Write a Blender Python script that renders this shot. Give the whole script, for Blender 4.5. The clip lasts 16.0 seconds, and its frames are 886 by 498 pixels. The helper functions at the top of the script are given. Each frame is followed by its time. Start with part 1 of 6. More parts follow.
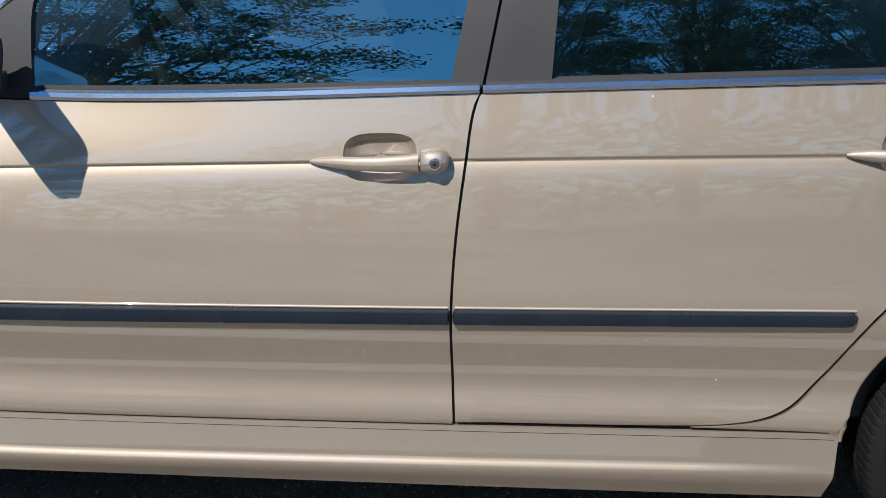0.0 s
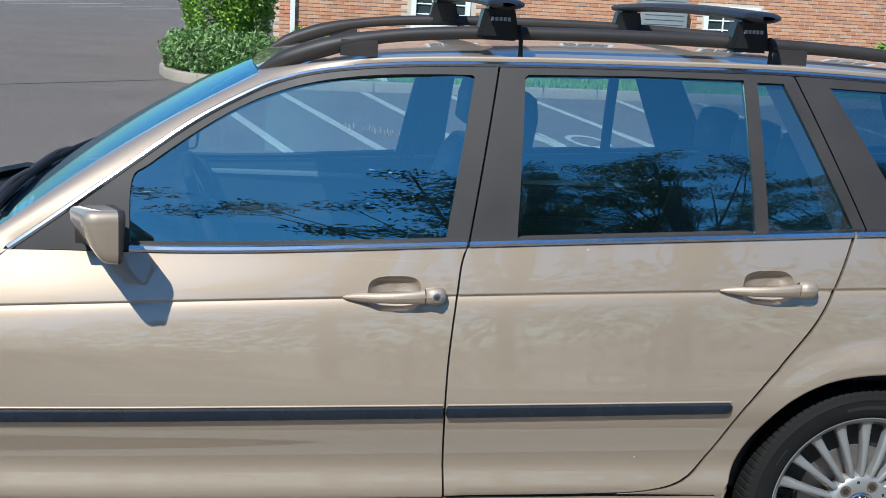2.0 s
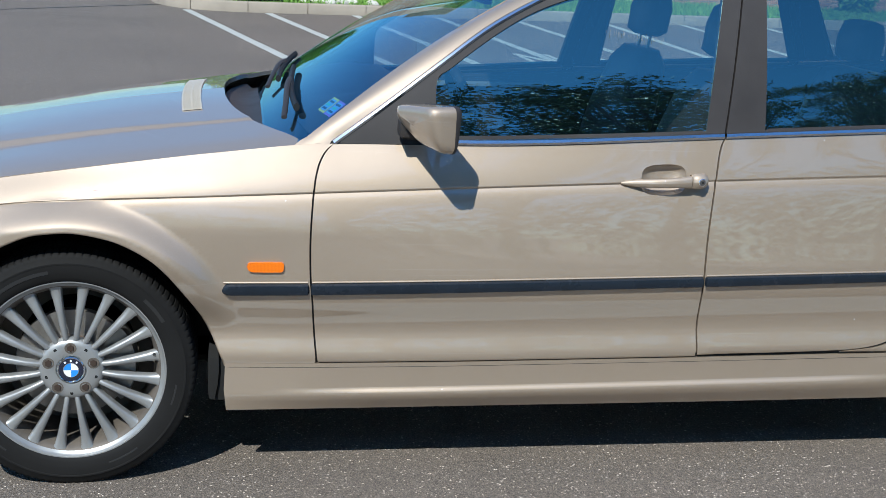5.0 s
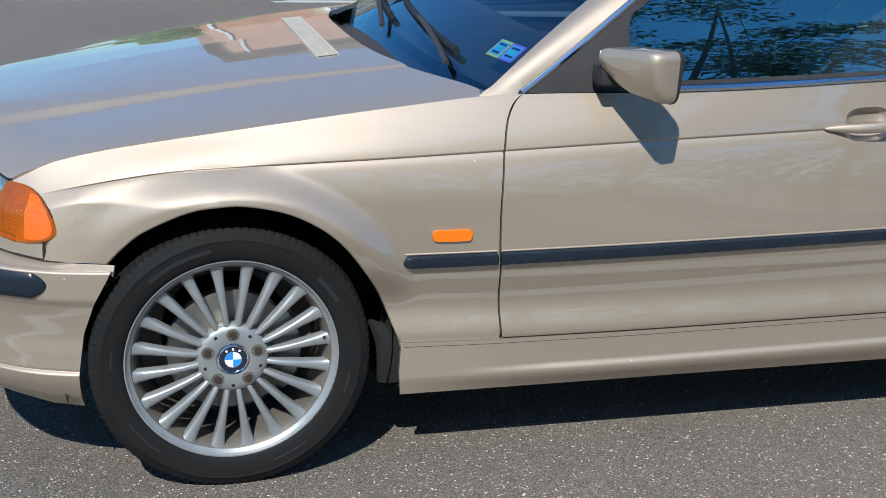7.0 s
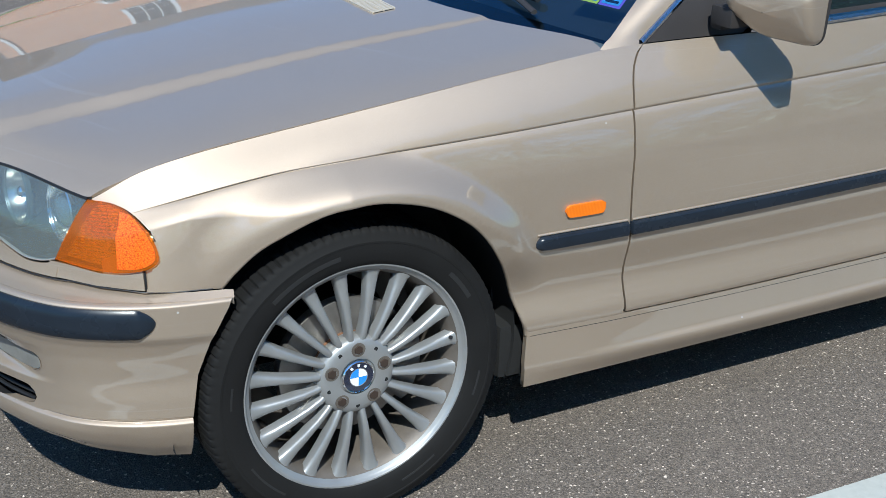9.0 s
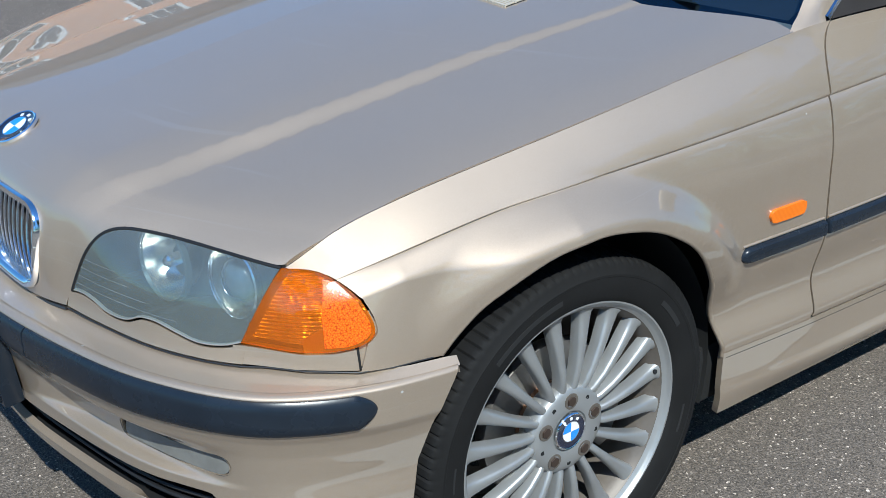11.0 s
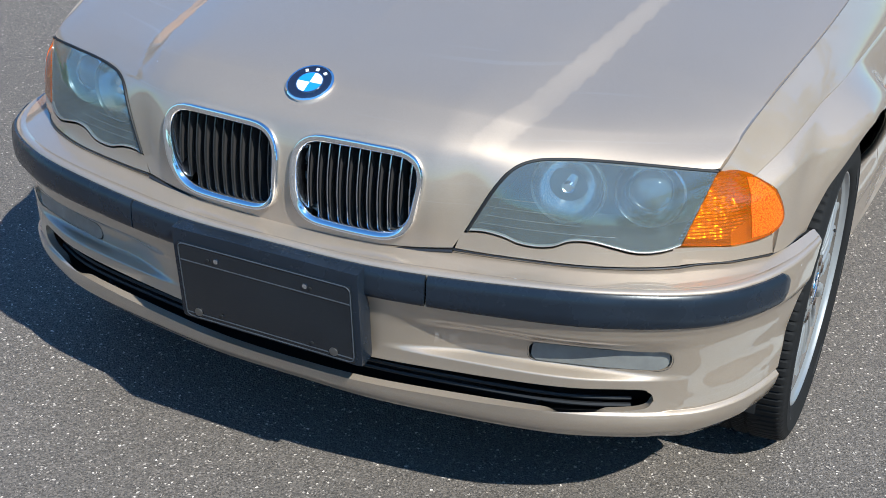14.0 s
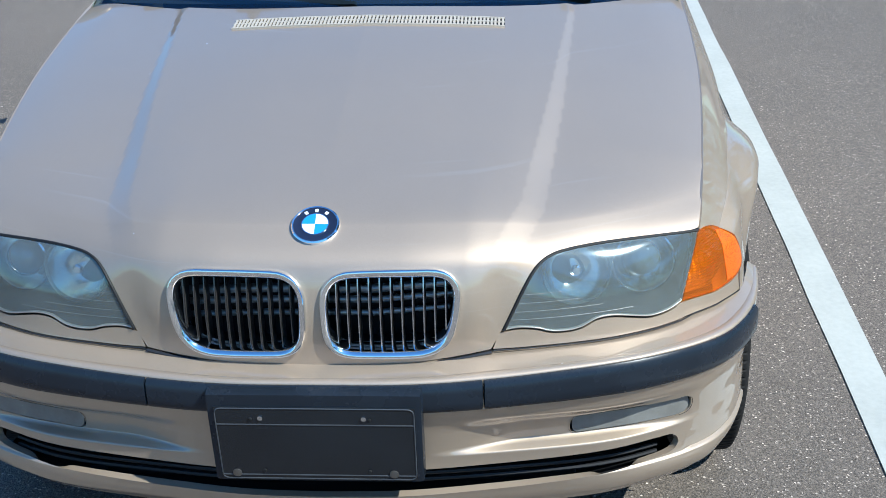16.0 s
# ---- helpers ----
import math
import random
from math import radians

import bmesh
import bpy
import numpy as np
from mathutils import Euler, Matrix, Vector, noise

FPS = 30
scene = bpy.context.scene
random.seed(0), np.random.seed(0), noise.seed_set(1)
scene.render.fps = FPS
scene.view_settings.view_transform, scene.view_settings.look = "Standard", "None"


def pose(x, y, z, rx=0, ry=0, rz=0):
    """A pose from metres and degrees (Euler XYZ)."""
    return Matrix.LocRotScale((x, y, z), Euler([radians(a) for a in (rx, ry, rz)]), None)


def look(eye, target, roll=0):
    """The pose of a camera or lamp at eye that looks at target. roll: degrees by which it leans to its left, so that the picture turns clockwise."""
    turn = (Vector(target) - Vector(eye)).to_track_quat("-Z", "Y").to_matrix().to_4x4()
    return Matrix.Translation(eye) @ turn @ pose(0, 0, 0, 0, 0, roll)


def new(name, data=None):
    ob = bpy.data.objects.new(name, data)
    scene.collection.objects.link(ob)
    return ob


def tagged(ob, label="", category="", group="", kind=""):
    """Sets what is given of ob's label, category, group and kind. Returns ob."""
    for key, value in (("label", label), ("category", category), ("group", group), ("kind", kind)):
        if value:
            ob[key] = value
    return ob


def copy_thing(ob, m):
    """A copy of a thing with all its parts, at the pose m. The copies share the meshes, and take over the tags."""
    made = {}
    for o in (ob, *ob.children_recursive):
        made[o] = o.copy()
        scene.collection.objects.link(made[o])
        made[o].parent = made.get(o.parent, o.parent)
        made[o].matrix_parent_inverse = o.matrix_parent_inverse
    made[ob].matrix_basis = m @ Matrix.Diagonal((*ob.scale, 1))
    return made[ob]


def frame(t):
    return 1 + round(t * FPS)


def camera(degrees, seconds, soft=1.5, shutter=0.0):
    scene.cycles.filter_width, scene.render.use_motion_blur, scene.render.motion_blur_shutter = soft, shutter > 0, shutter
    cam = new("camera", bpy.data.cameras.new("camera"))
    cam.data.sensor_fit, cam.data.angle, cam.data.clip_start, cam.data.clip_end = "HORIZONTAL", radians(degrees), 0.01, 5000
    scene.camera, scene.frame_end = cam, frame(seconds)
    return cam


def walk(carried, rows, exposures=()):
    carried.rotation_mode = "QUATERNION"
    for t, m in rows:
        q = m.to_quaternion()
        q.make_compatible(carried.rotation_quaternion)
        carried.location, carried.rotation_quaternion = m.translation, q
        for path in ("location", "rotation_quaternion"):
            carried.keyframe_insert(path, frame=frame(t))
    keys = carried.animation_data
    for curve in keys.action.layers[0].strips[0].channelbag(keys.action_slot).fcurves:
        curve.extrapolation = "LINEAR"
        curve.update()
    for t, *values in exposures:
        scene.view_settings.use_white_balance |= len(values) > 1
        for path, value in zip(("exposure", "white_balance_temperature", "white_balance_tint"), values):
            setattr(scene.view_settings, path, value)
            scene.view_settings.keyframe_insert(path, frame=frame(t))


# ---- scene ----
cam = camera(39.7, 16.0, soft=0.8)
PATH = [
    (0, (0.352, -2.796, 1.425), (0.279, -0.928, 0.714), 1.0),
    (0.5, (0.168, -2.926, 1.375), (0.194, -1.008, 0.81), 2.0),
    (1, (0.154, -3.164, 1.472), (0.235, -1.244, 0.917), 2.5),
    (1.5, (0.102, -3.373, 1.511), (0.249, -1.438, 1.031), 3.1),
    (2, (-0.066, -3.55, 1.513), (0.175, -1.607, 1.107), 3.1),
    (2.5, (-0.183, -3.682, 1.512), (0.136, -1.744, 1.135), 3.4),
    (3, (-0.242, -3.768, 1.502), (0.107, -1.837, 1.112), 3.6),
    (3.5, (-0.355, -3.859, 1.496), (-0.063, -1.929, 1.063), 3.3),
    (4, (-0.579, -3.892, 1.493), (-0.326, -1.965, 1.02), 3.0),
    (4.5, (-0.779, -3.891, 1.481), (-0.49, -1.974, 0.992), 3.1),
    (6.8, (-1.56, -3.44, 1.435), (-1.054, -1.612, 0.802), 2.8),
    (7, (-1.618, -3.367, 1.444), (-1.096, -1.544, 0.809), 2.9),
    (7.5, (-1.82, -3.202, 1.432), (-1.222, -1.409, 0.778), 2.7),
    (8, (-2.018, -3.071, 1.447), (-1.279, -1.355, 0.733), 2.3),
    (8.2, (-2.084, -3.002, 1.434), (-1.302, -1.309, 0.712), 2.5),
    (10.3, (-2.448, -2.259, 1.485), (-1.383, -0.777, 0.668), -0.1),
    (10.5, (-2.473, -2.189, 1.481), (-1.392, -0.719, 0.663), -0.1),
    (11, (-2.607, -2.078, 1.444), (-1.495, -0.632, 0.624), -0.6),
    (11.5, (-2.818, -1.973, 1.43), (-1.633, -0.625, 0.548), 0.3),
    (12, (-2.935, -1.812, 1.398), (-1.691, -0.548, 0.475), 1.1),
    (12.5, (-3.082, -1.639, 1.422), (-1.727, -0.513, 0.476), 2.2),
    (13, (-3.365, -1.492, 1.447), (-1.895, -0.519, 0.503), 2.2),
    (13.5, (-3.537, -1.29, 1.429), (-1.988, -0.427, 0.504), 2.2),
    (14, (-3.644, -1.051, 1.452), (-2.023, -0.294, 0.557), 2.1),
    (14.5, (-3.868, -0.816, 1.465), (-2.132, -0.313, 0.608), 0.9),
    (15, (-3.95, -0.645, 1.475), (-2.169, -0.3, 0.633), -0.3),
    (15.5, (-3.905, -0.505, 1.513), (-2.103, -0.242, 0.687), -1.3),
    (16, (-3.902, -0.355, 1.581), (-2.075, -0.23, 0.776), -1.5),
]
walk(cam, [(t, look(eye, target, roll)) for t, eye, target, roll in PATH],
     [(0, 0.24, 6300, 6), (1.0, 0.29, 6250, 5), (4.5, 0.31, 6130, 3), (8, 0.36, 6030, 2), (11, 0.40, 5950, 1), (12.5, 0.48, 5980, 2), (14, 0.63, 5980, 2), (16, 0.70, 5950, 1)])

# ---- sky, sun, exposure ----
world = bpy.data.worlds.new("sky")
scene.world = world
world.use_nodes = True
wn = world.node_tree
wn.nodes.clear()
sky = wn.nodes.new("ShaderNodeTexSky")
sky.sky_type = "NISHITA"
sky.sun_disc = False
TO_SUN = Vector((-0.43, -0.80, 1.0)).normalized()
sky.sun_elevation = math.asin(TO_SUN.z)
sky.sun_rotation = math.atan2(TO_SUN.x, TO_SUN.y)
sky.air_density, sky.dust_density, sky.ozone_density = 1.3, 0.2, 3.0
back = wn.nodes.new("ShaderNodeBackground")
back.inputs["Strength"].default_value = 0.088
wout = wn.nodes.new("ShaderNodeOutputWorld")
clear = wn.nodes.new("ShaderNodeMix")
clear.data_type, clear.blend_type = "RGBA", "MULTIPLY"
clear.inputs[0].default_value, clear.inputs[7].default_value = 1.0, (0.61, 0.96, 1.36, 1)
wn.links.new(sky.outputs[0], clear.inputs[6])
wn.links.new(clear.outputs[2], back.inputs[0])
wn.links.new(back.outputs[0], wout.inputs[0])
sun = new("sun", bpy.data.lights.new("sun", "SUN"))
sun.data.energy, sun.data.angle, sun.data.color = 4.8, radians(0.53), (1.0, 0.965, 0.92)
sun.matrix_world = look((-8, -18, 22), Vector((-8, -18, 22)) - TO_SUN)


# ---- materials ----
def material(name, colour, rough=0.5, metal=0.0, coat=0.0, spec=0.5, alpha=None):
    m = bpy.data.materials.new(name)
    m.use_nodes = True
    b = m.node_tree.nodes["Principled BSDF"]
    b.inputs["Base Color"].default_value = (*colour, 1)
    b.inputs["Roughness"].default_value = rough
    b.inputs["Metallic"].default_value = metal
    b.inputs["Coat Weight"].default_value = coat
    b.inputs["Coat Roughness"].default_value = 0.03
    b.inputs["Specular IOR Level"].default_value = spec
    return m


def node(m, kind, **values):
    n = m.node_tree.nodes.new("ShaderNode" + kind)
    for key, value in values.items():
        n.inputs[key.replace("_", " ")].default_value = value
    return n


def link(m, a, b):
    m.node_tree.links.new(a, b)


def coords(m, which="Object"):
    return m.node_tree.nodes.new("ShaderNodeTexCoord").outputs[which]


def ramp(m, source, stops):
    r = m.node_tree.nodes.new("ShaderNodeValToRGB")
    while len(r.color_ramp.elements) < len(stops):
        r.color_ramp.elements.new(0.5)
    for e, (p, c) in zip(r.color_ramp.elements, stops):
        e.position, e.color = p, (*c, 1) if len(c) == 3 else c
    link(m, source, r.inputs[0])
    return r.outputs[0]


def noise_tex(m, scale, detail=4, rough=0.6, vector=None):
    n = node(m, "TexNoise", Scale=scale, Detail=detail, Roughness=rough)
    link(m, vector if vector else coords(m), n.inputs["Vector"])
    return n.outputs["Fac"]


def mixed(m, fac, a, b, mode="MIX"):
    n = m.node_tree.nodes.new("ShaderNodeMix")
    n.data_type, n.blend_type = "RGBA", mode
    for src, sock in ((fac, n.inputs[0]), (a, n.inputs[6]), (b, n.inputs[7])):
        if isinstance(src, (int, float)):
            sock.default_value = src
        elif isinstance(src, tuple):
            sock.default_value = (*src, 1)
        else:
            link(m, src, sock)
    return n.outputs[2]


def bump(m, height, strength, distance=0.002):
    n = node(m, "Bump", Strength=strength, Distance=distance)
    link(m, height, n.inputs["Height"])
    link(m, n.outputs[0], m.node_tree.nodes["Principled BSDF"].inputs["Normal"])


def base(m, socket):
    link(m, socket, m.node_tree.nodes["Principled BSDF"].inputs["Base Color"])


def rough_from(m, source, low, high):
    r = node(m, "MapRange", To_Min=low, To_Max=high)
    link(m, source, r.inputs[0])
    link(m, r.outputs[0], m.node_tree.nodes["Principled BSDF"].inputs["Roughness"])


def worn(name, colour, rough, metal=0.0, coat=0.0, vary=0.12, scale=6.0, grain=60.0, relief=0.15):
    """A surface with stains at one scale and grain at another."""
    m = material(name, colour, rough, metal, coat)
    low, high = tuple(c * (1 - vary) for c in colour), tuple(min(1, c * (1 + vary)) for c in colour)
    big, small = noise_tex(m, scale), noise_tex(m, grain, 3)
    c = mixed(m, big, low, high)
    base(m, mixed(m, mixed(m, 0.35, (0.5, 0.5, 0.5), small), c, c))
    rough_from(m, big, max(0.02, rough - 0.1), min(1, rough + 0.12))
    if relief:
        bump(m, small, relief, 0.0015)
    return m


# metallic beige lacquer: flakes under a clear coat, a thin film of dust
PAINT = material("paint_beige_metallic", (0.42, 0.325, 0.235), 0.55, 0.60, 1.0)
PAINT.node_tree.nodes["Principled BSDF"].inputs["Coat Roughness"].default_value = 0.025
PAINT.node_tree.nodes["Principled BSDF"].inputs["Coat IOR"].default_value = 1.88
_flake = node(PAINT, "TexVoronoi", Scale=1400.0)
link(PAINT, coords(PAINT), _flake.inputs["Vector"])
_fl = ramp(PAINT, _flake.outputs["Color"], [(0.0, (0.358, 0.281, 0.206)), (1.0, (0.452, 0.359, 0.271))])
_dust = ramp(PAINT, noise_tex(PAINT, 5.0, 6), [(0.35, (0, 0, 0)), (0.75, (1, 1, 1))])
_stretch = node(PAINT, "Mapping", Scale=(0.9, 0.9, 150.0))
link(PAINT, coords(PAINT), _stretch.inputs[0])
_scratch = ramp(PAINT, noise_tex(PAINT, 1.6, 2, 0.5, _stretch.outputs[0]), [(0.66, (0, 0, 0)), (0.74, (0.10, 0.10, 0.10))])
_spot = node(PAINT, "TexVoronoi", Scale=9.0)
link(PAINT, coords(PAINT), _spot.inputs["Vector"])
_chip = ramp(PAINT, _spot.outputs["Distance"], [(0.016, (0.8, 0.8, 0.8)), (0.024, (0, 0, 0))])
_lac = mixed(PAINT, mixed(PAINT, 0.03, (0, 0, 0), _dust), _fl, (0.40, 0.36, 0.31))
base(PAINT, mixed(PAINT, _chip, mixed(PAINT, _scratch, _lac, (0.62, 0.59, 0.55)), (0.75, 0.74, 0.72)))
rough_from(PAINT, noise_tex(PAINT, 9.0, 5), 0.53, 0.60)

TRIM = worn("trim_black_plastic", (0.034, 0.030, 0.029), 0.5, vary=0.25, scale=9, grain=240, relief=0.12)
STRIP = worn("rub_strip_blue_black", (0.012, 0.017, 0.025), 0.26, vary=0.3, scale=14, grain=160, relief=0.05)
BLACK = worn("black_rubber", (0.012, 0.012, 0.013), 0.6, vary=0.3)
DARK = material("dark_void", (0.006, 0.006, 0.006), 0.9)
CHROME = material("chrome", (0.88, 0.90, 0.92), 0.06, 1.0)
CHROME_STRIP = material("bright_anodised_strip", (0.62, 0.66, 0.72), 0.16, 1.0)
TYRE = worn("tyre_rubber", (0.010, 0.0095, 0.0092), 0.78, vary=0.35, scale=12, grain=90, relief=0.2)
ALLOY = worn("alloy_silver", (0.33, 0.33, 0.325), 0.42, 0.55, 0.25, vary=0.12, scale=18, grain=120, relief=0.04)
ALLOY_DIRTY = worn("alloy_inner_brown_dust", (0.13, 0.11, 0.092), 0.5, 0.3, vary=0.4, scale=22)
STEEL = worn("brake_steel", (0.30, 0.28, 0.26), 0.4, 0.8, vary=0.3, scale=30)
RUST = worn("rusty_iron", (0.20, 0.10, 0.055), 0.8, 0.2, vary=0.4, scale=40)
BOLT = worn("bolt_steel", (0.16, 0.15, 0.14), 0.45, 0.8, vary=0.2)
WHITE_PLASTIC = material("roundel_white", (0.8, 0.8, 0.8), 0.2, 0, 0.8)
BLUE = material("roundel_blue", (0.03, 0.25, 0.72), 0.2, 0, 0.8)
NAVY = material("roundel_navy", (0.012, 0.016, 0.035), 0.2, 0, 0.8)
CLOTH = worn("seat_dark_grey_leather", (0.032, 0.032, 0.036), 0.55, vary=0.2)
DASH = worn("dash_black_vinyl", (0.018, 0.018, 0.020), 0.55, vary=0.2)
HEADLINER = worn("headliner_dark", (0.05, 0.05, 0.052), 0.9, vary=0.1)
SILVER_TRIM = material("interior_silver_trim", (0.35, 0.38, 0.40), 0.3, 0.6)
REFLECTOR = material("lamp_reflector", (0.80, 0.77, 0.70), 0.2, 1.0)
LAMP_GREY = worn("lamp_bezel_grey", (0.055, 0.075, 0.08), 0.35, 0.3, vary=0.2, scale=20)
FADED = worn("fog_lens_haze", (0.17, 0.165, 0.15), 0.22, 0.1, 0.6, vary=0.4, scale=30, relief=0)


def glass(name, tint, ior=1.5, haze=0.0, haze_colour=(0.5, 0.5, 0.5), gloss_rough=0.0, coat=(1, 1, 1)):
    m = bpy.data.materials.new(name)
    m.use_nodes = True
    t = m.node_tree
    t.nodes.clear()
    out = t.nodes.new("ShaderNodeOutputMaterial")
    clear = node(m, "BsdfTransparent", Color=(*tint, 1))
    gloss = node(m, "BsdfGlossy", Color=(*coat, 1), Roughness=gloss_rough)
    face = node(m, "LayerWeight", Blend=0.5)
    fifth = node(m, "Math")
    fifth.operation = "POWER"
    fifth.inputs[1].default_value = 5.0
    link(m, face.outputs["Facing"], fifth.inputs[0])
    fres = node(m, "MapRange", To_Min=((ior - 1) / (ior + 1)) ** 2, To_Max=1.0)
    link(m, fifth.outputs[0], fres.inputs[0])
    mix = t.nodes.new("ShaderNodeMixShader")
    first = clear.outputs[0]
    if haze:
        dif = node(m, "BsdfDiffuse", Color=(*haze_colour, 1))
        hm = t.nodes.new("ShaderNodeMixShader")
        spots = ramp(m, noise_tex(m, 30, 6), [(0.3, (haze * 0.85,) * 3), (0.8, (min(1, haze * 1.2),) * 3)])
        link(m, spots, hm.inputs[0])
        link(m, clear.outputs[0], hm.inputs[1])
        link(m, dif.outputs[0], hm.inputs[2])
        first = hm.outputs[0]
    link(m, fres.outputs[0], mix.inputs[0])
    link(m, first, mix.inputs[1])
    link(m, gloss.outputs[0], mix.inputs[2])
    link(m, mix.outputs[0], out.inputs[0])
    return m


# both faces of a pane reflect: one sheet stands for the two; bluish gloss and haze colours paint in sky reflection
GLASS = glass("tinted_window_glass", (0.88, 0.99, 0.97), 3.2, 0.007, (0.20, 0.42, 0.52), 0.0, (0.55, 1.0, 1.0))
GLASS_DARK = glass("privacy_window_glass", (0.34, 0.42, 0.44), 3.0, 0.007, (0.20, 0.42, 0.52), 0.0, (0.50, 0.95, 1.0))
SCREEN = glass("windscreen_glass", (0.62, 0.76, 0.82), 2.0, 0.004, (0.2, 0.3, 0.42), 0.0, (0.50, 0.80, 1.0))
LENS = glass("headlamp_lens_hazy", (0.84, 0.92, 0.93), 1.85, 0.17, (0.46, 0.52, 0.50), 0.05, (0.85, 0.97, 1.0))
AMBER = glass("amber_lens", (1.0, 0.46, 0.02), 1.6, 0.30, (0.80, 0.17, 0.004), 0.06)
AMBER_BOWL = material("indicator_reflector", (0.9, 0.86, 0.8), 0.22, 1.0)
_w = node(AMBER_BOWL, "TexWave", Scale=55.0, Distortion=0.6)
_w.bands_direction = "Z"
_fl2 = node(AMBER_BOWL, "TexVoronoi", Scale=75.0)
_fmap = node(AMBER_BOWL, "Mapping", Scale=(1.6, 1.0, 0.5))
link(AMBER_BOWL, coords(AMBER_BOWL), _w.inputs["Vector"])
link(AMBER_BOWL, coords(AMBER_BOWL), _fmap.inputs[0])
link(AMBER_BOWL, _fmap.outputs[0], _fl2.inputs["Vector"])
bump(AMBER_BOWL, mixed(AMBER_BOWL, 0.5, _w.outputs["Color"], _fl2.outputs["Distance"]), 0.8, 0.006)
AMBER_SIDE = material("amber_marker_lens", (0.80, 0.17, 0.004), 0.2, 0, 0.4)
_av = node(AMBER_SIDE, "TexWave", Scale=90.0)
link(AMBER_SIDE, coords(AMBER_SIDE), _av.inputs["Vector"])
base(AMBER_SIDE, mixed(AMBER_SIDE, _av.outputs["Color"], (0.80, 0.185, 0.004), (0.76, 0.15, 0.003)))
AMBER_REFLEX = material("amber_reflex_lens", (0.80, 0.14, 0.008), 0.2, 0, 0.3)
_hv = node(AMBER_REFLEX, "TexVoronoi", Scale=380.0)
link(AMBER_REFLEX, coords(AMBER_REFLEX), _hv.inputs["Vector"])
base(AMBER_REFLEX, ramp(AMBER_REFLEX, _hv.outputs["Distance"], [(0.0, (0.85, 0.20, 0.01)), (0.6, (0.68, 0.10, 0.004)), (0.9, (0.42, 0.04, 0.002))]))
bump(AMBER_REFLEX, _hv.outputs["Distance"], 0.15, 0.001)
SHADED_SLAT = worn("grille_slat_shaded", (0.09, 0.092, 0.095), 0.2, 0.8, vary=0.2)
PROJECTOR = material("projector_glass", (0.07, 0.09, 0.10), 0.05, 0.0, 1.0, 0.8)
PLATE = worn("plate_panel_scuffed", (0.009, 0.012, 0.016), 0.2, vary=0.4, scale=8, grain=70, relief=0)
RIDGE = worn("ridge_grey", (0.05, 0.055, 0.062), 0.4, vary=0.4, scale=30)
LINER = worn("arch_liner_black", (0.010, 0.010, 0.010), 0.85, vary=0.3)
RUST_BOLT = worn("wheel_bolt_brown", (0.075, 0.052, 0.040), 0.55, 0.6, vary=0.3)
BLUE_STICK = worn("sticker_blue", (0.10, 0.36, 0.72), 0.4, vary=0.3, scale=90, relief=0)
YELLOW_STICK = material("sticker_yellow", (0.62, 0.62, 0.06), 0.4)
PURPLE_STICK = material("sticker_purple", (0.25, 0.12, 0.60), 0.4)
GREEN_STICK = material("sticker_green", (0.05, 0.5, 0.35), 0.4)
BAR = worn("roof_bar_black", (0.016, 0.017, 0.019), 0.32, vary=0.25, scale=20)
SCUFF = material("glass_scuff_white", (0.17, 0.19, 0.20), 0.6)
MARK = material("pale_print", (0.35, 0.35, 0.36), 0.5)
VENT = worn("vent_cream_plastic", (0.50, 0.44, 0.36), 0.5, 0.2, vary=0.1)
# paler than the body paint: the lip's highlight is put into its colour
HIGHLIGHT_LIP = material("lamp_lower_lip_highlight", (0.40, 0.37, 0.33), 0.3, 0.5)
LENS_LINE = material("lens_moulding", (0.15, 0.17, 0.175), 0.4)
SIDEWALL = material("tyre_raised_marks", (0.0115, 0.011, 0.0108), 0.72)
TYRE.node_tree.nodes["Principled BSDF"].inputs["Specular IOR Level"].default_value = 0.2
for _m in (TRIM, STRIP, BLACK, BAR):
    _m.node_tree.nodes["Principled BSDF"].inputs["Specular IOR Level"].default_value = 0.32
TAIL = material("tail_lamp_red", (0.35, 0.01, 0.01), 0.15, 0, 0.8)
LAMP_DARK = material("lamp_edge_dark", (0.02, 0.02, 0.022), 0.4)


# ---- mesh helpers ----
def pchip(xs, ys, q):
    """Smooth monotone interpolation; xs, ys: lists of arrays (knot by knot) or plain knots."""
    X = np.stack([np.broadcast_to(a, np.shape(q)) for a in xs]).astype(float)
    Y = np.stack([np.broadcast_to(a, np.shape(q)) for a in ys]).astype(float)
    h = np.maximum(np.diff(X, axis=0), 1e-6)
    d = np.diff(Y, axis=0) / h
    m = np.zeros_like(Y)
    w1, w2 = 2 * h[1:] + h[:-1], h[1:] + 2 * h[:-1]
    ok = d[1:] * d[:-1] > 0
    with np.errstate(divide="ignore", invalid="ignore"):
        mid = (w1 + w2) / (w1 / np.where(ok, d[:-1], 1) + w2 / np.where(ok, d[1:], 1))
    m[1:-1] = np.where(ok, mid, 0)
    m[0], m[-1] = d[0], d[-1]
    k = np.clip((q[None] >= X).sum(0) - 1, 0, len(X) - 2)
    pick = lambda a: np.take_along_axis(a, k[None], 0)[0]
    hk, t = pick(h), (q - pick(X)) / pick(h)
    t0 = np.clip(t, -2, 3)
    y0, y1, m0, m1 = pick(Y[:-1]), pick(Y[1:]), pick(m[:-1]) * hk, pick(m[1:]) * hk
    t = np.clip(t0, 0, 1)
    val = y0 * (2 * t**3 - 3 * t**2 + 1) + m0 * (t**3 - 2 * t**2 + t) + y1 * (3 * t**2 - 2 * t**3) + m1 * (t**3 - t**2)
    return val + np.where(t0 > 1, (t0 - 1) * m1, 0) + np.where(t0 < 0, t0 * m0, 0)


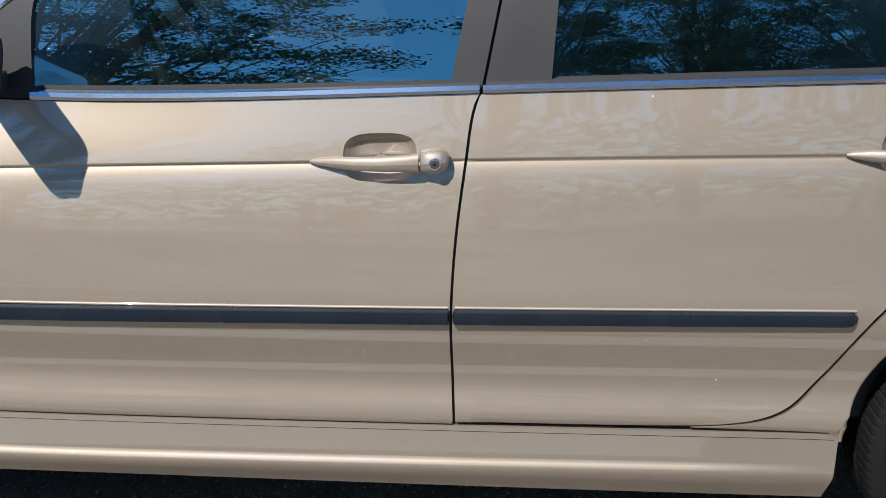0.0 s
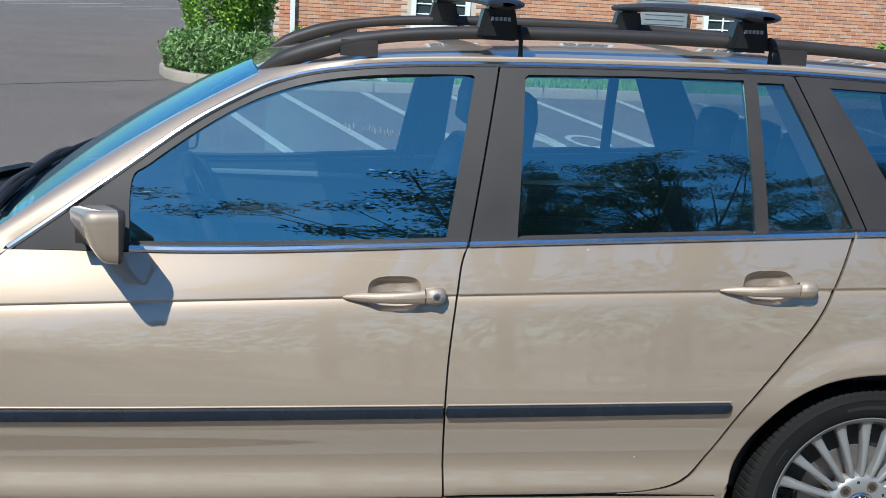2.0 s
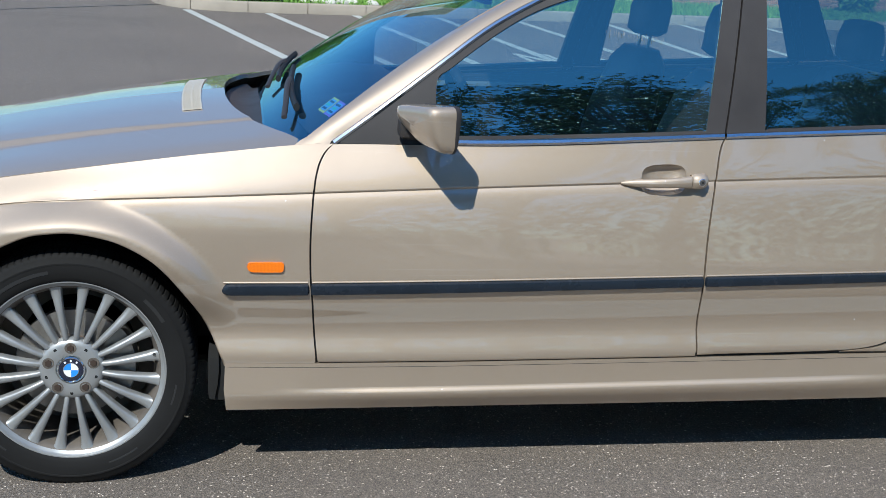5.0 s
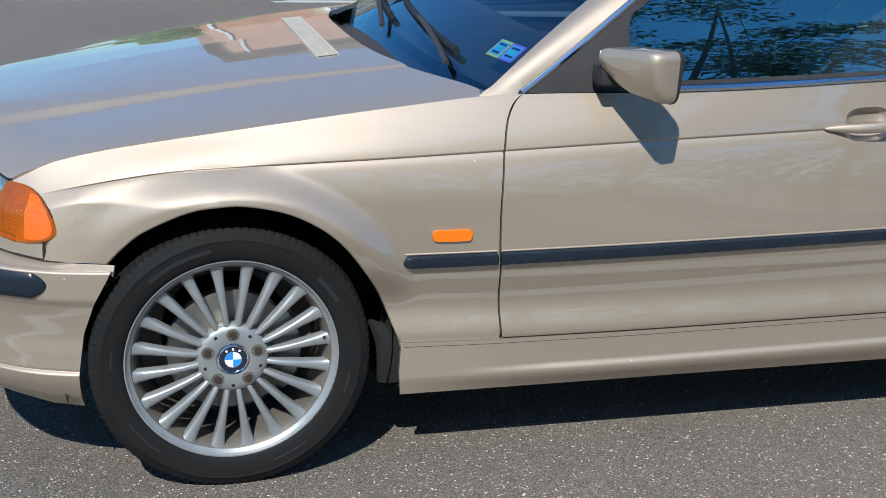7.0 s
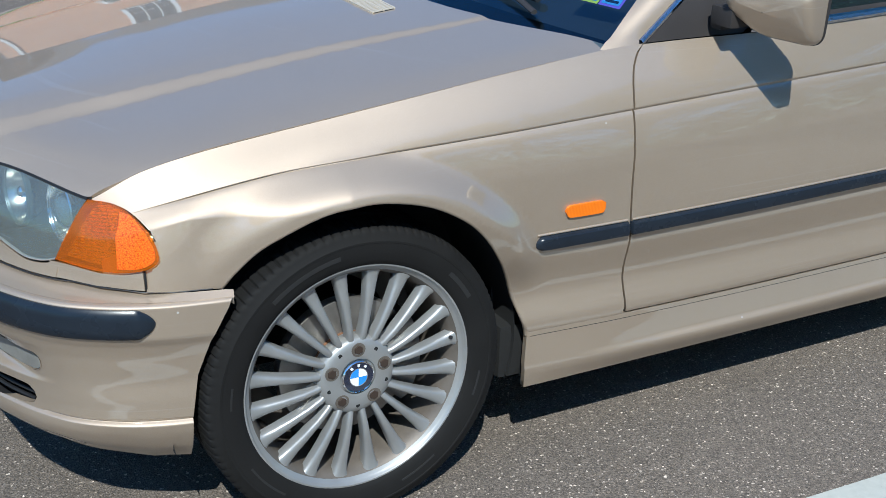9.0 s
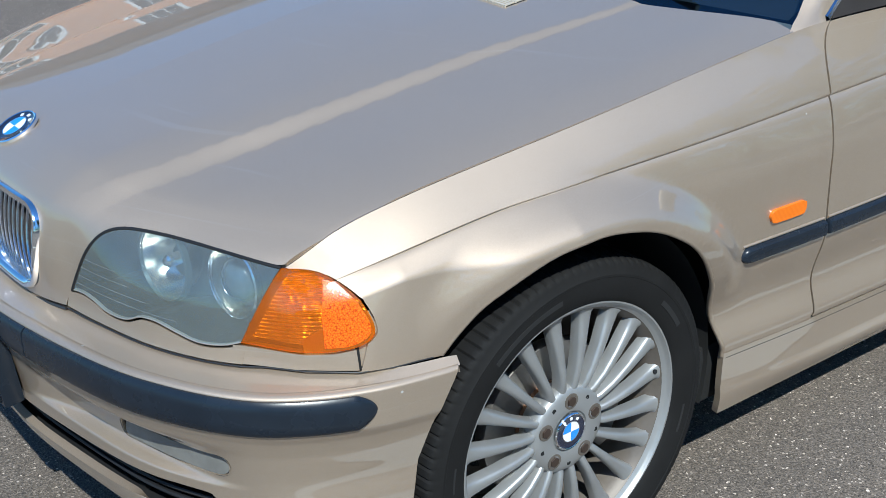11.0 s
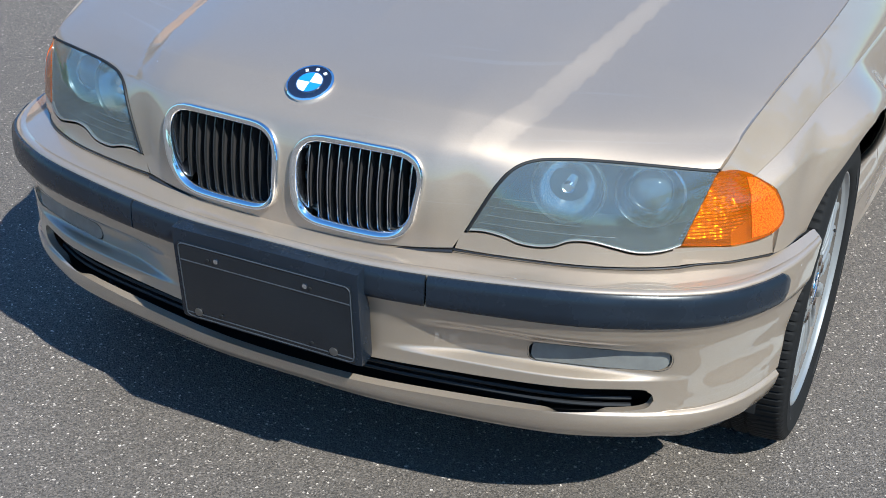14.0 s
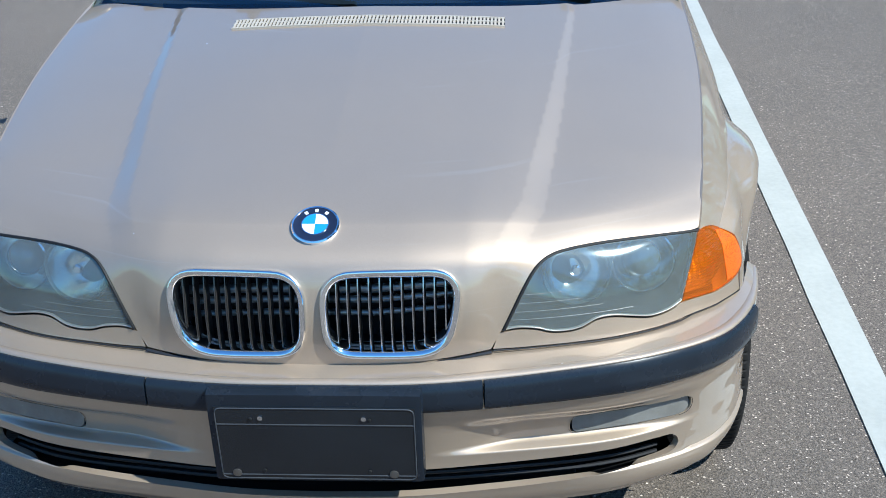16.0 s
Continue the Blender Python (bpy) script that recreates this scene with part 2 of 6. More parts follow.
def mesh_ob(name, verts, faces, mat, parent=None, label="", normals=None, smooth=True):
    me = bpy.data.meshes.new(name)
    me.from_pydata([tuple(map(float, v)) for v in verts], [], [tuple(map(int, f)) for f in faces])
    me.materials.append(mat)
    if smooth:
        me.polygons.foreach_set("use_smooth", [True] * len(me.polygons))
    if normals is not None:
        me.normals_split_custom_set_from_vertices([tuple(map(float, n)) for n in normals])
    me.update()
    ob = new(name, me)
    if parent:
        ob.parent = parent
    if label:
        tagged(ob, label)
    return ob


def part(name, bm, mat, parent=None, label="", smooth=True):
    """Links a bmesh as one mesh object under a thing or a part."""
    me = bpy.data.meshes.new(name)
    bm.normal_update()
    bm.to_mesh(me)
    bm.free()
    me.materials.append(mat)
    if smooth:
        me.polygons.foreach_set("use_smooth", [True] * len(me.polygons))
        me.set_sharp_from_angle(angle=radians(38))
    ob = new(name, me)
    if parent:
        ob.parent = parent
    if label:
        tagged(ob, label)
    return ob


def box(bm, x0, x1, y0, y1, z0, z1, bevel=0.0, m=None):
    got = bmesh.ops.create_cube(bm, size=1.0)["verts"]
    for v in got:
        v.co = Vector(((x0 + x1) / 2 + v.co.x * (x1 - x0), (y0 + y1) / 2 + v.co.y * (y1 - y0), (z0 + z1) / 2 + v.co.z * (z1 - z0)))
        if m:
            v.co = m @ v.co
    if bevel:
        edges = list({e for v in got for e in v.link_edges})
        bmesh.ops.bevel(bm, geom=edges, offset=bevel, segments=2, affect="EDGES", profile=0.7)
    return bm


def empty(name, parent=None, at=(0, 0, 0)):
    ob = new(name)
    ob.location = at
    ob.empty_display_size = 0.2
    if parent:
        ob.parent = parent
    return ob


def smooth_line(pts, n=6):
    """Catmull-Rom line through the points."""
    P = [np.asarray(p, float) for p in pts]
    P = [2 * P[0] - P[1]] + P + [2 * P[-1] - P[-2]]
    out = []
    for i in range(1, len(P) - 2):
        for t in np.arange(n) / n:
            a, b, c, d = P[i - 1:i + 3]
            out.append(0.5 * (2 * b + (c - a) * t + (2 * a - 5 * b + 4 * c - d) * t * t + (3 * b - a - 3 * c + d) * t**3))
    return np.array(out + [P[-2]])


def inside(px, py, poly):
    res = np.zeros(px.shape, bool)
    x0, y0 = poly[:, 0], poly[:, 1]
    x1, y1 = np.roll(x0, -1), np.roll(y0, -1)
    for a, b, c, d in zip(x0, y0, x1, y1):
        if b != d:
            res ^= ((b > py) != (d > py)) & (px < (c - a) * (py - b) / (d - b) + a)
    return res


def nearest(p, poly):
    a, b = poly, np.roll(poly, -1, 0)
    u = b - a
    t = np.clip(((p - a) * u).sum(1) / np.maximum((u * u).sum(1), 1e-12), 0, 1)
    q = a + u * t[:, None]
    d = ((q - p) ** 2).sum(1)
    k = d.argmin()
    return q[k], d[k]


def corners(poly, angle=28):
    a, b = poly - np.roll(poly, 1, 0), np.roll(poly, -1, 0) - poly
    ang = np.degrees(np.abs(np.arctan2(a[:, 0] * b[:, 1] - a[:, 1] * b[:, 0], (a * b).sum(1))))
    return poly[ang > angle]


def surface_normals(surf, u, v, flip):
    e = 8e-4
    n = np.cross(surf(u + e, v) - surf(u - e, v), surf(u, v + e) - surf(u, v - e))
    n /= np.maximum(np.linalg.norm(n, axis=1, keepdims=True), 1e-12)
    return -n if flip else n


def panel(name, surf, outline, mat, parent, label="", holes=(), step=0.02, lines=None, flip=False, fold=0.014, lift=0.0):
    """A sheet of the surface cut to an outline, with holes and with its edges folded back."""
    outline = np.asarray(outline, float)
    rims = [outline] + [np.asarray(h, float) for h in holes]
    ul, vl = lines if lines else (None, None)
    lo, hi = outline.min(0), outline.max(0)
    if ul is None:
        ul = np.linspace(lo[0], hi[0], max(3, int(np.ceil((hi[0] - lo[0]) / step)) + 1))
    if vl is None:
        vl = np.linspace(lo[1], hi[1], max(3, int(np.ceil((hi[1] - lo[1]) / step)) + 1))
    vl = vl[(vl >= lo[1] - step) & (vl <= hi[1] + step)]
    cu, cv = np.meshgrid((ul[:-1] + ul[1:]) / 2, (vl[:-1] + vl[1:]) / 2, indexing="ij")
    keep = inside(cu.ravel(), cv.ravel(), outline).reshape(cu.shape)
    for h in rims[1:]:
        keep &= ~inside(cu.ravel(), cv.ravel(), h).reshape(cu.shape)
    ids, P, F = {}, [], []
    for i, j in zip(*np.nonzero(keep)):
        q = []
        for a, b in ((i, j), (i + 1, j), (i + 1, j + 1), (i, j + 1)):
            if (a, b) not in ids:
                ids[(a, b)] = len(P)
                P.append((ul[a], vl[b]))
            q.append(ids[(a, b)])
        F.append(q)
    P = np.array(P, float)
    count = {}
    for q in F:
        for a, b in zip(q, q[1:] + q[:1]):
            count[(a, b)] = 1
    border = [(a, b) for a, b in count if (b, a) not in count]
    rim_ids = sorted({i for e in border for i in e})
    for i in rim_ids:
        best = min((nearest(P[i], r) for r in rims), key=lambda t: t[1])
        P[i] = best[0]
    for r in rims:
        for c in corners(r):
            k = min(rim_ids, key=lambda i: ((P[i] - c) ** 2).sum())
            P[k] = c
    u, v = P[:, 0], P[:, 1]
    V, N = surf(u, v), surface_normals(surf, u, v, flip)
    V = V + N * lift
    verts, normals = list(V), list(N)
    faces = [q[::-1] if flip else q for q in F]
    if fold:
        rim = {}
        for a, b in border:
            t = V[b] - V[a]
            out = np.cross(t, N[a] + N[b]) * (-1 if flip else 1)
            for i in (a, b):
                rim.setdefault(i, []).append(out / max(np.linalg.norm(out), 1e-9))
        top, low = {}, {}
        for i, o in rim.items():
            o = np.mean(o, 0)
            o = o / max(np.linalg.norm(o), 1e-9)
            top[i], low[i] = len(verts), len(verts) + 1
            verts += [V[i], V[i] - N[i] * fold]
            normals += [o, o]
        for a, b in border:
            q = [top[b], top[a], low[a], low[b]]
            faces.append(q[::-1] if flip else q)
    return mesh_ob(name, verts, faces, mat, parent, label, normals)


def tube(name, pts, radius, mat, parent=None, label="", sides=10, squash=1.0, up=(0, 0, 1), caps=True):
    """A bar along a line; radius: one number or one a point."""
    P = [Vector(p) for p in pts]
    rad = radius if hasattr(radius, "__len__") else [radius] * len(P)
    verts, faces = [], []
    for i, p in enumerate(P):
        t = (P[min(i + 1, len(P) - 1)] - P[max(i - 1, 0)]).normalized()
        s = t.cross(Vector(up))
        s = s.normalized() if s.length > 1e-4 else Vector((1, 0, 0))
        w = s.cross(t)
        for k in range(sides):
            a = 2 * math.pi * k / sides
            verts.append(p + s * math.cos(a) * rad[i] + w * math.sin(a) * rad[i] * squash)
    for i in range(len(P) - 1):
        for k in range(sides):
            a, b = i * sides + k, i * sides + (k + 1) % sides
            faces.append((a, b, b + sides, a + sides))
    if caps:
        faces += [tuple(range(sides))[::-1], tuple(range((len(P) - 1) * sides, len(P) * sides))]
    ob = mesh_ob(name, verts, faces, mat, parent, label)
    ob.data.set_sharp_from_angle(angle=radians(50))
    return ob


def lathe(name, profile, mat, parent=None, label="", seg=48, axis="y", wob=None, closed=False):
    """Turns a profile of (radius, along) round the y axis; wob(i, k) may shift a radius."""
    verts, faces = [], []
    n = len(profile)
    for k in range(seg):
        a = 2 * math.pi * k / seg
        for i, (r, y) in enumerate(profile):
            rr = r + (wob(i, k) if wob else 0)
            verts.append((rr * math.cos(a), y, rr * math.sin(a)))
    for k in range(seg):
        k2 = (k + 1) % seg
        for i in range(n if closed else n - 1):
            j = (i + 1) % n
            faces.append((k * n + i, k2 * n + i, k2 * n + j, k * n + j))
    ob = mesh_ob(name, verts, faces, mat, parent, label)
    ob.data.set_sharp_from_angle(angle=radians(35))
    return ob


def loft(name, rows, mat, parent=None, label="", flip=False, sharp=60):
    """A sheet over rows of points."""
    n = len(rows[0])
    verts = [p for r in rows for p in r]
    faces = []
    for i in range(len(rows) - 1):
        for j in range(n - 1):
            q = (i * n + j, i * n + j + 1, (i + 1) * n + j + 1, (i + 1) * n + j)
            faces.append(q[::-1] if flip else q)
    ob = mesh_ob(name, verts, faces, mat, parent, label)
    ob.data.set_sharp_from_angle(angle=radians(sharp))
    return ob


# ---- the car's surfaces: x to the tail, y to the car's right, front wheels at x = -1.3625 ----
XK = [-1.94, -1.88, -1.82, -1.73, -1.63, -1.5, -1.36, -1.2, -1.0, -0.72, -0.3, 0.3, 1.0, 1.36, 1.7, 2.0, 2.2, 2.33]
SILL_Y = [.50, .56, .64, .75, .785, .795, .80, .80, .804, .806, .808, .810, .808, .80, .79, .76, .70, .60]
STRIP_Y = [.57, .650, .727, .787, .798, .806, .812, .818, .830, .849, .861, .864, .860, .856, .850, .822, .765, .66]
FLARE_Y = [.56, .640, .709, .764, .789, .812, .817, .822, .836, .846, .850, .852, .850, .851, .838, .806, .75, .65]
CREASE_Y = [.55, .628, .697, .736, .760, .777, .793, .806, .817, .821, .824, .826, .824, .822, .805, .770, .715, .61]
BELT_Y = [.54, .610, .680, .6955, .7085, .7238, .7388, .751, .758, .764, .788, .802, .800, .797, .780, .745, .690, .59]
BELT_Z = [.640, .673, .703, .747, .773, .797, .820, .845, .873, .903, .911, .9435, .981, 1.000, 1.016, 1.026, 1.030, 1.030]


def row(values, x):
    return pchip(XK, values, x)


V_NOM = [0.19, 0.245, 0.268, 0.338, 0.355, 0.42, 0.565, 0.675, 0.835, 0.9435]


def side_rows(x):
    """Heights and half-widths of the feature lines along the flank."""
    s = row(STRIP_Y, x)
    zb = row(BELT_Z, x)
    zc = np.minimum(0.8215 + 0.046 * x - 0.004 * x * x - 0.28 * np.maximum(-1.36 - x, 0) ** 2, zb - 0.025)
    zf = np.minimum(0.675, zc - 0.03)
    z3 = np.minimum(0.5575 + 0.0285 * x, zf - 0.05)
    zs = 0.3365 + 0.0125 * np.clip(x, -1.2, 0.9)
    led = 0.262 + 0.016 * np.clip(x, -1.2, 1.2)
    ledge = 0.0035 * np.clip((x + 0.85) / 0.25, 0, 1) * np.clip((0.98 - x) / 0.25, 0, 1)
    z = [0.196 + 0.004 * x, led - 0.006, led + 0.010, zs, zs + 0.02, zs + 0.085, z3, zf, zc, zb]
    y = [row(SILL_Y, x), s - 0.020 + ledge, s - 0.0205 - ledge, s - 0.022, s - 0.016, s - 0.027, s, row(FLARE_Y, x), row(CREASE_Y, x), row(BELT_Y, x)]
    return z, y


def side_v(x, z):
    """The surface's own height co-ordinate for a height in metres."""
    x, z = np.atleast_1d(np.asarray(x, float)), np.atleast_1d(np.asarray(z, float))
    Z = np.stack(side_rows(x)[0])
    out = np.zeros_like(z)
    for i in range(len(x)):
        out[i] = np.interp(z[i], Z[:, i], V_NOM)
        if z[i] > Z[-1, i]:
            out[i] = V_NOM[-1] + z[i] - Z[-1, i]
        if z[i] < Z[0, i]:
            out[i] = V_NOM[0] + z[i] - Z[0, i]
    return out


def side(x, v, sign=-1):
    x, v = np.asarray(x, float), np.asarray(v, float)
    z, y = side_rows(x)
    zz = np.zeros_like(x)
    Z = np.stack(z)
    k = np.clip(np.searchsorted(V_NOM, v, side="right") - 1, 0, len(V_NOM) - 2)
    nom = np.array(V_NOM)
    t = (v - nom[k]) / (nom[k + 1] - nom[k])
    lo, hi = np.take_along_axis(Z, k[None], 0)[0], np.take_along_axis(Z, k[None] + 1, 0)[0]
    zz = lo + t * (hi - lo)
    yy = pchip(z, y, zz)
    d = v - V_NOM[8]
    for cx, out in ((-1.3625, 0.047), (1.3625, 0.012)):
        far = np.hypot(x - cx, zz - 0.308) - 0.367
        q, w = np.clip(1 - (far - 0.020) / 0.068, 0, 1), np.clip((zz - 0.40) / 0.24, 0, 1)
        yy = yy + out * np.interp(x - cx, [-.31, -.04], [0.06, 1]) * q * q * (3 - 2 * q) * w * w * (3 - 2 * w)
    fade = np.clip((x + 1.775) / 0.12, 0, 1)
    yy = yy - fade * 0.0050 * np.where(d > -0.003, np.clip((0.002 - d) / 0.005, 0, 1), np.exp(np.minimum(d + 0.003, 0) / 0.014))
    return np.stack([x, sign * yy, zz], 1)


SIDE_V = np.array(sorted(set(np.round(np.concatenate([np.arange(0.19, 0.95, 0.015), np.arange(.44, .80, .0075), 0.835 + np.array([-.045, -.03, -.02, -.012, -.008, -.005, -.003, 0, .002, .004, .008, .014]), [0.338, 0.355, 0.42, 0.245, 0.240, 0.251, 0.257, 0.268, 0.565, 0.675]]), 4))))
SIDE_V = SIDE_V[np.concatenate([[True], np.diff(SIDE_V) > 0.0012])]


def to_side(pts):
    p = np.asarray(pts, float)
    return np.stack([p[:, 0], side_v(p[:, 0], p[:, 1])], 1)


# nose and bonnet: curves from the shut line up over the nose to the scuttle, by half-width
YK = [0.0, 0.15, 0.26, 0.33, 0.40, 0.50, 0.60, 0.68, 0.76]
NX = [[-2.030, -2.028, -2.018, -2.006, -1.992, -1.967, -1.922, -1.862, -1.79],
      [-2.036, -2.034, -2.024, -2.000, -1.985, -1.952, -1.902, -1.845, -1.78],
      [-2.018, -2.016, -2.006, -1.985, -1.955, -1.905, -1.862, -1.821, -1.76],
      [-1.948, -1.946, -1.938, -1.922, -1.895, -1.850, -1.800, -1.750, -1.69]]
NZ = [[.530, .532, .541, .546, .548, .549, .549, .549, .548],
      [.615, .615, .620, .625, .630, .635, .640, .635, .63],
      [.712, .712, .708, .706, .706, .706, .705, .703, .695],
      [.763, .764, .762, .755, .748, .744, .741, .741, .731],
      [.830, .8265, .820, .813, .803, .794, .784, .773, .755],
      [.892, .8885, .8825, .876, .869, .8595, .849, .8395, .826],
      [.944, .9405, .935, .930, .924, .9155, .906, .8975, .884],
      [.966, .963, .958, .953, .947, .938, .927, .915, .899]]


def nose(y, v):
    a = np.abs(np.asarray(y, float))
    v = np.asarray(v, float)
    X = [pchip(YK, r, a) for r in NX] + [np.full_like(a, -1.65), np.full_like(a, -1.3), np.full_like(a, -0.9), np.full_like(a, -0.75)]
    Z = [pchip(YK, r, a) for r in NZ]
    k = list(range(8))
    x, z = pchip(k, X, v), pchip(k, Z, v)
    ridge = np.interp(x, [-1.97, -1.86, -1.45, -0.95], [0.335, 0.378, 0.43, 0.48])
    wide = np.interp(x, [-1.97, -1.6, -1.0], [0.046, 0.036, 0.016])
    q = np.clip(0.5 - (a - ridge) / wide, 0, 1)
    step = 0.75 * q + 0.25 * q * q * (3 - 2 * q)
    z = z + 0.33 * np.interp(x, [-1.97, -1.86, -1.70], [0.25, 0.5, 1.0]) * wide * (step - 0.5) * np.exp(-((a - ridge) / 0.15) ** 2) * np.clip((v - 1.3) / 0.9, 0, 1)
    return np.stack([x, np.asarray(y, float), z], 1)


VN = np.linspace(0, 7.2, 1441)


def nose_v(y, value, axis):
    """The curve's co-ordinate at which x (axis 0) or z (axis 2) has a value."""
    c = nose(np.full_like(VN, y), VN)[:, axis]
    return float(np.interp(value, np.maximum.accumulate(c), VN + 1e-9 * VN))


def nose_z(pts):
    return np.array([(y, nose_v(y, z, 2)) for y, z in pts])


def nose_x(pts):
    return np.array([(y, nose_v(y, x, 0)) for x, y in pts])


# bumper: a plan curve with a profile set back from it
BP = smooth_line([(-2.092, 0.0), (-2.090, 0.15), (-2.074, 0.29), (-2.035, 0.50), (-1.985, 0.62), (-1.915, 0.715), (-1.835, 0.772), (-1.746, 0.808), (-1.66, 0.826), (-1.60, 0.834)], 10)
BS = np.concatenate([[0], np.cumsum(np.linalg.norm(np.diff(BP, axis=0), axis=1))])
B_Z = [0.195, 0.215, 0.240, 0.275, 0.292, 0.300, 0.325, 0.340, 0.358, 0.380, 0.425, 0.455, 0.475, 0.530, 0.541, 0.552, 0.600]
B_IN = [0.046, 0.030, 0.015, 0.009, 0.010, 0.015, 0.0155, 0.015, 0.0145, 0.014, 0.012, 0.006, -0.002, -0.002, 0.006, 0.017, 0.074]


def bumper(s, z):
    s, z = np.asarray(s, float), np.asarray(z, float)
    a = np.abs(s)
    x, y = np.interp(a, BS, BP[:, 0]), np.interp(a, BS, BP[:, 1])
    e = 0.01
    tx = np.interp(a + e, BS, BP[:, 0]) - np.interp(np.abs(a - e), BS, BP[:, 0])
    ty = np.interp(a + e, BS, BP[:, 1]) - np.interp(np.abs(a - e), BS, BP[:, 1]) * np.sign(a - e + 1e-9)
    L = np.hypot(tx, ty)
    nx, ny = -ty / L, tx / L
    d = pchip(B_Z, B_IN, z)
    ease = lambda q: np.clip(q, 0, 1) ** 2 * (3 - 2 * np.clip(q, 0, 1))
    d = np.where(z > 0.552, d * (1 - 0.62 * ease((a - 0.72) / 0.30)), d)
    deep = ease((a - 0.19) / 0.20) * ease((0.755 - a) / 0.24)
    d = d + 0.028 * deep * np.where(z > 0.384, ease((0.452 - z) / 0.036), ease((z - 0.364) / 0.012))
    d = d + 0.0035 * np.exp(-((z - 0.301) / 0.0025) ** 2) * np.clip((a - 0.70) / 0.02, 0, 1)
    end = ease((a - 0.68) / 0.22)
    d = d + end * (0.024 * np.clip((0.294 - z) / 0.085, 0, 1) + 0.003 * np.exp(-((z - 0.378) / 0.03) ** 2))
    low = np.clip((0.31 - z) / 0.1, 0, 1) * np.clip((0.92 - a) / 0.2, 0, 1)
    lip = ease((0.72 - a) / 0.50) * ease((0.312 - z) / 0.05)
    d = d + 0.012 * lip + 0.013 * ease((0.46 - z) / 0.12) * (1 - ease((a - 0.58) / 0.30))
    zz = z + (0.034 - 0.011 * lip) * low
    k = np.interp(y, [0, .1, .2, .3, .4, .5, .6, .7, .8], [.07, .09, .16, .28, .29, .29, .285, .275, .26])
    zz = np.where(z > 0.53, 0.53 + (z - 0.53) * np.where(z < .552, 1 - (1 - k) * (z - .53) / .022, k) , zz)
    rise = 0.013 * np.exp(-((y - 0.55) / 0.20) ** 2) * np.clip((z - 0.44) / 0.06, 0, 1) * np.clip((0.60 - z) / 0.07, 0, 1)
    side_fade = np.clip((a - 0.95) / 0.15, 0, 1)
    d = d * (1 - 0.35 * side_fade)
    return np.stack([x - nx * d, np.sign(s + 1e-12) * (y - ny * d), zz + rise], 1)


def bumper_s(y):
    return float(np.interp(abs(y), BP[:, 1], BS)) * (1 if y >= 0 else -1)


# glasshouse side
RL = smooth_line([(-.705, .905), (-.59, .988), (-.445, 1.096), (-.302, 1.199), (-.17, 1.272), (-.102, 1.300), (-.019, 1.322), (.106, 1.340), (.247, 1.351), (.423, 1.358), (.609, 1.363), (.909, 1.368), (1.166, 1.369), (1.489, 1.357), (1.80, 1.335), (2.06, 1.298)], 6)


def upper(x, z, sign=-1):
    x, z = np.asarray(x, float), np.asarray(z, float)
    zb = row(BELT_Z, x)
    yb = row(BELT_Y, x) - 0.006
    t = (z - zb) / 0.42
    y = yb - 0.172 * t + 0.050 * t * (1 - t)
    narrow = pchip([-.75, -.45, -.15, .2, 1.2, 1.7, 2.1], [.0, .004, .014, .0, .004, .012, .03], x)
    return np.stack([x, sign * (y - narrow), z], 1)

# ---- the car ----
car = tagged(empty("estate_car"), "beige metallic estate car with roof rails, parked on the asphalt", "car")
GAP = 0.0024

A_GAP = smooth_line([(-.700, .908), (-.728, .880), (-.746, .842), (-.756, .784), (-.763, .68), (-.761, .575), (-.754, .499), (-.746, .406), (-.738, .326)], 4)
B_GAP = smooth_line([(.332, .950), (.319, .905), (.311, .835), (.300, .736), (.294, .65), (.292, .553), (.296, .447), (.301, .350)], 4)
R_GAP = smooth_line([(1.268, 1.010), (1.236, .912), (1.185, .80), (1.10, .689), (1.005, .568), (.946, .463), (.89, .396), (.80, .366), (.64, .356), (.301, .350)], 5)
ARCH_F = smooth_line([(-.972, .318), (-.990, .366), (-1.031, .458), (-1.082, .538), (-1.125, .592), (-1.17, .630), (-1.24, .666), (-1.32, .685), (-1.385, .687), (-1.46, .673), (-1.55, .627), (-1.6, .583), (-1.630, .548)], 5)
ARCH_R = smooth_line([(.990, .335), (1.003, .42), (1.045, .517), (1.115, .597), (1.204, .648), (1.297, .671), (1.393, .677), (1.49, .668), (1.58, .633), (1.65, .575), (1.70, .50), (1.73, .42), (1.745, .34)], 5)


def rounded(pts, radii, n=7):
    """A closed outline with rounded corners."""
    P = [np.asarray(p, float) for p in pts]
    out = []
    for i, p in enumerate(P):
        a, b = P[i - 1] - p, P[(i + 1) % len(P)] - p
        a, b = a / np.linalg.norm(a), b / np.linalg.norm(b)
        r = radii[i]
        for t in np.linspace(0, 1, n):
            out.append(p + a * r * (1 - t) ** 2 + b * r * t ** 2)
    return np.array(out)


def shift(line, dx, dz=0.0):
    return np.asarray(line) + np.array([dx, dz])


def belt_line(x0, x1, n=20, drop=0.0):
    x = np.linspace(x0, x1, n)
    return np.stack([x, row(BELT_Z, x) - drop], 1)


def sill_line(x0, x1, n=14, dz=0.0):
    x = np.linspace(x0, x1, n)
    return np.stack([x, side_rows(x)[0][3] + dz], 1)


def u_lines(x0, x1, step=0.02):
    return np.linspace(x0, x1, max(3, int((x1 - x0) / step)))


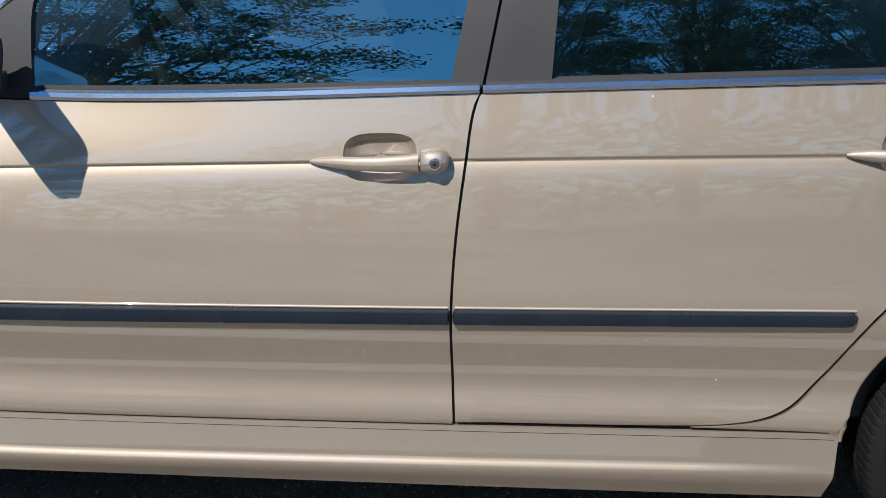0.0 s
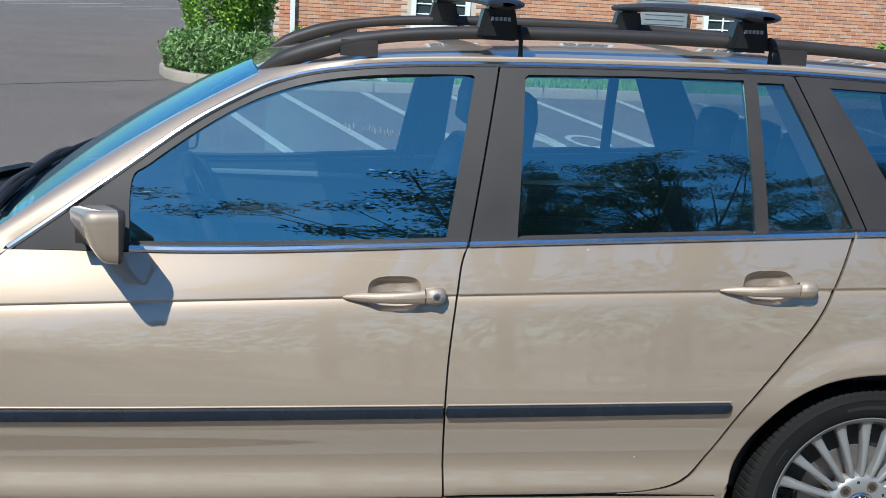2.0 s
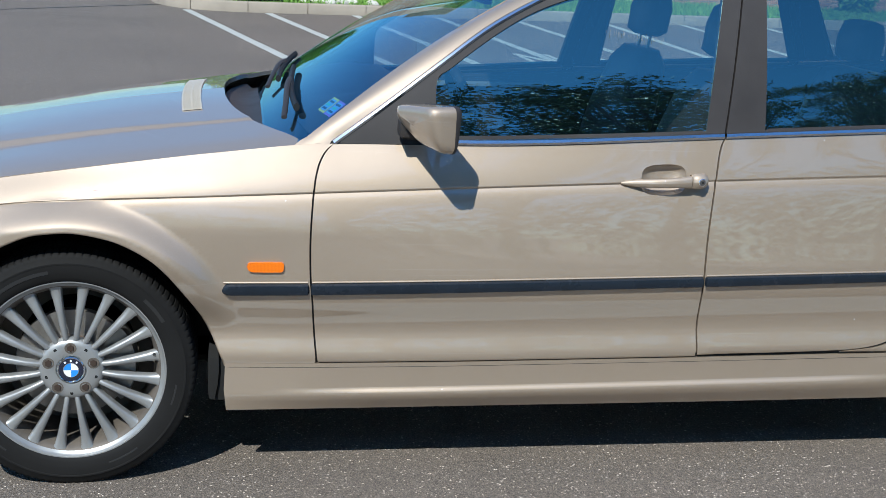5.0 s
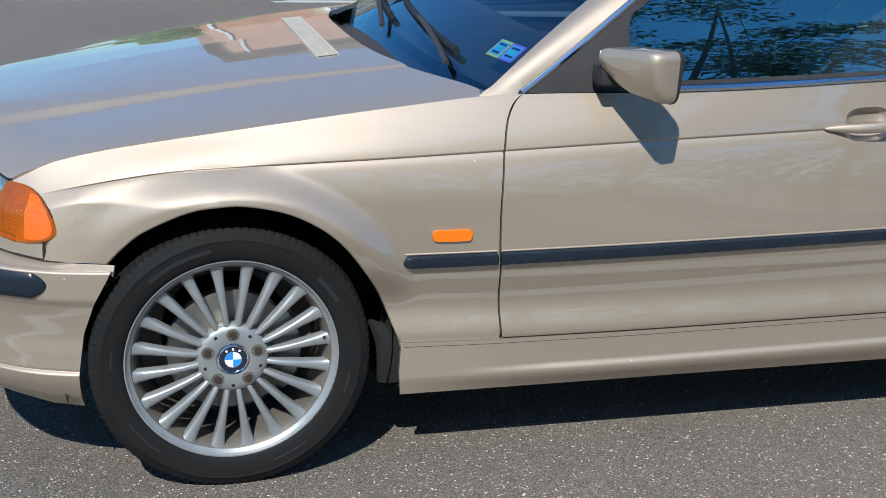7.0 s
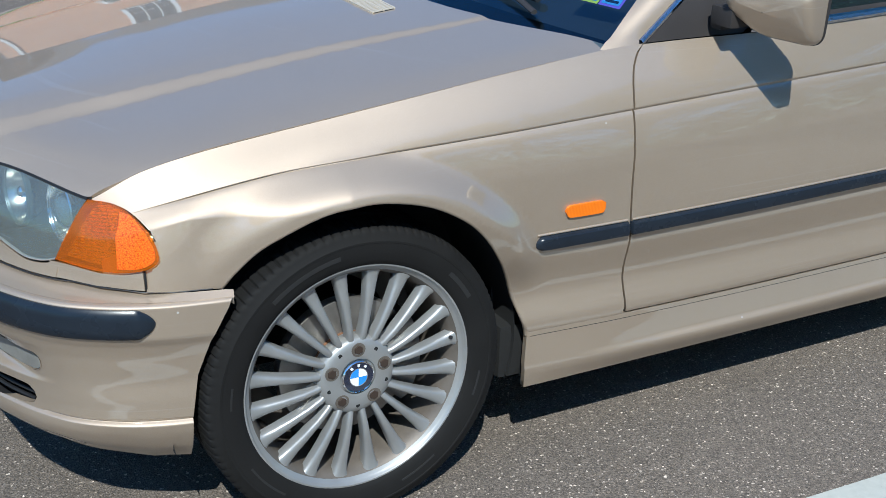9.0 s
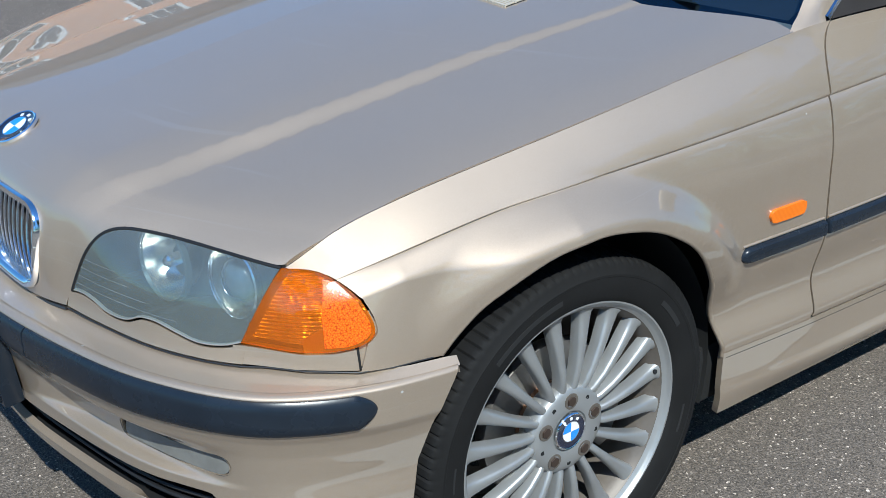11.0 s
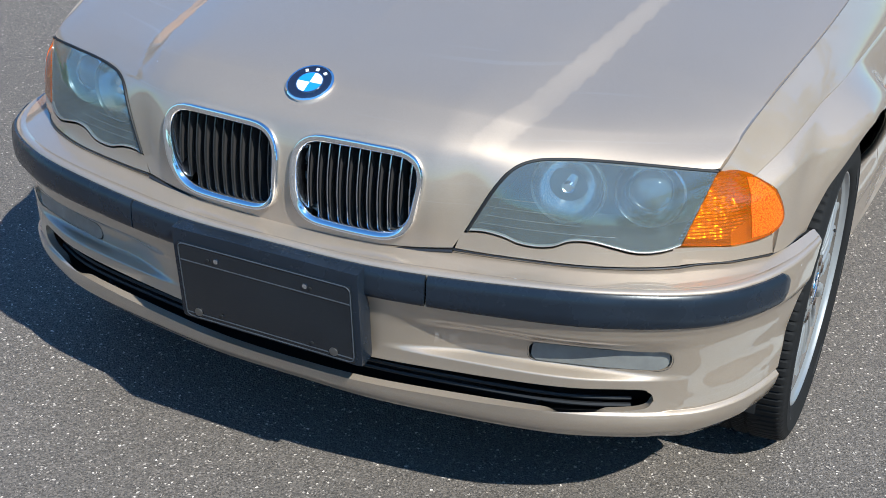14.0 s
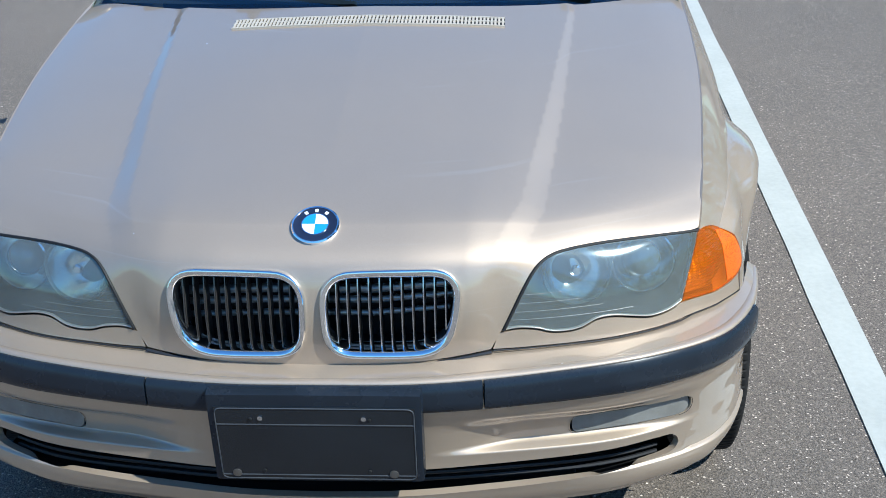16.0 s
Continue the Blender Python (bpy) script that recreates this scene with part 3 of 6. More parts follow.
def ring_bar(name, loop, to_uv, width, height, mat, parent, label="", surf=None, flip=False, mirror=1):
    """A raised rounded band along a closed loop (half-width, height) on the nose."""
    P = np.asarray(loop, float)
    t = np.roll(P, -1, 0) - np.roll(P, 1, 0)
    t /= np.linalg.norm(t, axis=1, keepdims=True)
    nrm = np.stack([-t[:, 1], t[:, 0]], 1)
    if ((P.mean(0) - P) * nrm).sum() < 0:
        nrm = -nrm
    rows = []
    prof = [(-0.05, -0.012), (-0.05, 0.5 * height), (0.2, height), (0.55, height), (0.85, 0.6 * height), (1.0, -0.002), (1.0, -0.03)]
    for w, h in prof:
        q = to_uv(P + nrm * width * w)
        q[:, 0] *= mirror
        q3 = surf(q[:, 0], q[:, 1]) + surface_normals(surf, q[:, 0], q[:, 1], flip) * h
        rows.append(list(q3) + [q3[0]])
    return loft(name, rows, mat, parent, label, flip=mirror < 0, sharp=50)


def band(name, line, surf, half, height, mat, parent, label="", flip=False, ends=()):
    """A raised strip along a line of surface points (u, v); half: half its breadth in v."""
    L = np.asarray(line, float)
    n = len(L)
    prof = [(-1.0, -0.004), (-1.0, height * 0.5), (-0.75, height * 0.95), (-0.3, height), (0.3, height), (0.75, height * 0.9), (1.0, height * 0.35), (1.0, -0.004)]
    taper = np.ones(n)
    if ends:
        d = np.concatenate([[0], np.cumsum(np.hypot(*np.diff(L, axis=0).T))])
        taper = np.clip(np.minimum(d / ends[0], (d[-1] - d) / ends[1]), 0.01, 1) ** 0.5
    rows = []
    for w, h in prof:
        q = L + np.stack([np.zeros(n), w * half * taper], 1)
        rows.append(list(surf(q[:, 0], q[:, 1]) + surface_normals(surf, q[:, 0], q[:, 1], flip) * (h * taper[:, None] if h > 0 else h)))
    return loft(name, rows, mat, parent, label, flip=flip, sharp=45)


IND = smooth_line([(-1.819, .702), (-1.792, .699), (-1.765, .685), (-1.742, .656), (-1.731, .620), (-1.738, .601), (-1.768, .588), (-1.82, .583), (-1.883, .590)], 5)
HEAD_TOP = [(.327, .590), (.345, .628), (.365, .668), (.385, .696), (.410, .7085), (.45, .7115), (.53, .710), (.60, .7075), (.678, .703)]
HEAD_TOP = [tuple(p) for p in smooth_line(HEAD_TOP, 4)]
HEAD_LOW = [(.648, .590), (.625, .582), (.59, .580), (.555, .588), (.52, .596), (.49, .595), (.465, .584), (.44, .580), (.41, .582), (.385, .590), (.355, .594), (.327, .592)]


def crease_z(x):
    return 0.8215 + 0.046 * x - 0.004 * x * x


def dish(cx, r=1.0, n=40):
    """The outline of a handle's recess in the door."""
    a = 2 * math.pi * np.arange(n) / n
    ca, sa = np.cos(a), np.sin(a)
    q = (np.abs(ca) ** 3.4 + np.abs(sa) ** 3.4) ** (-1 / 3.4) * r
    x = cx + .062 * q * ca
    return np.stack([x, crease_z(x) + .006 + .040 * q * sa], 1)


def flank(sign):
    """One side of the body: wings, doors, sill, rear quarter, side windows."""
    S = lambda x, v: side(x, v, sign)
    U = lambda x, z: upper(x, z, sign)
    flip = sign > 0

    def skin(name, outline, label="", holes=(), step=0.02):
        o = to_side(outline)
        return panel(name, S, o, PAINT, car, label, [to_side(h) for h in holes], lines=(u_lines(o[:, 0].min(), o[:, 0].max(), step), SIDE_V), flip=flip)

    # front wing
    top = np.stack([np.linspace(-1.817, -0.705, 60), row(BELT_Z, np.linspace(-1.817, -0.705, 60)) - 0.001], 1)
    seam = np.array([(-1.632, .5460), (-1.69, .5495), (-1.7565, .5525)])
    wing = np.concatenate([top, shift(A_GAP, -GAP)[1:], sill_line(-.742, -.972, 8, 0.002), ARCH_F[1:], seam[1:], shift(IND[:29][::-1], 0.004, -0.001)[1:]])
    wing_ob = skin("front_wing", wing, "front wing with a flared wheel arch and an amber side marker", step=.011)
    wx = np.linspace(-1.815, -.80, 60)
    edge_top = S(wx, np.full(60, V_NOM[-1] - .001))
    loft("wing_ledge", [list(edge_top + np.array([0, -sign * a, -b])) for a, b in ((0, 0), (.004, .001), (.009, .005), (.03, .012))], PAINT, wing_ob, "", flip=flip)
    tube("bonnet_seal", [tuple(p + np.array([0, -sign * .0035, -.0045])) for p in edge_top[:-2]], .0032, BLACK, wing_ob, "dark seal between bonnet and wing", 6)
    # amber side marker
    mk = smooth_line([(-.922, .597), (-.916, .607), (-.90, .6085), (-.85, .6095), (-.832, .6085), (-.828, .599), (-.832, .585), (-.85, .583), (-.89, .5825), (-.914, .584), (-.922, .597)], 3)[:-1]
    panel("side_marker", S, to_side(mk), AMBER_SIDE, wing_ob, "amber plastic lens", step=0.008, flip=flip, fold=0.012, lift=0.006)
    # front door and rear door
    fd = np.concatenate([belt_line(-.696, .330, 30, 0.002), shift(B_GAP, -GAP)[1:], sill_line(.298, -.735, 20, 0.006), shift(A_GAP, GAP)[::-1][1:-1]])
    front = skin("front_door", fd, "closed front door of beige metallic paint", [dish(.048 + .118)], .014)
    rd = np.concatenate([belt_line(.335, 1.264, 26, 0.002), shift(R_GAP, -GAP, GAP)[1:-1], shift(B_GAP, GAP)[::-1][:-1]])
    rear = skin("rear_door", rd, "closed rear door cut away over the wheel arch", [dish(.937 + .118)], .014)
    # rear quarter
    rq = np.concatenate([belt_line(1.269, 2.30, 30, 0.002), np.array([(2.315, .95), (2.32, .80), (2.325, .62), (2.31, .60), (1.72, .56)]), ARCH_R[::-1][14:], sill_line(.985, .80, 4, -0.004)[:0], np.array([(.985, .3525)]), shift(R_GAP[:41], GAP + 0.001, -GAP)[::-1][2:]])
    quarter = skin("rear_quarter", rq, "rear quarter panel flared over the wheel")
    # sill
    sl = np.concatenate([sill_line(-.975, .988, 40, 0.0012), np.array([(.988, .26), (.98, .203), (.5, .199), (-.2, .196), (-.972, .192), (-.978, .25)])])
    skin("sill", sl, "body-coloured sill skirt with a pressed ledge", step=0.025)
    # dark backing behind the gaps
    for g, d in ((A_GAP, .010), (B_GAP, .010), (R_GAP, .010)):
        q = to_side(g)
        rows = [[S(np.array([a + w]), np.array([b]))[0] * np.array([1, 1, 1]) + np.array([0, -sign * d, 0]) for a, b in q] for w in (-.02, 0, .02)]
        loft("gap_seal", rows, BLACK, car, flip=not flip)
    q = np.linspace(-.97, .99, 40)
    zq = side_rows(q)[0][3]
    loft("gap_seal", [[S(np.array([a]), side_v(a, b + w))[0] + np.array([0, -sign * .010, 0]) for a, b in zip(q, zq)] for w in (-.02, .0, .02)], BLACK, car, flip=flip)
    # second joint just under the door line
    q = np.linspace(-.968, .98, 60)
    seam_line = [S(np.array([a]), side_v(a, b - .010))[0] for a, b in zip(q, side_rows(q)[0][3])]
    tube("sill_joint", [tuple(p - np.array([0, sign * .0008, 0])) for p in seam_line], .0012, BLACK, car, "dark joint line along the sill", 6)
    # rub strips
    for host, x0, x1, soft in ((wing_ob, -.984, -.7635, (.012, .002)), (front, -.7600, .2905, (.002, .002)), (rear, .2945, .984, (.002, .012))):
        x = np.concatenate([[x0, x0 + .001, x0 + .004, x0 + .01], np.linspace(x0 + .02, x1 - .02, 24), [x1 - .01, x1 - .004, x1 - .001, x1]])
        band("rub_strip", np.stack([x, np.full_like(x, V_NOM[6])], 1), S, 0.0138, 0.012, STRIP, host, "dark blue-black plastic rub strip", flip, soft)
        bead = S(x[2:-2], np.full(len(x) - 4, V_NOM[6] + .0160))
        tube("strip_bead", [tuple(p) for p in bead], .0028, PAINT, host, "bright pressed edge above the strip", 8)
    # bright strip along the waist
    for host, x0, x1 in ((front, -.435, .330), (rear, .336, 1.264), (quarter, 1.271, 2.2)):
        x = np.linspace(x0, x1, 30)
        rows = []
        for h, dz in ((-.004, -.001), (.004, .0), (.006, .006), (.003, .013), (-.012, .0145)):
            p = S(x, np.full_like(x, V_NOM[-1])) + np.array([0, 0, 1.0]) * dz
            p[:, 1] += sign * h
            rows.append(list(p))
        loft("waist_strip", rows, CHROME_STRIP, host, "bright metal waist strip", flip=not flip, sharp=40)
    # door handles
    for host, x0, dz in ((front, .048, 0.0), (rear, .937, 0.0)):
        handle(host, S, sign, x0)
    # side windows and their black surrounds
    RLx = lambda a, b: RL[(RL[:, 0] >= a) & (RL[:, 0] <= b)]
    w1 = smooth_line([(-.437, .926), (-.438, 1.06), (-.40, 1.098), (-.30, 1.171), (-.20, 1.232), (-.10, 1.275), (.0, 1.302), (.12, 1.319), (.25, 1.327), (.343, 1.329)], 4)
    w1 = np.concatenate([w1, np.array([(.348, 1.324), (.283, .962)]), belt_line(.27, -.42, 20, -.021)])
    f1 = np.concatenate([shift(RLx(-.70, .405), .004, -.006), np.array([(.4055, 1.352), (.3335, .952)]), belt_line(.31, -.43, 24, -.006), belt_line(-.445, -.69, 8, .002)])
    fr1 = panel("window_surround", U, f1, TRIM, front, "black door frame and pillar trim", [w1], step=0.0065, flip=flip, fold=.02)
    def pane(x, z, w=w1):
        """The plain double curve of a bent pane that fits the frame best."""
        A = lambda a, b: np.stack([np.ones_like(a), a, b, a * a, a * b, b * b], 1)
        P = U(w[:, 0], w[:, 1])
        fit = np.linalg.lstsq(A(P[:, 0], P[:, 2]), P[:, 1], rcond=None)[0]
        Q = U(np.asarray(x, float), np.asarray(z, float))
        Q[:, 1] = A(Q[:, 0], Q[:, 2]) @ fit
        return Q
    panel("window_pane", pane, w1, GLASS, front, "tinted glass reflecting trees", step=0.03, flip=flip, fold=0.003, lift=-0.006)
    if sign < 0:
        g = random.Random(3)
        for k in range(26):
            x = .02 + .15 * k / 25 + g.uniform(-.004, .004)
            z = 1.203 - .10 * (x - .02) + g.uniform(-.003, .003)
            h, w = g.uniform(.001, .008), g.uniform(.00025, .0005)
            q = U(np.array([x - w, x + w, x + w, x - w]), np.array([z - h, z - h, z + h, z + h])) + np.array([0, sign * -.003, .001])
            mesh_ob("glass_scuff", q, [(0, 1, 2, 3)], SCUFF, front, "", smooth=False)
    w2 = np.array([(.449, .968), (.470, 1.330), (.478, 1.336), (.75, 1.345), (1.008, 1.347), (1.024, .995)])
    w2 = np.concatenate([w2, belt_line(1.0, .46, 16, -.021)])
    w3 = np.array([(1.056, .999), (1.041, 1.343), (1.108, 1.343), (1.268, 1.012)])
    f2 = np.concatenate([shift(RLx(.412, 1.13), 0, -.006), np.array([(1.135, 1.360), (1.30, 1.008)]), belt_line(1.29, .345, 24, -.006), np.array([(.3385, .952), (.4105, 1.352)])])
    panel("window_surround", U, f2, TRIM, rear, "black door frame and pillar trim", [w2, w3], step=0.0065, flip=flip, fold=.02)
    panel("window_pane", U, w2, GLASS, rear, "tinted glass reflecting trees", step=0.03, flip=flip, fold=0.003, lift=-0.006)
    panel("quarter_pane", U, w3, GLASS, rear, "small fixed pane of tinted glass", step=0.03, flip=flip, fold=0.003, lift=-0.006)
    w4 = np.array([(1.42, 1.022), (1.225, 1.338), (1.45, 1.332), (1.75, 1.312), (1.97, 1.28), (2.08, 1.06), (1.75, 1.036)])
    f3 = np.concatenate([np.array([(1.1395, 1.3605)]), shift(RLx(1.15, 2.05), 0, -.006), np.array([(2.10, 1.24), (2.18, 1.048)]), belt_line(2.15, 1.312, 20, -.014), np.array([(1.3045, 1.008)])])
    panel("window_surround", U, f3, TRIM, quarter, "black trim round the load bay window", [w4], step=0.008, flip=flip, fold=.02)
    panel("window_pane", U, w4, GLASS_DARK, quarter, "dark tinted load bay glass", step=0.03, flip=flip, fold=0.003, lift=-0.004)
    back_c = np.array([(1.06, 1.355), (1.22, 1.352), (1.40, 1.01), (1.23, 1.0)])
    panel("pillar_backing", U, back_c, BLACK, quarter, "", step=0.02, flip=flip, fold=0, lift=-.016)
    back_b = np.array([(.365, 1.345), (.45, 1.345), (.38, .955), (.30, .955)])
    panel("pillar_backing", U, back_b, BLACK, front, "", step=0.02, flip=flip, fold=0, lift=-.014)
    # bright line along the roof edge and screen pillar
    P = U(RL[:, 0], RL[:, 1])
    N = surface_normals(U, RL[:, 0], RL[:, 1], flip)
    rows = []
    tang = np.gradient(P, axis=0)
    across = np.cross(tang, N)
    across /= np.linalg.norm(across, axis=1, keepdims=True)
    across *= np.sign(across[:, 2:3])
    for w, h in ((-.009, -.010), (-.008, .002), (-.003, .005), (.003, .004), (.007, -.003)):
        rows.append(list(P + across * w + N * h))
    loft("roof_edge_strip", rows, CHROME_STRIP, car, "bright strip along the roof edge", flip=flip, sharp=40)
    # screen pillar in body colour
    wrows = []
    base_n = 24
    edge = screen_edge(sign, np.linspace(0, 1, base_n))
    ix = np.linspace(0, 1, base_n)
    arc = np.concatenate([[0], np.cumsum(np.linalg.norm(np.diff(P, axis=0), axis=1))])
    end = np.interp(-.105, P[:, 0], arc)
    low = np.stack([np.interp(ix * end, arc, P[:, k]) for k in range(3)], 1)
    nlow = np.stack([np.interp(ix * end, arc, (P + across * .006)[:, k]) for k in range(3)], 1)
    # the pillar's foot runs on into the wing
    back_x = np.linspace(-.815, -.715, 6)
    foot_low = S(back_x, np.full(6, V_NOM[-1] - .002)) + np.array([0, -sign * .001, .0005])
    foot_edge = screen_edge(sign, np.linspace(-.13, -.02, 6)) + np.array([-.004, 0, .001])
    nlow, edge = np.concatenate([foot_low, nlow]), np.concatenate([foot_edge, edge])
    for t in np.linspace(0, 1, 7):
        mid = nlow * (1 - t) + edge * t
        bul = np.array([-.35, sign * .7, .6]) * 0.011 * math.sin(math.pi * t) * np.clip(np.arange(len(mid)) / 8 - .3, 0, 1)[:, None]
        wrows.append(list(mid + bul))
    loft("screen_pillar", wrows, PAINT, car, "body-coloured windscreen pillar", flip=flip)
    xs = np.linspace(-.165, 2.05, 60)
    lowp = np.stack([np.interp(xs, P[:, 0], (P + across * .005)[:, k]) for k in range(3)], 1)
    uu = np.array([max(0.0, x + .160) / (2.07 + .160) for x in xs])
    hip = roof_surface(uu, np.full_like(uu, .97 * sign))
    rows = []
    for t in np.linspace(0, 1, 6):
        rows.append(list(lowp * (1 - t) + hip * t + np.array([0, sign * .006, .010]) * math.sin(math.pi * t)))
    loft("roof_side", rows, PAINT, car, "body-coloured roof side above the doors", flip=flip)
    return front, rear


def handle(host, S, sign, x0):
    """A lift handle over a scooped recess, with a lock barrel at its rear end on the driver's door."""
    flip = sign > 0
    line_z = lambda x: 0.8215 + 0.046 * x - 0.004 * x * x
    c = lambda x, dz: S(np.array([x]), side_v(x, line_z(x) + dz))[0]
    # recess: a dish sunk into the skin
    cx = x0 + .118
    rows = []
    for r, dep in ((1.03, .004), (1.0, .0005), (.97, .003), (.90, .010), (.75, .018), (.5, .022), (.02, .023)):
        q = to_side(dish(cx, r))
        p = S(q[:, 0], q[:, 1]) - np.array([0, sign * dep, 0])
        rows.append(list(p) + [p[0]])
    loft("handle_recess", rows, PAINT, host, "scooped recess behind the handle", flip=not flip)
    # grip: a bar that tapers forward to a point
    st = [(.0, .002, .003, .004), (.012, .006, .008, .011), (.04, .010, .016, .016), (.075, .012, .028, .018), (.12, .0135, .034, .019), (.165, .015, .034, .019), (.185, .017, .032, .018)]
    rows = []
    for dx, hz, out, dep in st:
        b = c(x0 + dx, 0.001 + .010 * dx)
        ring = []
        for k in range(17):
            a = 2 * math.pi * k / 16
            ring.append(b + np.array([0, sign * (out - dep * .5 + dep * .5 * math.cos(a)), hz * math.sin(a)]))
        rows.append(ring)
    loft("handle_grip", rows, PAINT, host, "body-coloured lift handle", flip=flip, sharp=70)
    rows = []
    for dx, hz, out in ((.187, .0175, .026), (.189, .0185, .032), (.205, .021, .034), (.22, .021, .033), (.229, .017, .030), (.234, .010, .022), (.235, .004, .010)):
        b = c(x0 + dx, 0.0015 + .010 * dx)
        ring = []
        for k in range(17):
            a = 2 * math.pi * k / 16
            ring.append(b + np.array([0, sign * (out * .5 + out * .5 * math.cos(a)), hz * math.sin(a)]))
        rows.append(ring)
    loft("handle_end_cap", rows, PAINT, host, "", flip=flip, sharp=70)
    if x0 < .5:
        b = c(x0 + .212, 0.0035)
        for name, r, h, mat in (("lock_ring", .0105, .0355, CHROME), ("lock_barrel", .0080, .0365, BOLT), ("key_slot", .003, .0372, BLACK)):
            ob = lathe(name, [(r, 0.01), (r, 0.0), (r * .9, -.001), (0.0001, -.001)], mat, host, "", 20)
            ob.location = b + np.array([0, sign * h, 0])
            if sign > 0:
                ob.rotation_euler = (0, 0, math.pi)


def screen_edge(sign, t):
    """The windscreen's side edge, from the scuttle (0) to the roof (1)."""
    t = np.asarray(t, float)
    x = -0.772 + t * (0.772 - 0.160)
    y = 0.742 - 0.197 * t - 0.016 * np.sin(math.pi * t)
    z = 0.915 + 0.393 * t + 0.022 * np.sin(math.pi * t)
    return np.stack([x, sign * y, z], 1)


def screen(s, t):
    """The windscreen: s across from -1 to 1, t from the scuttle up."""
    s, t = np.asarray(s, float), np.asarray(t, float)
    e = screen_edge(1, t)
    a = np.abs(s)
    fwd = 0.070 * (1 - t) + 0.035 * t
    up = 0.008 * t
    return np.stack([e[:, 0] - fwd * (1 - a**2.2), s * e[:, 1], e[:, 2] + up * (1 - a**2.2)], 1)


def roof_surface(u, w):
    """The roof: u from the screen back to the tail, w across."""
    u, w = np.asarray(u, float), np.asarray(w, float)
    a = np.abs(w)
    x0 = -0.160 - 0.035 * (1 - a**2.2)
    x = x0 + u * (2.07 - x0)
    xe = np.maximum(x, -0.14)
    ze = np.interp(xe, RL[:, 0], RL[:, 1])
    P = upper(np.clip(xe, -.11, 2.1), ze, 1)
    half = np.where(x < .05, np.interp(x, [-.27, -.16, -.06, .05], [.535, .545, .585, .615]), P[:, 1])
    crown = np.interp(x, [-.2, -.16, .1, .6, 1.5, 2.07], [.003, .008, .034, .044, .040, .032])
    edge_z = np.where(x < .05, np.interp(x, [-.27, -.16, -.06, .05], [1.29, 1.308, 1.322, 1.334]), ze)
    z = edge_z + crown * (1 - a**3.2) + 0.006
    return np.stack([x, w * half, z], 1)


for sg in (-1, 1):
    flank(sg)

# bonnet
hl = [(-1.76, .6900), (-1.7, .6988), (-1.6, .7090), (-1.5, .7210), (-1.4, .7320), (-1.3, .7415), (-1.2, .7485), (-1.1, .7525), (-1.0, .7555), (-.9, .7575), (-.82, .7575), (-.785, .754)]
rear_edge = [(-.780, .735), (-.805, .69), (-.855, .60), (-.905, .49), (-.940, .39), (-.965, .28), (-.980, .15), (-.985, .0)]
hl = [tuple(p) for p in smooth_line(hl, 8)]
rear_edge = [tuple(p) for p in smooth_line(rear_edge, 8)]
half_front = [(0.0, .534), (.10, .536), (.18, .540), (.24, .547), (.285, .554), (.305, .557)]
half = np.concatenate([nose_z(half_front), nose_z(HEAD_TOP[:-1]) + np.array([-.003, .02]), nose_x([(-1.8185, .6790)]), nose_x(hl), nose_x(rear_edge)])
mirrored = (half * np.array([-1, 1]))[::-1]
bonnet_outline = np.concatenate([half, mirrored[1:-1]])
KID = rounded([(.0125, .7085), (.14, .7125), (.264, .711), (.251, .63), (.236, .552), (.12, .549), (.0165, .551), (.0120, .63)], [.058, .05, .066, .014, .064, .03, .056, .02], 9)
KID_IN = KID.mean(0) + (KID - KID.mean(0)) * np.array([.915, .885])
kz = nose_z(KID)
vl = np.unique(np.concatenate([np.linspace(0, 3, 91), np.linspace(3, 7.1, 124)]))
bonnet = panel("bonnet", nose, bonnet_outline, PAINT, car, "bonnet with twin grille openings, closed", [kz * np.array([-1, 1]), kz], lines=(np.linspace(-.757, .757, 232), vl), flip=True)
front_gap = nose_z([(y, float(np.interp(y, [p[0] for p in half_front], [p[1] for p in half_front])) - .0055) for y in np.linspace(0, .306, 24)])
front_gap = np.concatenate([(front_gap * np.array([-1, 1]))[::-1], front_gap[1:]])
tube("bonnet_gap", [tuple(p) for p in nose(front_gap[:, 0], np.maximum(front_gap[:, 1], .0)) + np.array([-.001, 0, 0])], .0030, LAMP_DARK, bonnet, "dark gap under the bonnet's front edge", 6)
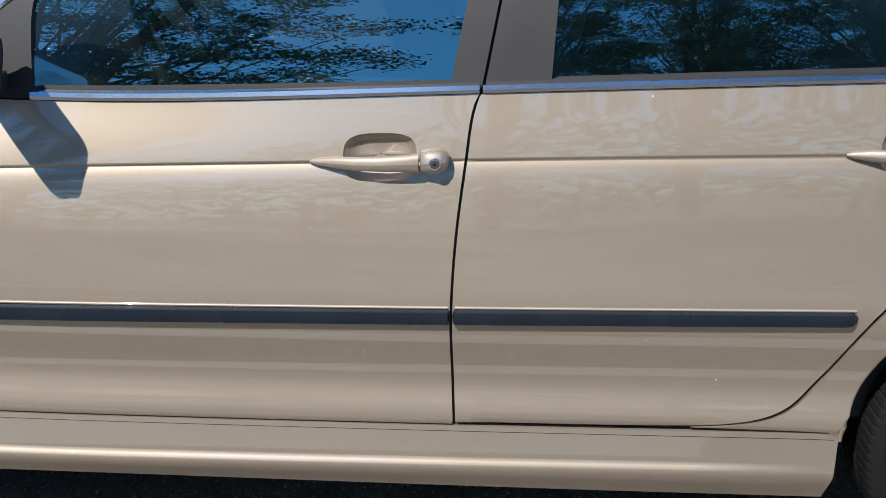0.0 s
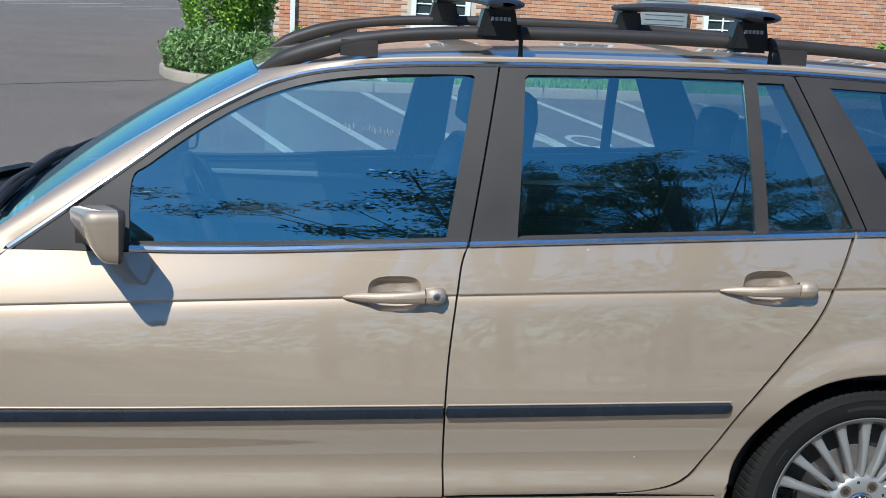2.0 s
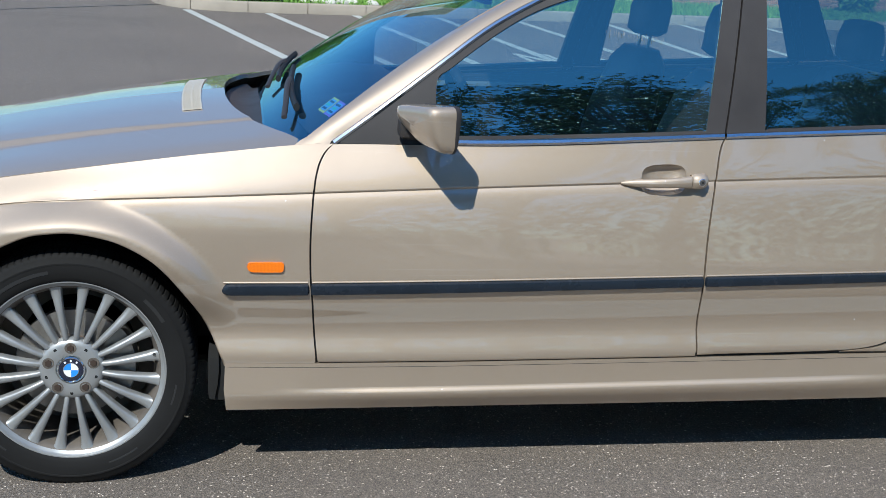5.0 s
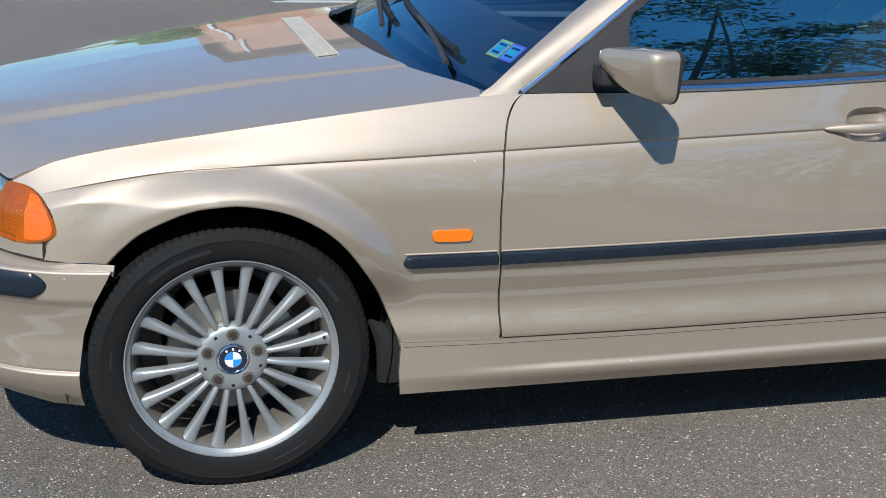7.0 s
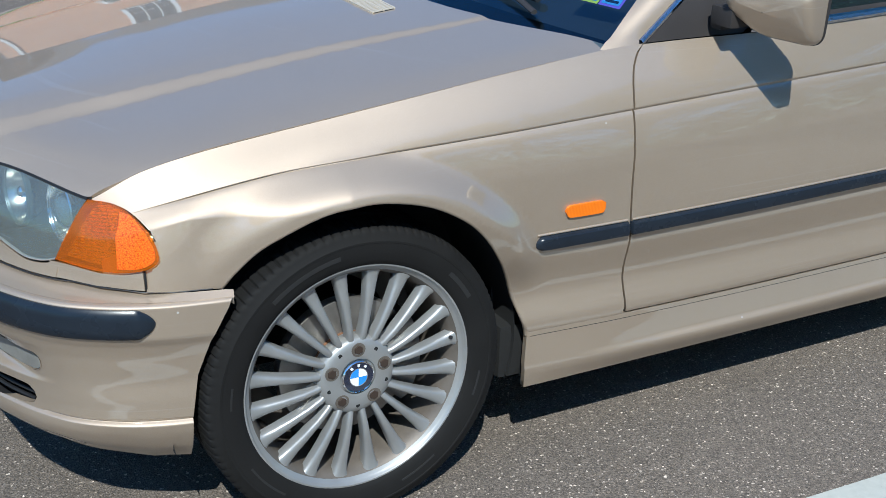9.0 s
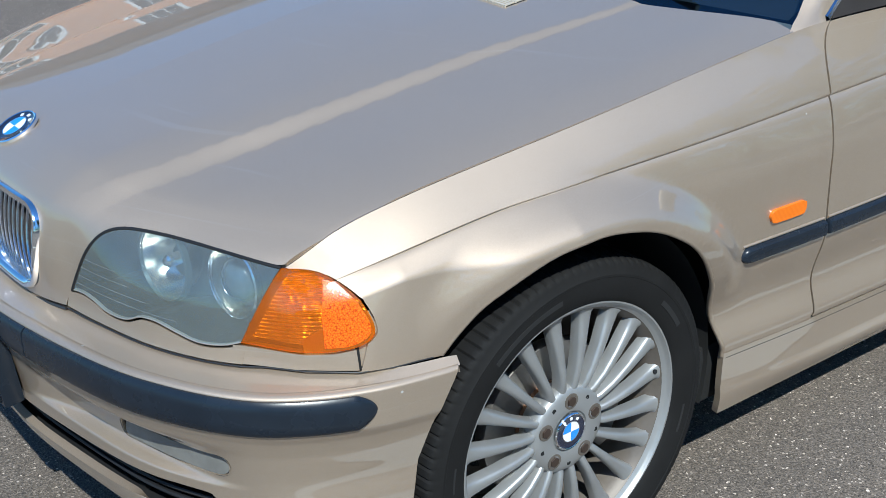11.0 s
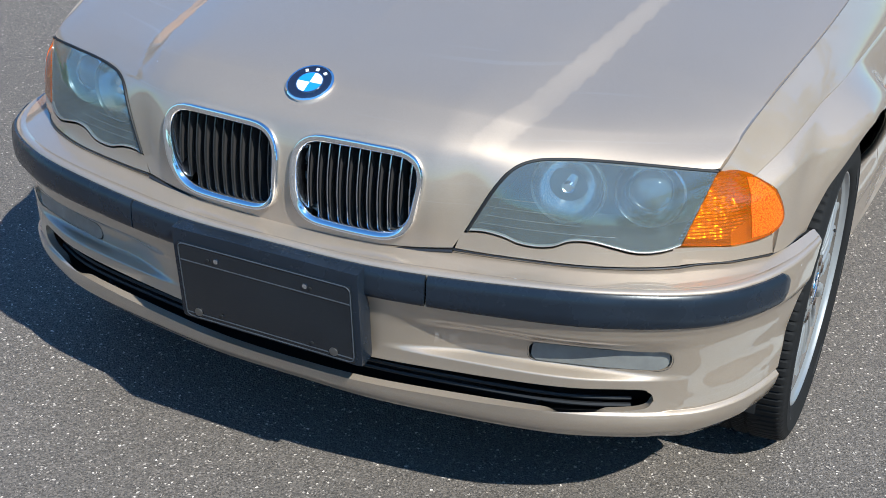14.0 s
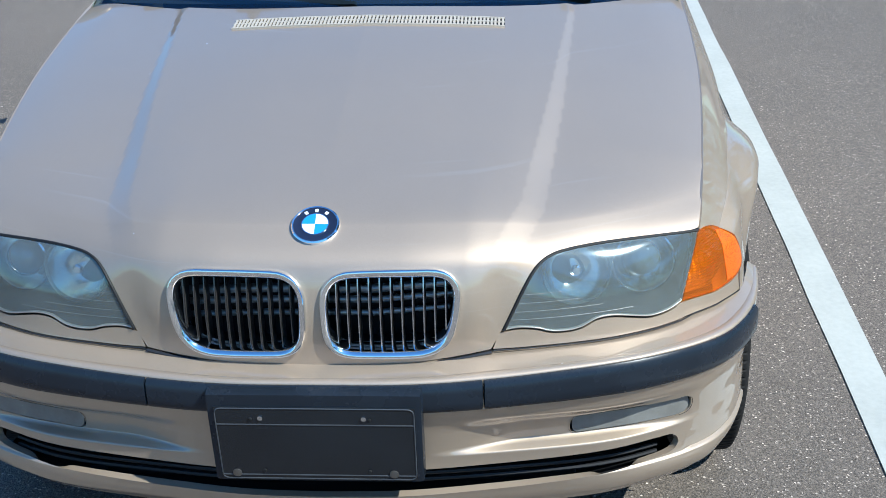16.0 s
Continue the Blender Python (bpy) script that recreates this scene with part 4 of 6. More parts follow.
for sg in (-1, 1):
    m2 = np.array([sg, 1])
    kidney = ring_bar("grille_frame", KID, nose_z, 0.0135, 0.009, CHROME, car, "chrome grille surround", surf=nose, flip=True, mirror=sg)
    c = KID.mean(0)
    rows = []
    for w, d in ((1.0, .005), (.97, .085), (.2, .09)):
        q = c + (KID - c) * w
        p = nose(q[:, 0] * sg, nose_z(q)[:, 1]) + np.array([d, 0, 0])
        rows.append(list(p) + [p[0]])
    loft("grille_box", rows, BLACK, kidney, "black grille interior", flip=sg > 0)
    for k in range(11):
        yy = .040 + .0188 * k
        inner = KID_IN
        hits = []
        for a, b in zip(inner, np.roll(inner, -1, 0)):
            if (a[0] - yy) * (b[0] - yy) <= 0 and abs(a[0] - b[0]) > 1e-9:
                hits.append(a[1] + (b[1] - a[1]) * (yy - a[0]) / (b[0] - a[0]))
        if len(hits) < 2:
            continue
        zz = np.linspace(min(hits) - .006, max(hits) + .006, 9)
        pts = nose(np.full(9, yy * sg), nose_z([(yy, z) for z in zz])[:, 1]) + np.array([.012, 0, 0])
        rows = []
        for dy, dx in ((-.0016, .030), (-.0014, .002), (0, -.002), (.0014, .002), (.0016, .030)):
            rows.append([p + np.array([dx, dy, 0]) for p in pts])
        slat = loft("grille_slat", rows, TRIM, kidney, "", flip=True, sharp=40)
        # right-hand slat edges take a darker metal: their dimmer reflection is put into colour
        loft("slat_edge", [[p + np.array([dx, dy, 0]) for p in pts] for dy, dx in ((-.0017, .0008), (-.0010, -.0030), (.0010, -.0030), (.0017, .0008))], CHROME_STRIP if sg < 0 else SHADED_SLAT, slat, "front edge of the slat, painted dimmer on the car's right", flip=True, sharp=40)
# emblem on the bonnet


def roundel(name, centre, normal, radius, parent):
    """A round badge: blue and white quarters in a dark ring with a bright rim."""
    q = Vector(normal).to_track_quat("-Y", "Z")
    hub = lathe(name, [(radius, .004), (radius, -.001), (radius * .95, -.003), (radius * .92, -.0022), (radius * .55, -.0024), (0.0003, -.0024)], NAVY, parent, "round badge with blue and white quarters", 40)
    hub.rotation_mode = "QUATERNION"
    hub.location, hub.rotation_quaternion = centre, q
    lathe("badge_rim", [(radius * 1.04, .004), (radius * 1.05, -.002), (radius, -.004), (radius * .95, -.0032)], CHROME, hub, "", 40)
    for k in range(4):
        n = 10
        verts = [(0, -.0034, 0)] + [(radius * .56 * math.cos(math.pi / 2 * (k + i / n)), -.0034, radius * .56 * math.sin(math.pi / 2 * (k + i / n))) for i in range(n + 1)]
        mesh_ob("badge_quarter", verts, [(0, i + 1, i + 2) for i in range(n)], BLUE if k % 2 else WHITE_PLASTIC, hub)
    lathe("badge_ring", [(radius * .60, -.002), (radius * .60, -.0036), (radius * .56, -.0036), (radius * .55, -.002)], CHROME, hub, "", 32)
    for k in (-1, 0, 1):
        a = math.pi / 2 + k * .62
        lb = bmesh.new()
        box(lb, -radius * .07, radius * .07, -.0036, -.0022, -radius * .075, radius * .075, 0, Euler((0, -(a - math.pi / 2), 0)).to_matrix().to_4x4() @ Matrix.Translation((0, 0, radius * .755)))
        part("badge_mark", lb, WHITE_PLASTIC, hub, "", False)
    return hub


vb = nose_v(0.0, -1.948, 0)
pb = nose(np.array([0.0]), np.array([vb]))[0]
nb = surface_normals(nose, np.array([0.0]), np.array([vb]), True)[0]
roundel("bonnet_badge", tuple(pb + nb * .003), tuple(nb), .0405, car)

# vent in the rear of the bonnet: cream ribs over a dark base
bmv, bmb = bmesh.new(), bmesh.new()
for k in range(74):
    y = -.315 + .63 * k / 73
    bow = -.010 * (1 - (y / .32) ** 2)
    a = nose(np.array([y, y]), np.array([nose_v(y, -1.098 + bow, 0), nose_v(y, -1.046 + bow, 0)]))
    m4 = Matrix.Translation(tuple(a.mean(0))) @ Euler((0, -math.atan2(a[1][2] - a[0][2], a[1][0] - a[0][0]), 0)).to_matrix().to_4x4()
    box(bmb, -.026, .026, -.0045, .0045, -.002, .0008, 0, m4)
    box(bmv, -.026, .026, -.0024, .0024, -.001, .0036, 0, m4)
    for u in (-.026, 0, .026):
        box(bmv, u - .002, u + .002, -.0045, .0045, -.001, .0040, 0, m4)
vent = part("bonnet_vent", bmb, BLACK, bonnet, "dark vent base in the bonnet")
part("vent_ribs", bmv, VENT, vent, "pale cream vent ribs")

# lamps
for sg in (-1, 1):
    m2 = np.array([sg, 1])
    outer = [(.678 - .030 * q, .703 - .113 * q) for q in np.linspace(.1, .9, 9)]
    lampglass = np.concatenate([nose_z(HEAD_TOP), nose_z(outer), nose_z(HEAD_LOW)[:-1]]) * m2
    lamp = panel("headlamp", nose, lampglass, LENS, car, "hazy clear headlamp with two round reflectors", step=.008, flip=True, fold=.004, lift=.001)
    c = lampglass.mean(0)
    rows = []
    for w, d in ((1.0, .001), (1.0, .012), (.985, .05), (.97, .118)):
        q = c + (lampglass - c) * w
        p = nose(q[:, 0], q[:, 1]) + np.array([d, 0, 0])
        rows.append(list(p) + [p[0]])
    loft("lamp_rim", rows, LAMP_DARK, lamp, "dark lamp edge", flip=sg < 0)
    panel("lamp_bowl", lambda y, v: nose(y, v) + np.array([.112, 0, 0]), c + (lampglass - c) * .985, LAMP_GREY, lamp, "grey lamp housing", step=.012, flip=True, fold=0)
    for yy, zz, r, proj in ((.455, .655, .061, False), (.578, .652, .057, True)):
        p = nose(np.array([yy * sg]), np.array([nose_v(yy, .648, 2)]))[0] + np.array([0, 0, zz - .648])
        aim = Vector((-1, sg * .16, .05))
        qn = aim.to_track_quat("-Y", "Z")
        flute = (lambda i, k: .0005 * (k % 2) if 0 < i < 4 else 0) if not proj else None
        bowl = lathe("lamp_reflector", [(r, -.012), (r * .97, -.013), (r * .93, .0), (r * .78, .024), (r * .5, .040), (r * .2, .046), (.0003, .047)], REFLECTOR, lamp, "round mirror reflector", 96, wob=flute)
        bowl.rotation_mode = "QUATERNION"
        bowl.location, bowl.rotation_quaternion = p + np.array([.072, 0, 0]), qn
        ring = lathe("reflector_rim", [(r * 1.05, -.004), (r * 1.04, -.013), (r * .99, -.015), (r * .95, -.009)], LAMP_GREY if not proj else CHROME_STRIP, lamp, "", 48)
        ring.rotation_mode = "QUATERNION"
        ring.location, ring.rotation_quaternion = p + np.array([.072, 0, 0]), qn
        if proj:
            ob = lathe("projector_lens", [(.036, .012), (.036, .0), (.031, -.010), (.020, -.018), (.010, -.021), (.0003, -.022)], PROJECTOR, lamp, "glass projector lens", 28)
        else:
            ob = lathe("bulb_shield", [(.011, .03), (.011, -.004), (.007, -.008), (.0003, -.009)], CHROME, lamp, "", 20)
        ob.rotation_mode = "QUATERNION"
        ob.location, ob.rotation_quaternion = p + np.array([.072, 0, 0]), qn
    top = nose_z(HEAD_TOP) * m2
    P = nose(top[:, 0], top[:, 1]) + surface_normals(nose, top[:, 0], top[:, 1], True) * .0008
    tube("lamp_gasket", [tuple(p) for p in P], .0028, BLACK, lamp, "black rubber seal along the top", 6)
    for zz, ya, yb in ((.652, .362, .43), (.637, .353, .46), (.622, .347, .50), (.608, .342, .555)):
        q = nose_z([(y, zz - .018 * (y - ya)) for y in np.linspace(ya, yb, 14)]) * m2
        P = nose(q[:, 0], q[:, 1]) + surface_normals(nose, q[:, 0], q[:, 1], True) * .0012
        tube("lens_line", [tuple(p) for p in P], .0004, LENS_LINE, lamp, "", 4)
    lip = smooth_line([(y, z) for y, z in HEAD_LOW], 4)
    rows = []
    for dz, h in ((.0016, -.004), (.0012, .0008), (0, .0014), (-.0014, .0008), (-.0024, -.006)):
        q = nose_z(lip + np.array([0, dz])) * m2
        rows.append(list(nose(q[:, 0], q[:, 1]) + surface_normals(nose, q[:, 0], q[:, 1], True) * h))
    loft("lamp_lip", rows, HIGHLIGHT_LIP, lamp, "pale wavy lip under the lens", flip=sg > 0)
    S = lambda x, v, sg=sg: side(x, v, sg)
    ind = to_side(np.concatenate([[(-1.8165, .7025)], IND[2:-2], np.array([(-1.8795 + .063 * q, .5895 + .113 * q) for q in np.linspace(0, .95, 20)])]))
    bk = to_side([(-1.695, .640), (-1.695, .553), (-1.75, .557), (-1.82, .561), (-1.82, .60), (-1.76, .64)])
    panel("lamp_backing", S, bk, PAINT, car, "", step=.02, flip=sg > 0, fold=0, lift=-.008)
    bk = to_side([(-1.7555, .592), (-1.7555, .5545), (-1.7605, .5545), (-1.7605, .590)])
    panel("seam_backing", S, bk, BLACK, car, "", step=.003, flip=sg > 0, fold=0, lift=-.004)
    zi = np.linspace(.57, .72, 31)
    xi = np.interp(zi, [.5895, .7025], [-1.880, -1.8165])
    yi = np.interp(zi, [.590, .703], [.648, .678])
    edge3 = np.array([nose(np.array([y]), np.array([nose_v(y, z, 2)]))[0] for y, z in zip(yi, zi)]) * np.array([1, sg, 1])
    away = edge3 - np.array([S(np.array([x]), side_v(x, z))[0] for x, z in zip(xi, zi)])

    def lens_side(x, v, S=S, zi=zi, xi=xi, away=away):
        P = S(x, v)
        w = np.clip(1 - (P[:, 0] - np.interp(P[:, 2], zi, xi)) / .055, 0, 1) ** 2
        return P + w[:, None] * np.stack([np.interp(P[:, 2], zi, away[:, k]) for k in range(3)], 1)

    indicator = panel("corner_indicator", lens_side, ind, AMBER, car, "amber corner indicator lens", step=.0035, flip=sg > 0, fold=.004, lift=.002)
    mid_i = ind.mean(0)
    panel("indicator_bowl", lens_side, mid_i + (ind - mid_i) * .96, AMBER_BOWL, indicator, "bright ribbed bowl behind the amber lens", step=.006, flip=sg > 0, fold=0, lift=-.016)
    reflex = to_side(smooth_line([(-1.778, .685), (-1.762, .678), (-1.746, .652), (-1.736, .622), (-1.742, .605), (-1.766, .593), (-1.795, .590)], 4))
    panel("side_reflector", lens_side, reflex, AMBER_REFLEX, indicator, "honeycomb side reflector", step=.004, flip=sg > 0, fold=.001, lift=.0028)
    # painted strip under the lamps
    hl2 = smooth_line([(y, z - .0055) for y, z in HEAD_LOW[::-1]], 4)
    shut = [(y, float(np.interp(y, [.3, .35, .66], [.557, .5555, .5555]))) for y in np.linspace(.652, .309, 24)]
    tl = nose_z(np.concatenate([hl2, np.array([(.654, .583)]), np.array(shut), np.array([(.318, .586)])])) * m2
    panel("lamp_filler", nose, tl, PAINT, car, "", lines=(np.linspace(.305, .66, 72) if sg > 0 else np.linspace(-.66, -.305, 72), np.linspace(0, 1.2, 120)), flip=True, fold=.02)
    q = nose_z([(y, z - .0025) for y, z in shut]) * m2
    P = nose(q[:, 0], q[:, 1]) + surface_normals(nose, q[:, 0], q[:, 1], True) * .0012
    Q = [S(np.array([x]), side_v(x, z))[0] for x, z in ((-1.86, .5530), (-1.82, .5530), (-1.76, .5515), (-1.71, .5500), (-1.645, .5490))]
    # a dark tube laid on the surface stands in for the gap's shade
    tube("lamp_gap_line", [tuple(p) for p in P[::-1]] + [tuple(p) for p in Q], .0011, LAMP_DARK, car, "dark line drawn for the shaded gap above the bumper", 6)
    low = to_side([(-1.888, .5845), (-1.82, .578), (-1.785, .5805), (-1.7590, .5865), (-1.7585, .5545), (-1.83, .5550), (-1.880, .5555)])
    panel("lamp_filler", lens_side, low, PAINT, car, "", step=.006, flip=sg > 0, fold=.02)

# front bumper
es = bumper_s(.835)
arch_end = [(es - .014, .595), (es - .016, .55), (es - .028, .52), (es - .06, .46), (es - .085, .39), (es - .098, .30), (es - .100, .198)]
top_edge = [(s, .600) for s in np.linspace(-es + .03, es - .03, 60)]
slot = [(-.664, .326), (-.655, .342), (-.61, .349), (-.30, .341), (0, .335), (.30, .341), (.61, .349), (.655, .342), (.664, .326), (.653, .311), (.61, .302), (.45, .288), (.30, .276), (0, .264), (-.30, .276), (-.45, .288), (-.61, .302), (-.653, .311)]
intake = np.array([(bumper_s(y), z) for y, z in smooth_line(slot + slot[:1], 5)[:-1]])
fog = [tuple(p) for p in rounded([(.455, .377), (.456, .415), (.57, .4195), (.682, .424), (.682, .384), (.57, .379)], [.016, .016, .02, .020, .020, .02], 6)]
fog_p = np.array([(bumper_s(y), z) for y, z in fog])
fog_n = np.array([(-bumper_s(y), z) for y, z in fog])[::-1]
ends = np.array(arch_end)
outline = np.concatenate([np.array(top_edge), ends, np.array([(s, .205 - .007 * min(1, max(0, (abs(s) - .6) / .2))) for s in np.linspace(es - .11, -es + .11, 60)]), (ends * np.array([-1, 1]))[::-1]])
bz = np.unique(np.round(np.concatenate([np.linspace(.195, .26, 10), np.linspace(.264, .2895, 10), np.linspace(.292, .304, 9), np.linspace(.308, .46, 42), np.linspace(.46, .53, 9), np.linspace(.53, .56, 10), np.linspace(.56, .60, 6)]), 4))
front_bumper = panel("front_bumper", bumper, outline, PAINT, car, "body-coloured front bumper with an air slot", [intake, fog_p, fog_n], lines=(np.linspace(-es, es, 260), bz), flip=True)
# air slot interior with bars
rows = []
ss = np.linspace(bumper_s(-.672), bumper_s(.672), 60)
for z, d in ((.250, .014), (.254, .09), (.362, .09), (.364, .014)):
    p = bumper(ss, np.full_like(ss, z))
    rows.append([(a[0] + d, a[1] * (1 - d * .3), a[2]) for a in p])
loft("air_slot", rows, BLACK, front_bumper, "black air slot interior", flip=True)
for z in (.298, .316):
    p = bumper(ss[2:-2], np.full_like(ss[2:-2], z)) * np.array([1, .985, 1]) + np.array([.024, 0, 0])
    tube("slot_bar", p, .004, BLACK, front_bumper, "", 6)
# long rubber strips and number plate holder
for a, b in ((.2925, .806), (-.806, -.2925), (-.2915, .2915)):
    s0, s1 = bumper_s(a), bumper_s(b)
    near = .035 * np.linspace(0, 1, 12) ** 1.8
    s = np.concatenate([s0 + near, np.linspace(s0 + .045, s1 - .045, 40), (s1 - near)[::-1]])
    band("bumper_strip", np.stack([s, np.full_like(s, .503)], 1), bumper, .027, .011, STRIP, front_bumper, "dark blue-black bumper strip", flip=True, ends=(.001, .03) if a > 0 else (.03, .001) if b < 0 else (.001, .001))
# fog lamps: flat lenses that face ahead at the foot of the scoops
def fog_face(s, z):
    P, Q = bumper(s, z), bumper(s, np.full_like(z, .395))
    return np.stack([Q[:, 0] + .0035 + .10 * (z - .395), Q[:, 1], P[:, 2]], 1)


for fp, sg in ((fog_p, 1), (fog_n, -1)):
    c = fp.mean(0)
    panel("fog_lamp", fog_face, c + (fp - c) * np.array([.97, .93]), FADED, front_bumper, "clouded fog lamp lens", step=.01, flip=True, fold=.02)
    rows = []
    for w, d in ((1.02, .0008), (.985, -.010), (.9, -.024)):
        q = c + (fp - c) * w
        p = bumper(q[:, 0], q[:, 1]) + surface_normals(bumper, q[:, 0], q[:, 1], True) * d
        rows.append(list(p) + [p[0]])
    loft("fog_surround", rows, BLACK, front_bumper, "", flip=sg < 0)
# plate holder
bmp = bmesh.new()
tilt = Matrix.Translation((-2.104, 0, .428)) @ Euler((0, radians(-6), 0)).to_matrix().to_4x4()
box(bmp, -.008, .030, -.190, .181, -.088, .100, .010, tilt)
holder = part("plate_holder", bmp, STRIP, front_bumper, "empty black number plate holder")
bmp = bmesh.new()
box(bmp, -.0115, -.004, -.178, .168, -.080, .076, .003, tilt)
part("plate_panel", bmp, PLATE, holder, "dark scuffed blank panel with screws")
rim = [tuple(p) for p in rounded([(-.176, -.078), (.166, -.078), (.166, .074), (-.176, .074)], [.012] * 4, 5)]
for line in (rim + rim[:1], [(-.176, .040), (.166, .040)], [(-.176, -.070), (.166, -.070)]):
    tube("panel_ridge", [tilt @ Vector((-.0115, y, z)) for y, z in line], .0013, RIDGE, holder, "", 5, caps=False)
for y, z, r in ((-.09, .054, .0046), (.088, .054, .0046), (-.137, -.066, .008), (.140, -.066, .008), (-.10, .052, .003), (.105, .052, .003), (-.095, -.06, .003), (.09, -.06, .003)):
    ob = lathe("plate_screw", [(r, .002), (r, -.001), (r * .6, -.0016), (.0003, -.0014)], (CHROME_STRIP if z > 0 else BOLT) if r > .004 else DARK, holder, "", 14)
    ob.matrix_local = tilt @ Matrix.Translation((-.0125, y, z)) @ Euler((0, 0, radians(-90))).to_matrix().to_4x4()

# roof, windscreen, scuttle
def sheet(name, surf, us, vs, mat, parent, label="", flip=False):
    uu, vv = np.meshgrid(us, vs, indexing="ij")
    V = surf(uu.ravel(), vv.ravel())
    N = surface_normals(surf, uu.ravel(), vv.ravel(), flip)
    n = len(vs)
    F = []
    for i in range(len(us) - 1):
        for j in range(n - 1):
            q = (i * n + j, (i + 1) * n + j, (i + 1) * n + j + 1, i * n + j + 1)
            F.append(q[::-1] if flip else q)
    return mesh_ob(name, V, F, mat, parent, label, N)


roof = sheet("roof", roof_surface, np.linspace(0, 1, 60), np.linspace(-1, 1, 41), PAINT, car, "beige metallic roof panel")
def screen_full(s, t):
    """The windscreen with its lower edge run down under the bonnet at the sides."""
    return screen(s, t - (1 - t) * (.05 + .10 * np.abs(s) ** 2))


wind = sheet("windscreen", screen_full, np.linspace(-1, 1, 41), np.linspace(0, 1.0, 24), SCREEN, car, "laminated windscreen with blue sky reflections", flip=False)
# scuttle tray and wipers
rows = []
for t in (0.0, .25, .5, .75, 1.0):
    r = []
    for s in np.linspace(-.66, .66, 41):
        y = s * .735
        a = abs(y)
        xe = np.interp(a, [0, .15, .28, .39, .49, .60, .69, .735], [-.985, -.980, -.965, -.940, -.905, -.855, -.805, -.785])
        p0 = nose(np.array([y]), np.array([nose_v(a, xe, 0)]))[0] - np.array([0, 0, .035])
        p1 = screen_full(np.array([s]), np.array([.01]))[0] - np.array([0, 0, .004])
        r.append(p0 * (1 - t) + p1 * t - np.array([0, 0, .012 * math.sin(math.pi * t)]))
    rows.append(r)
loft("scuttle_tray", rows, TRIM, car, "black plastic scuttle tray under the windscreen", flip=True)
for y0, y1, t1 in ((-.50, .12, .13), (.10, .66, .10)):
    ss = np.linspace(y0 / .735, y1 / .735, 16)
    tt = np.linspace(.055, t1, 16)
    blade = screen(ss, tt) + np.array([-.010, 0, .012])
    wiper = tube("wiper", [tuple(p) for p in blade], .009, BLACK, car, "black windscreen wiper", 8, 1.3)
    arm = [blade[0] + np.array([-.035, -.04, -.022]), blade[2] + np.array([-.022, 0, -.002]), blade[6] + np.array([-.012, 0, .012]), blade[9] + np.array([-.004, 0, .010])]
    tube("wiper_arm", [tuple(p) for p in smooth_line(arm, 5)], .008, TRIM, wiper, "", 8, .7)
# two registration stickers inside the windscreen, their print too small to read
for k, (c0, c1) in enumerate(((BLUE_STICK, PURPLE_STICK), (BLUE_STICK, YELLOW_STICK))):
    s0 = -.957 + .089 * k
    def stick(s, t):
        return screen(s, t) + np.array([.003, 0, -.005])
    P = [(s0, .104), (s0 + .086, .104), (s0 + .086, .176), (s0, .176)]
    st = panel("sticker", stick, P, c1, wind, "small square sticker with bluish print", step=.01, fold=0)
    q = [(s0 + .008, .112), (s0 + .078, .112), (s0 + .078, .168), (s0 + .008, .168)]
    panel("print_field", stick, q, c0, st, "", step=.01, fold=0, lift=-.0008)
    for j in range(3):
        a = .016 + .006 * (j % 2)
        q = [(s0 + a, .118 + .017 * j), (s0 + .072 - a / 3, .118 + .017 * j), (s0 + .072 - a / 3, .127 + .017 * j), (s0 + a, .127 + .017 * j)]
        panel("print_bar", stick, q, GREEN_STICK if j == 1 else NAVY, st, "", step=.01, fold=0, lift=-.0016)

# ---- wheels: built round the y axis, the outer face towards -y ----
wheel = empty("wheel", car)
tread = []
for y in np.linspace(-.094, .094, 25):
    groove = min(abs(abs(y) - .030), abs(abs(y) - .001)) < .005
    tread.append((.3165 - .0045 * (abs(y) / .094) ** 3 - (.007 if groove else 0), y))
profile = [(.222, -.080), (.236, -.0925), (.2405, -.0985), (.250, -.1025), (.268, -.1062), (.284, -.1062), (.285, -.1070), (.289, -.1070), (.290, -.1058), (.302, -.1025), (.3085, -.0990)] + tread + [(.3085, .099), (.290, .1058), (.262, .105), (.240, .098), (.222, .08)]


def tread_cut(i, k):
    y = profile[i][1]
    r = profile[i][0]
    if r < .304:
        return 0.0
    if abs(y) > .052:
        return -.0032 if k % 5 == 0 else 0.0
    return -.0025 if (k + int(y * 400)) % 6 == 0 else 0.0


tyre = lathe("tyre", profile, TYRE, wheel, "black road tyre with a worn tread", 520, wob=tread_cut)
rimp = [(.2385, -.086), (.2405, -.0945), (.2392, -.0968), (.2362, -.0968), (.2342, -.0940), (.2325, -.0905), (.2300, -.0885), (.2245, -.0845)]
lathe("rim", rimp, ALLOY, wheel, "silver alloy rim with scuffed edge", 96)
for a0, a1, r0, r1 in ((100, 132, .263, .273), (30, 46, .263, .273), (-150, -128, .264, .269), (-70, -52, .264, .269), (-20, -8, .264, .269), (170, 180, .264, .269)):
    rows = []
    for r, y in ((r0, -.1045), (r0 + .0005, -.1062), (r1 - .0005, -.1066), (r1, -.1050)):
        rows.append([(r * math.cos(radians(a)), y, r * math.sin(radians(a))) for a in np.linspace(a0, a1, 16)])
    loft("sidewall_mark", rows, SIDEWALL, tyre, "faint raised band of moulded lettering", sharp=30)
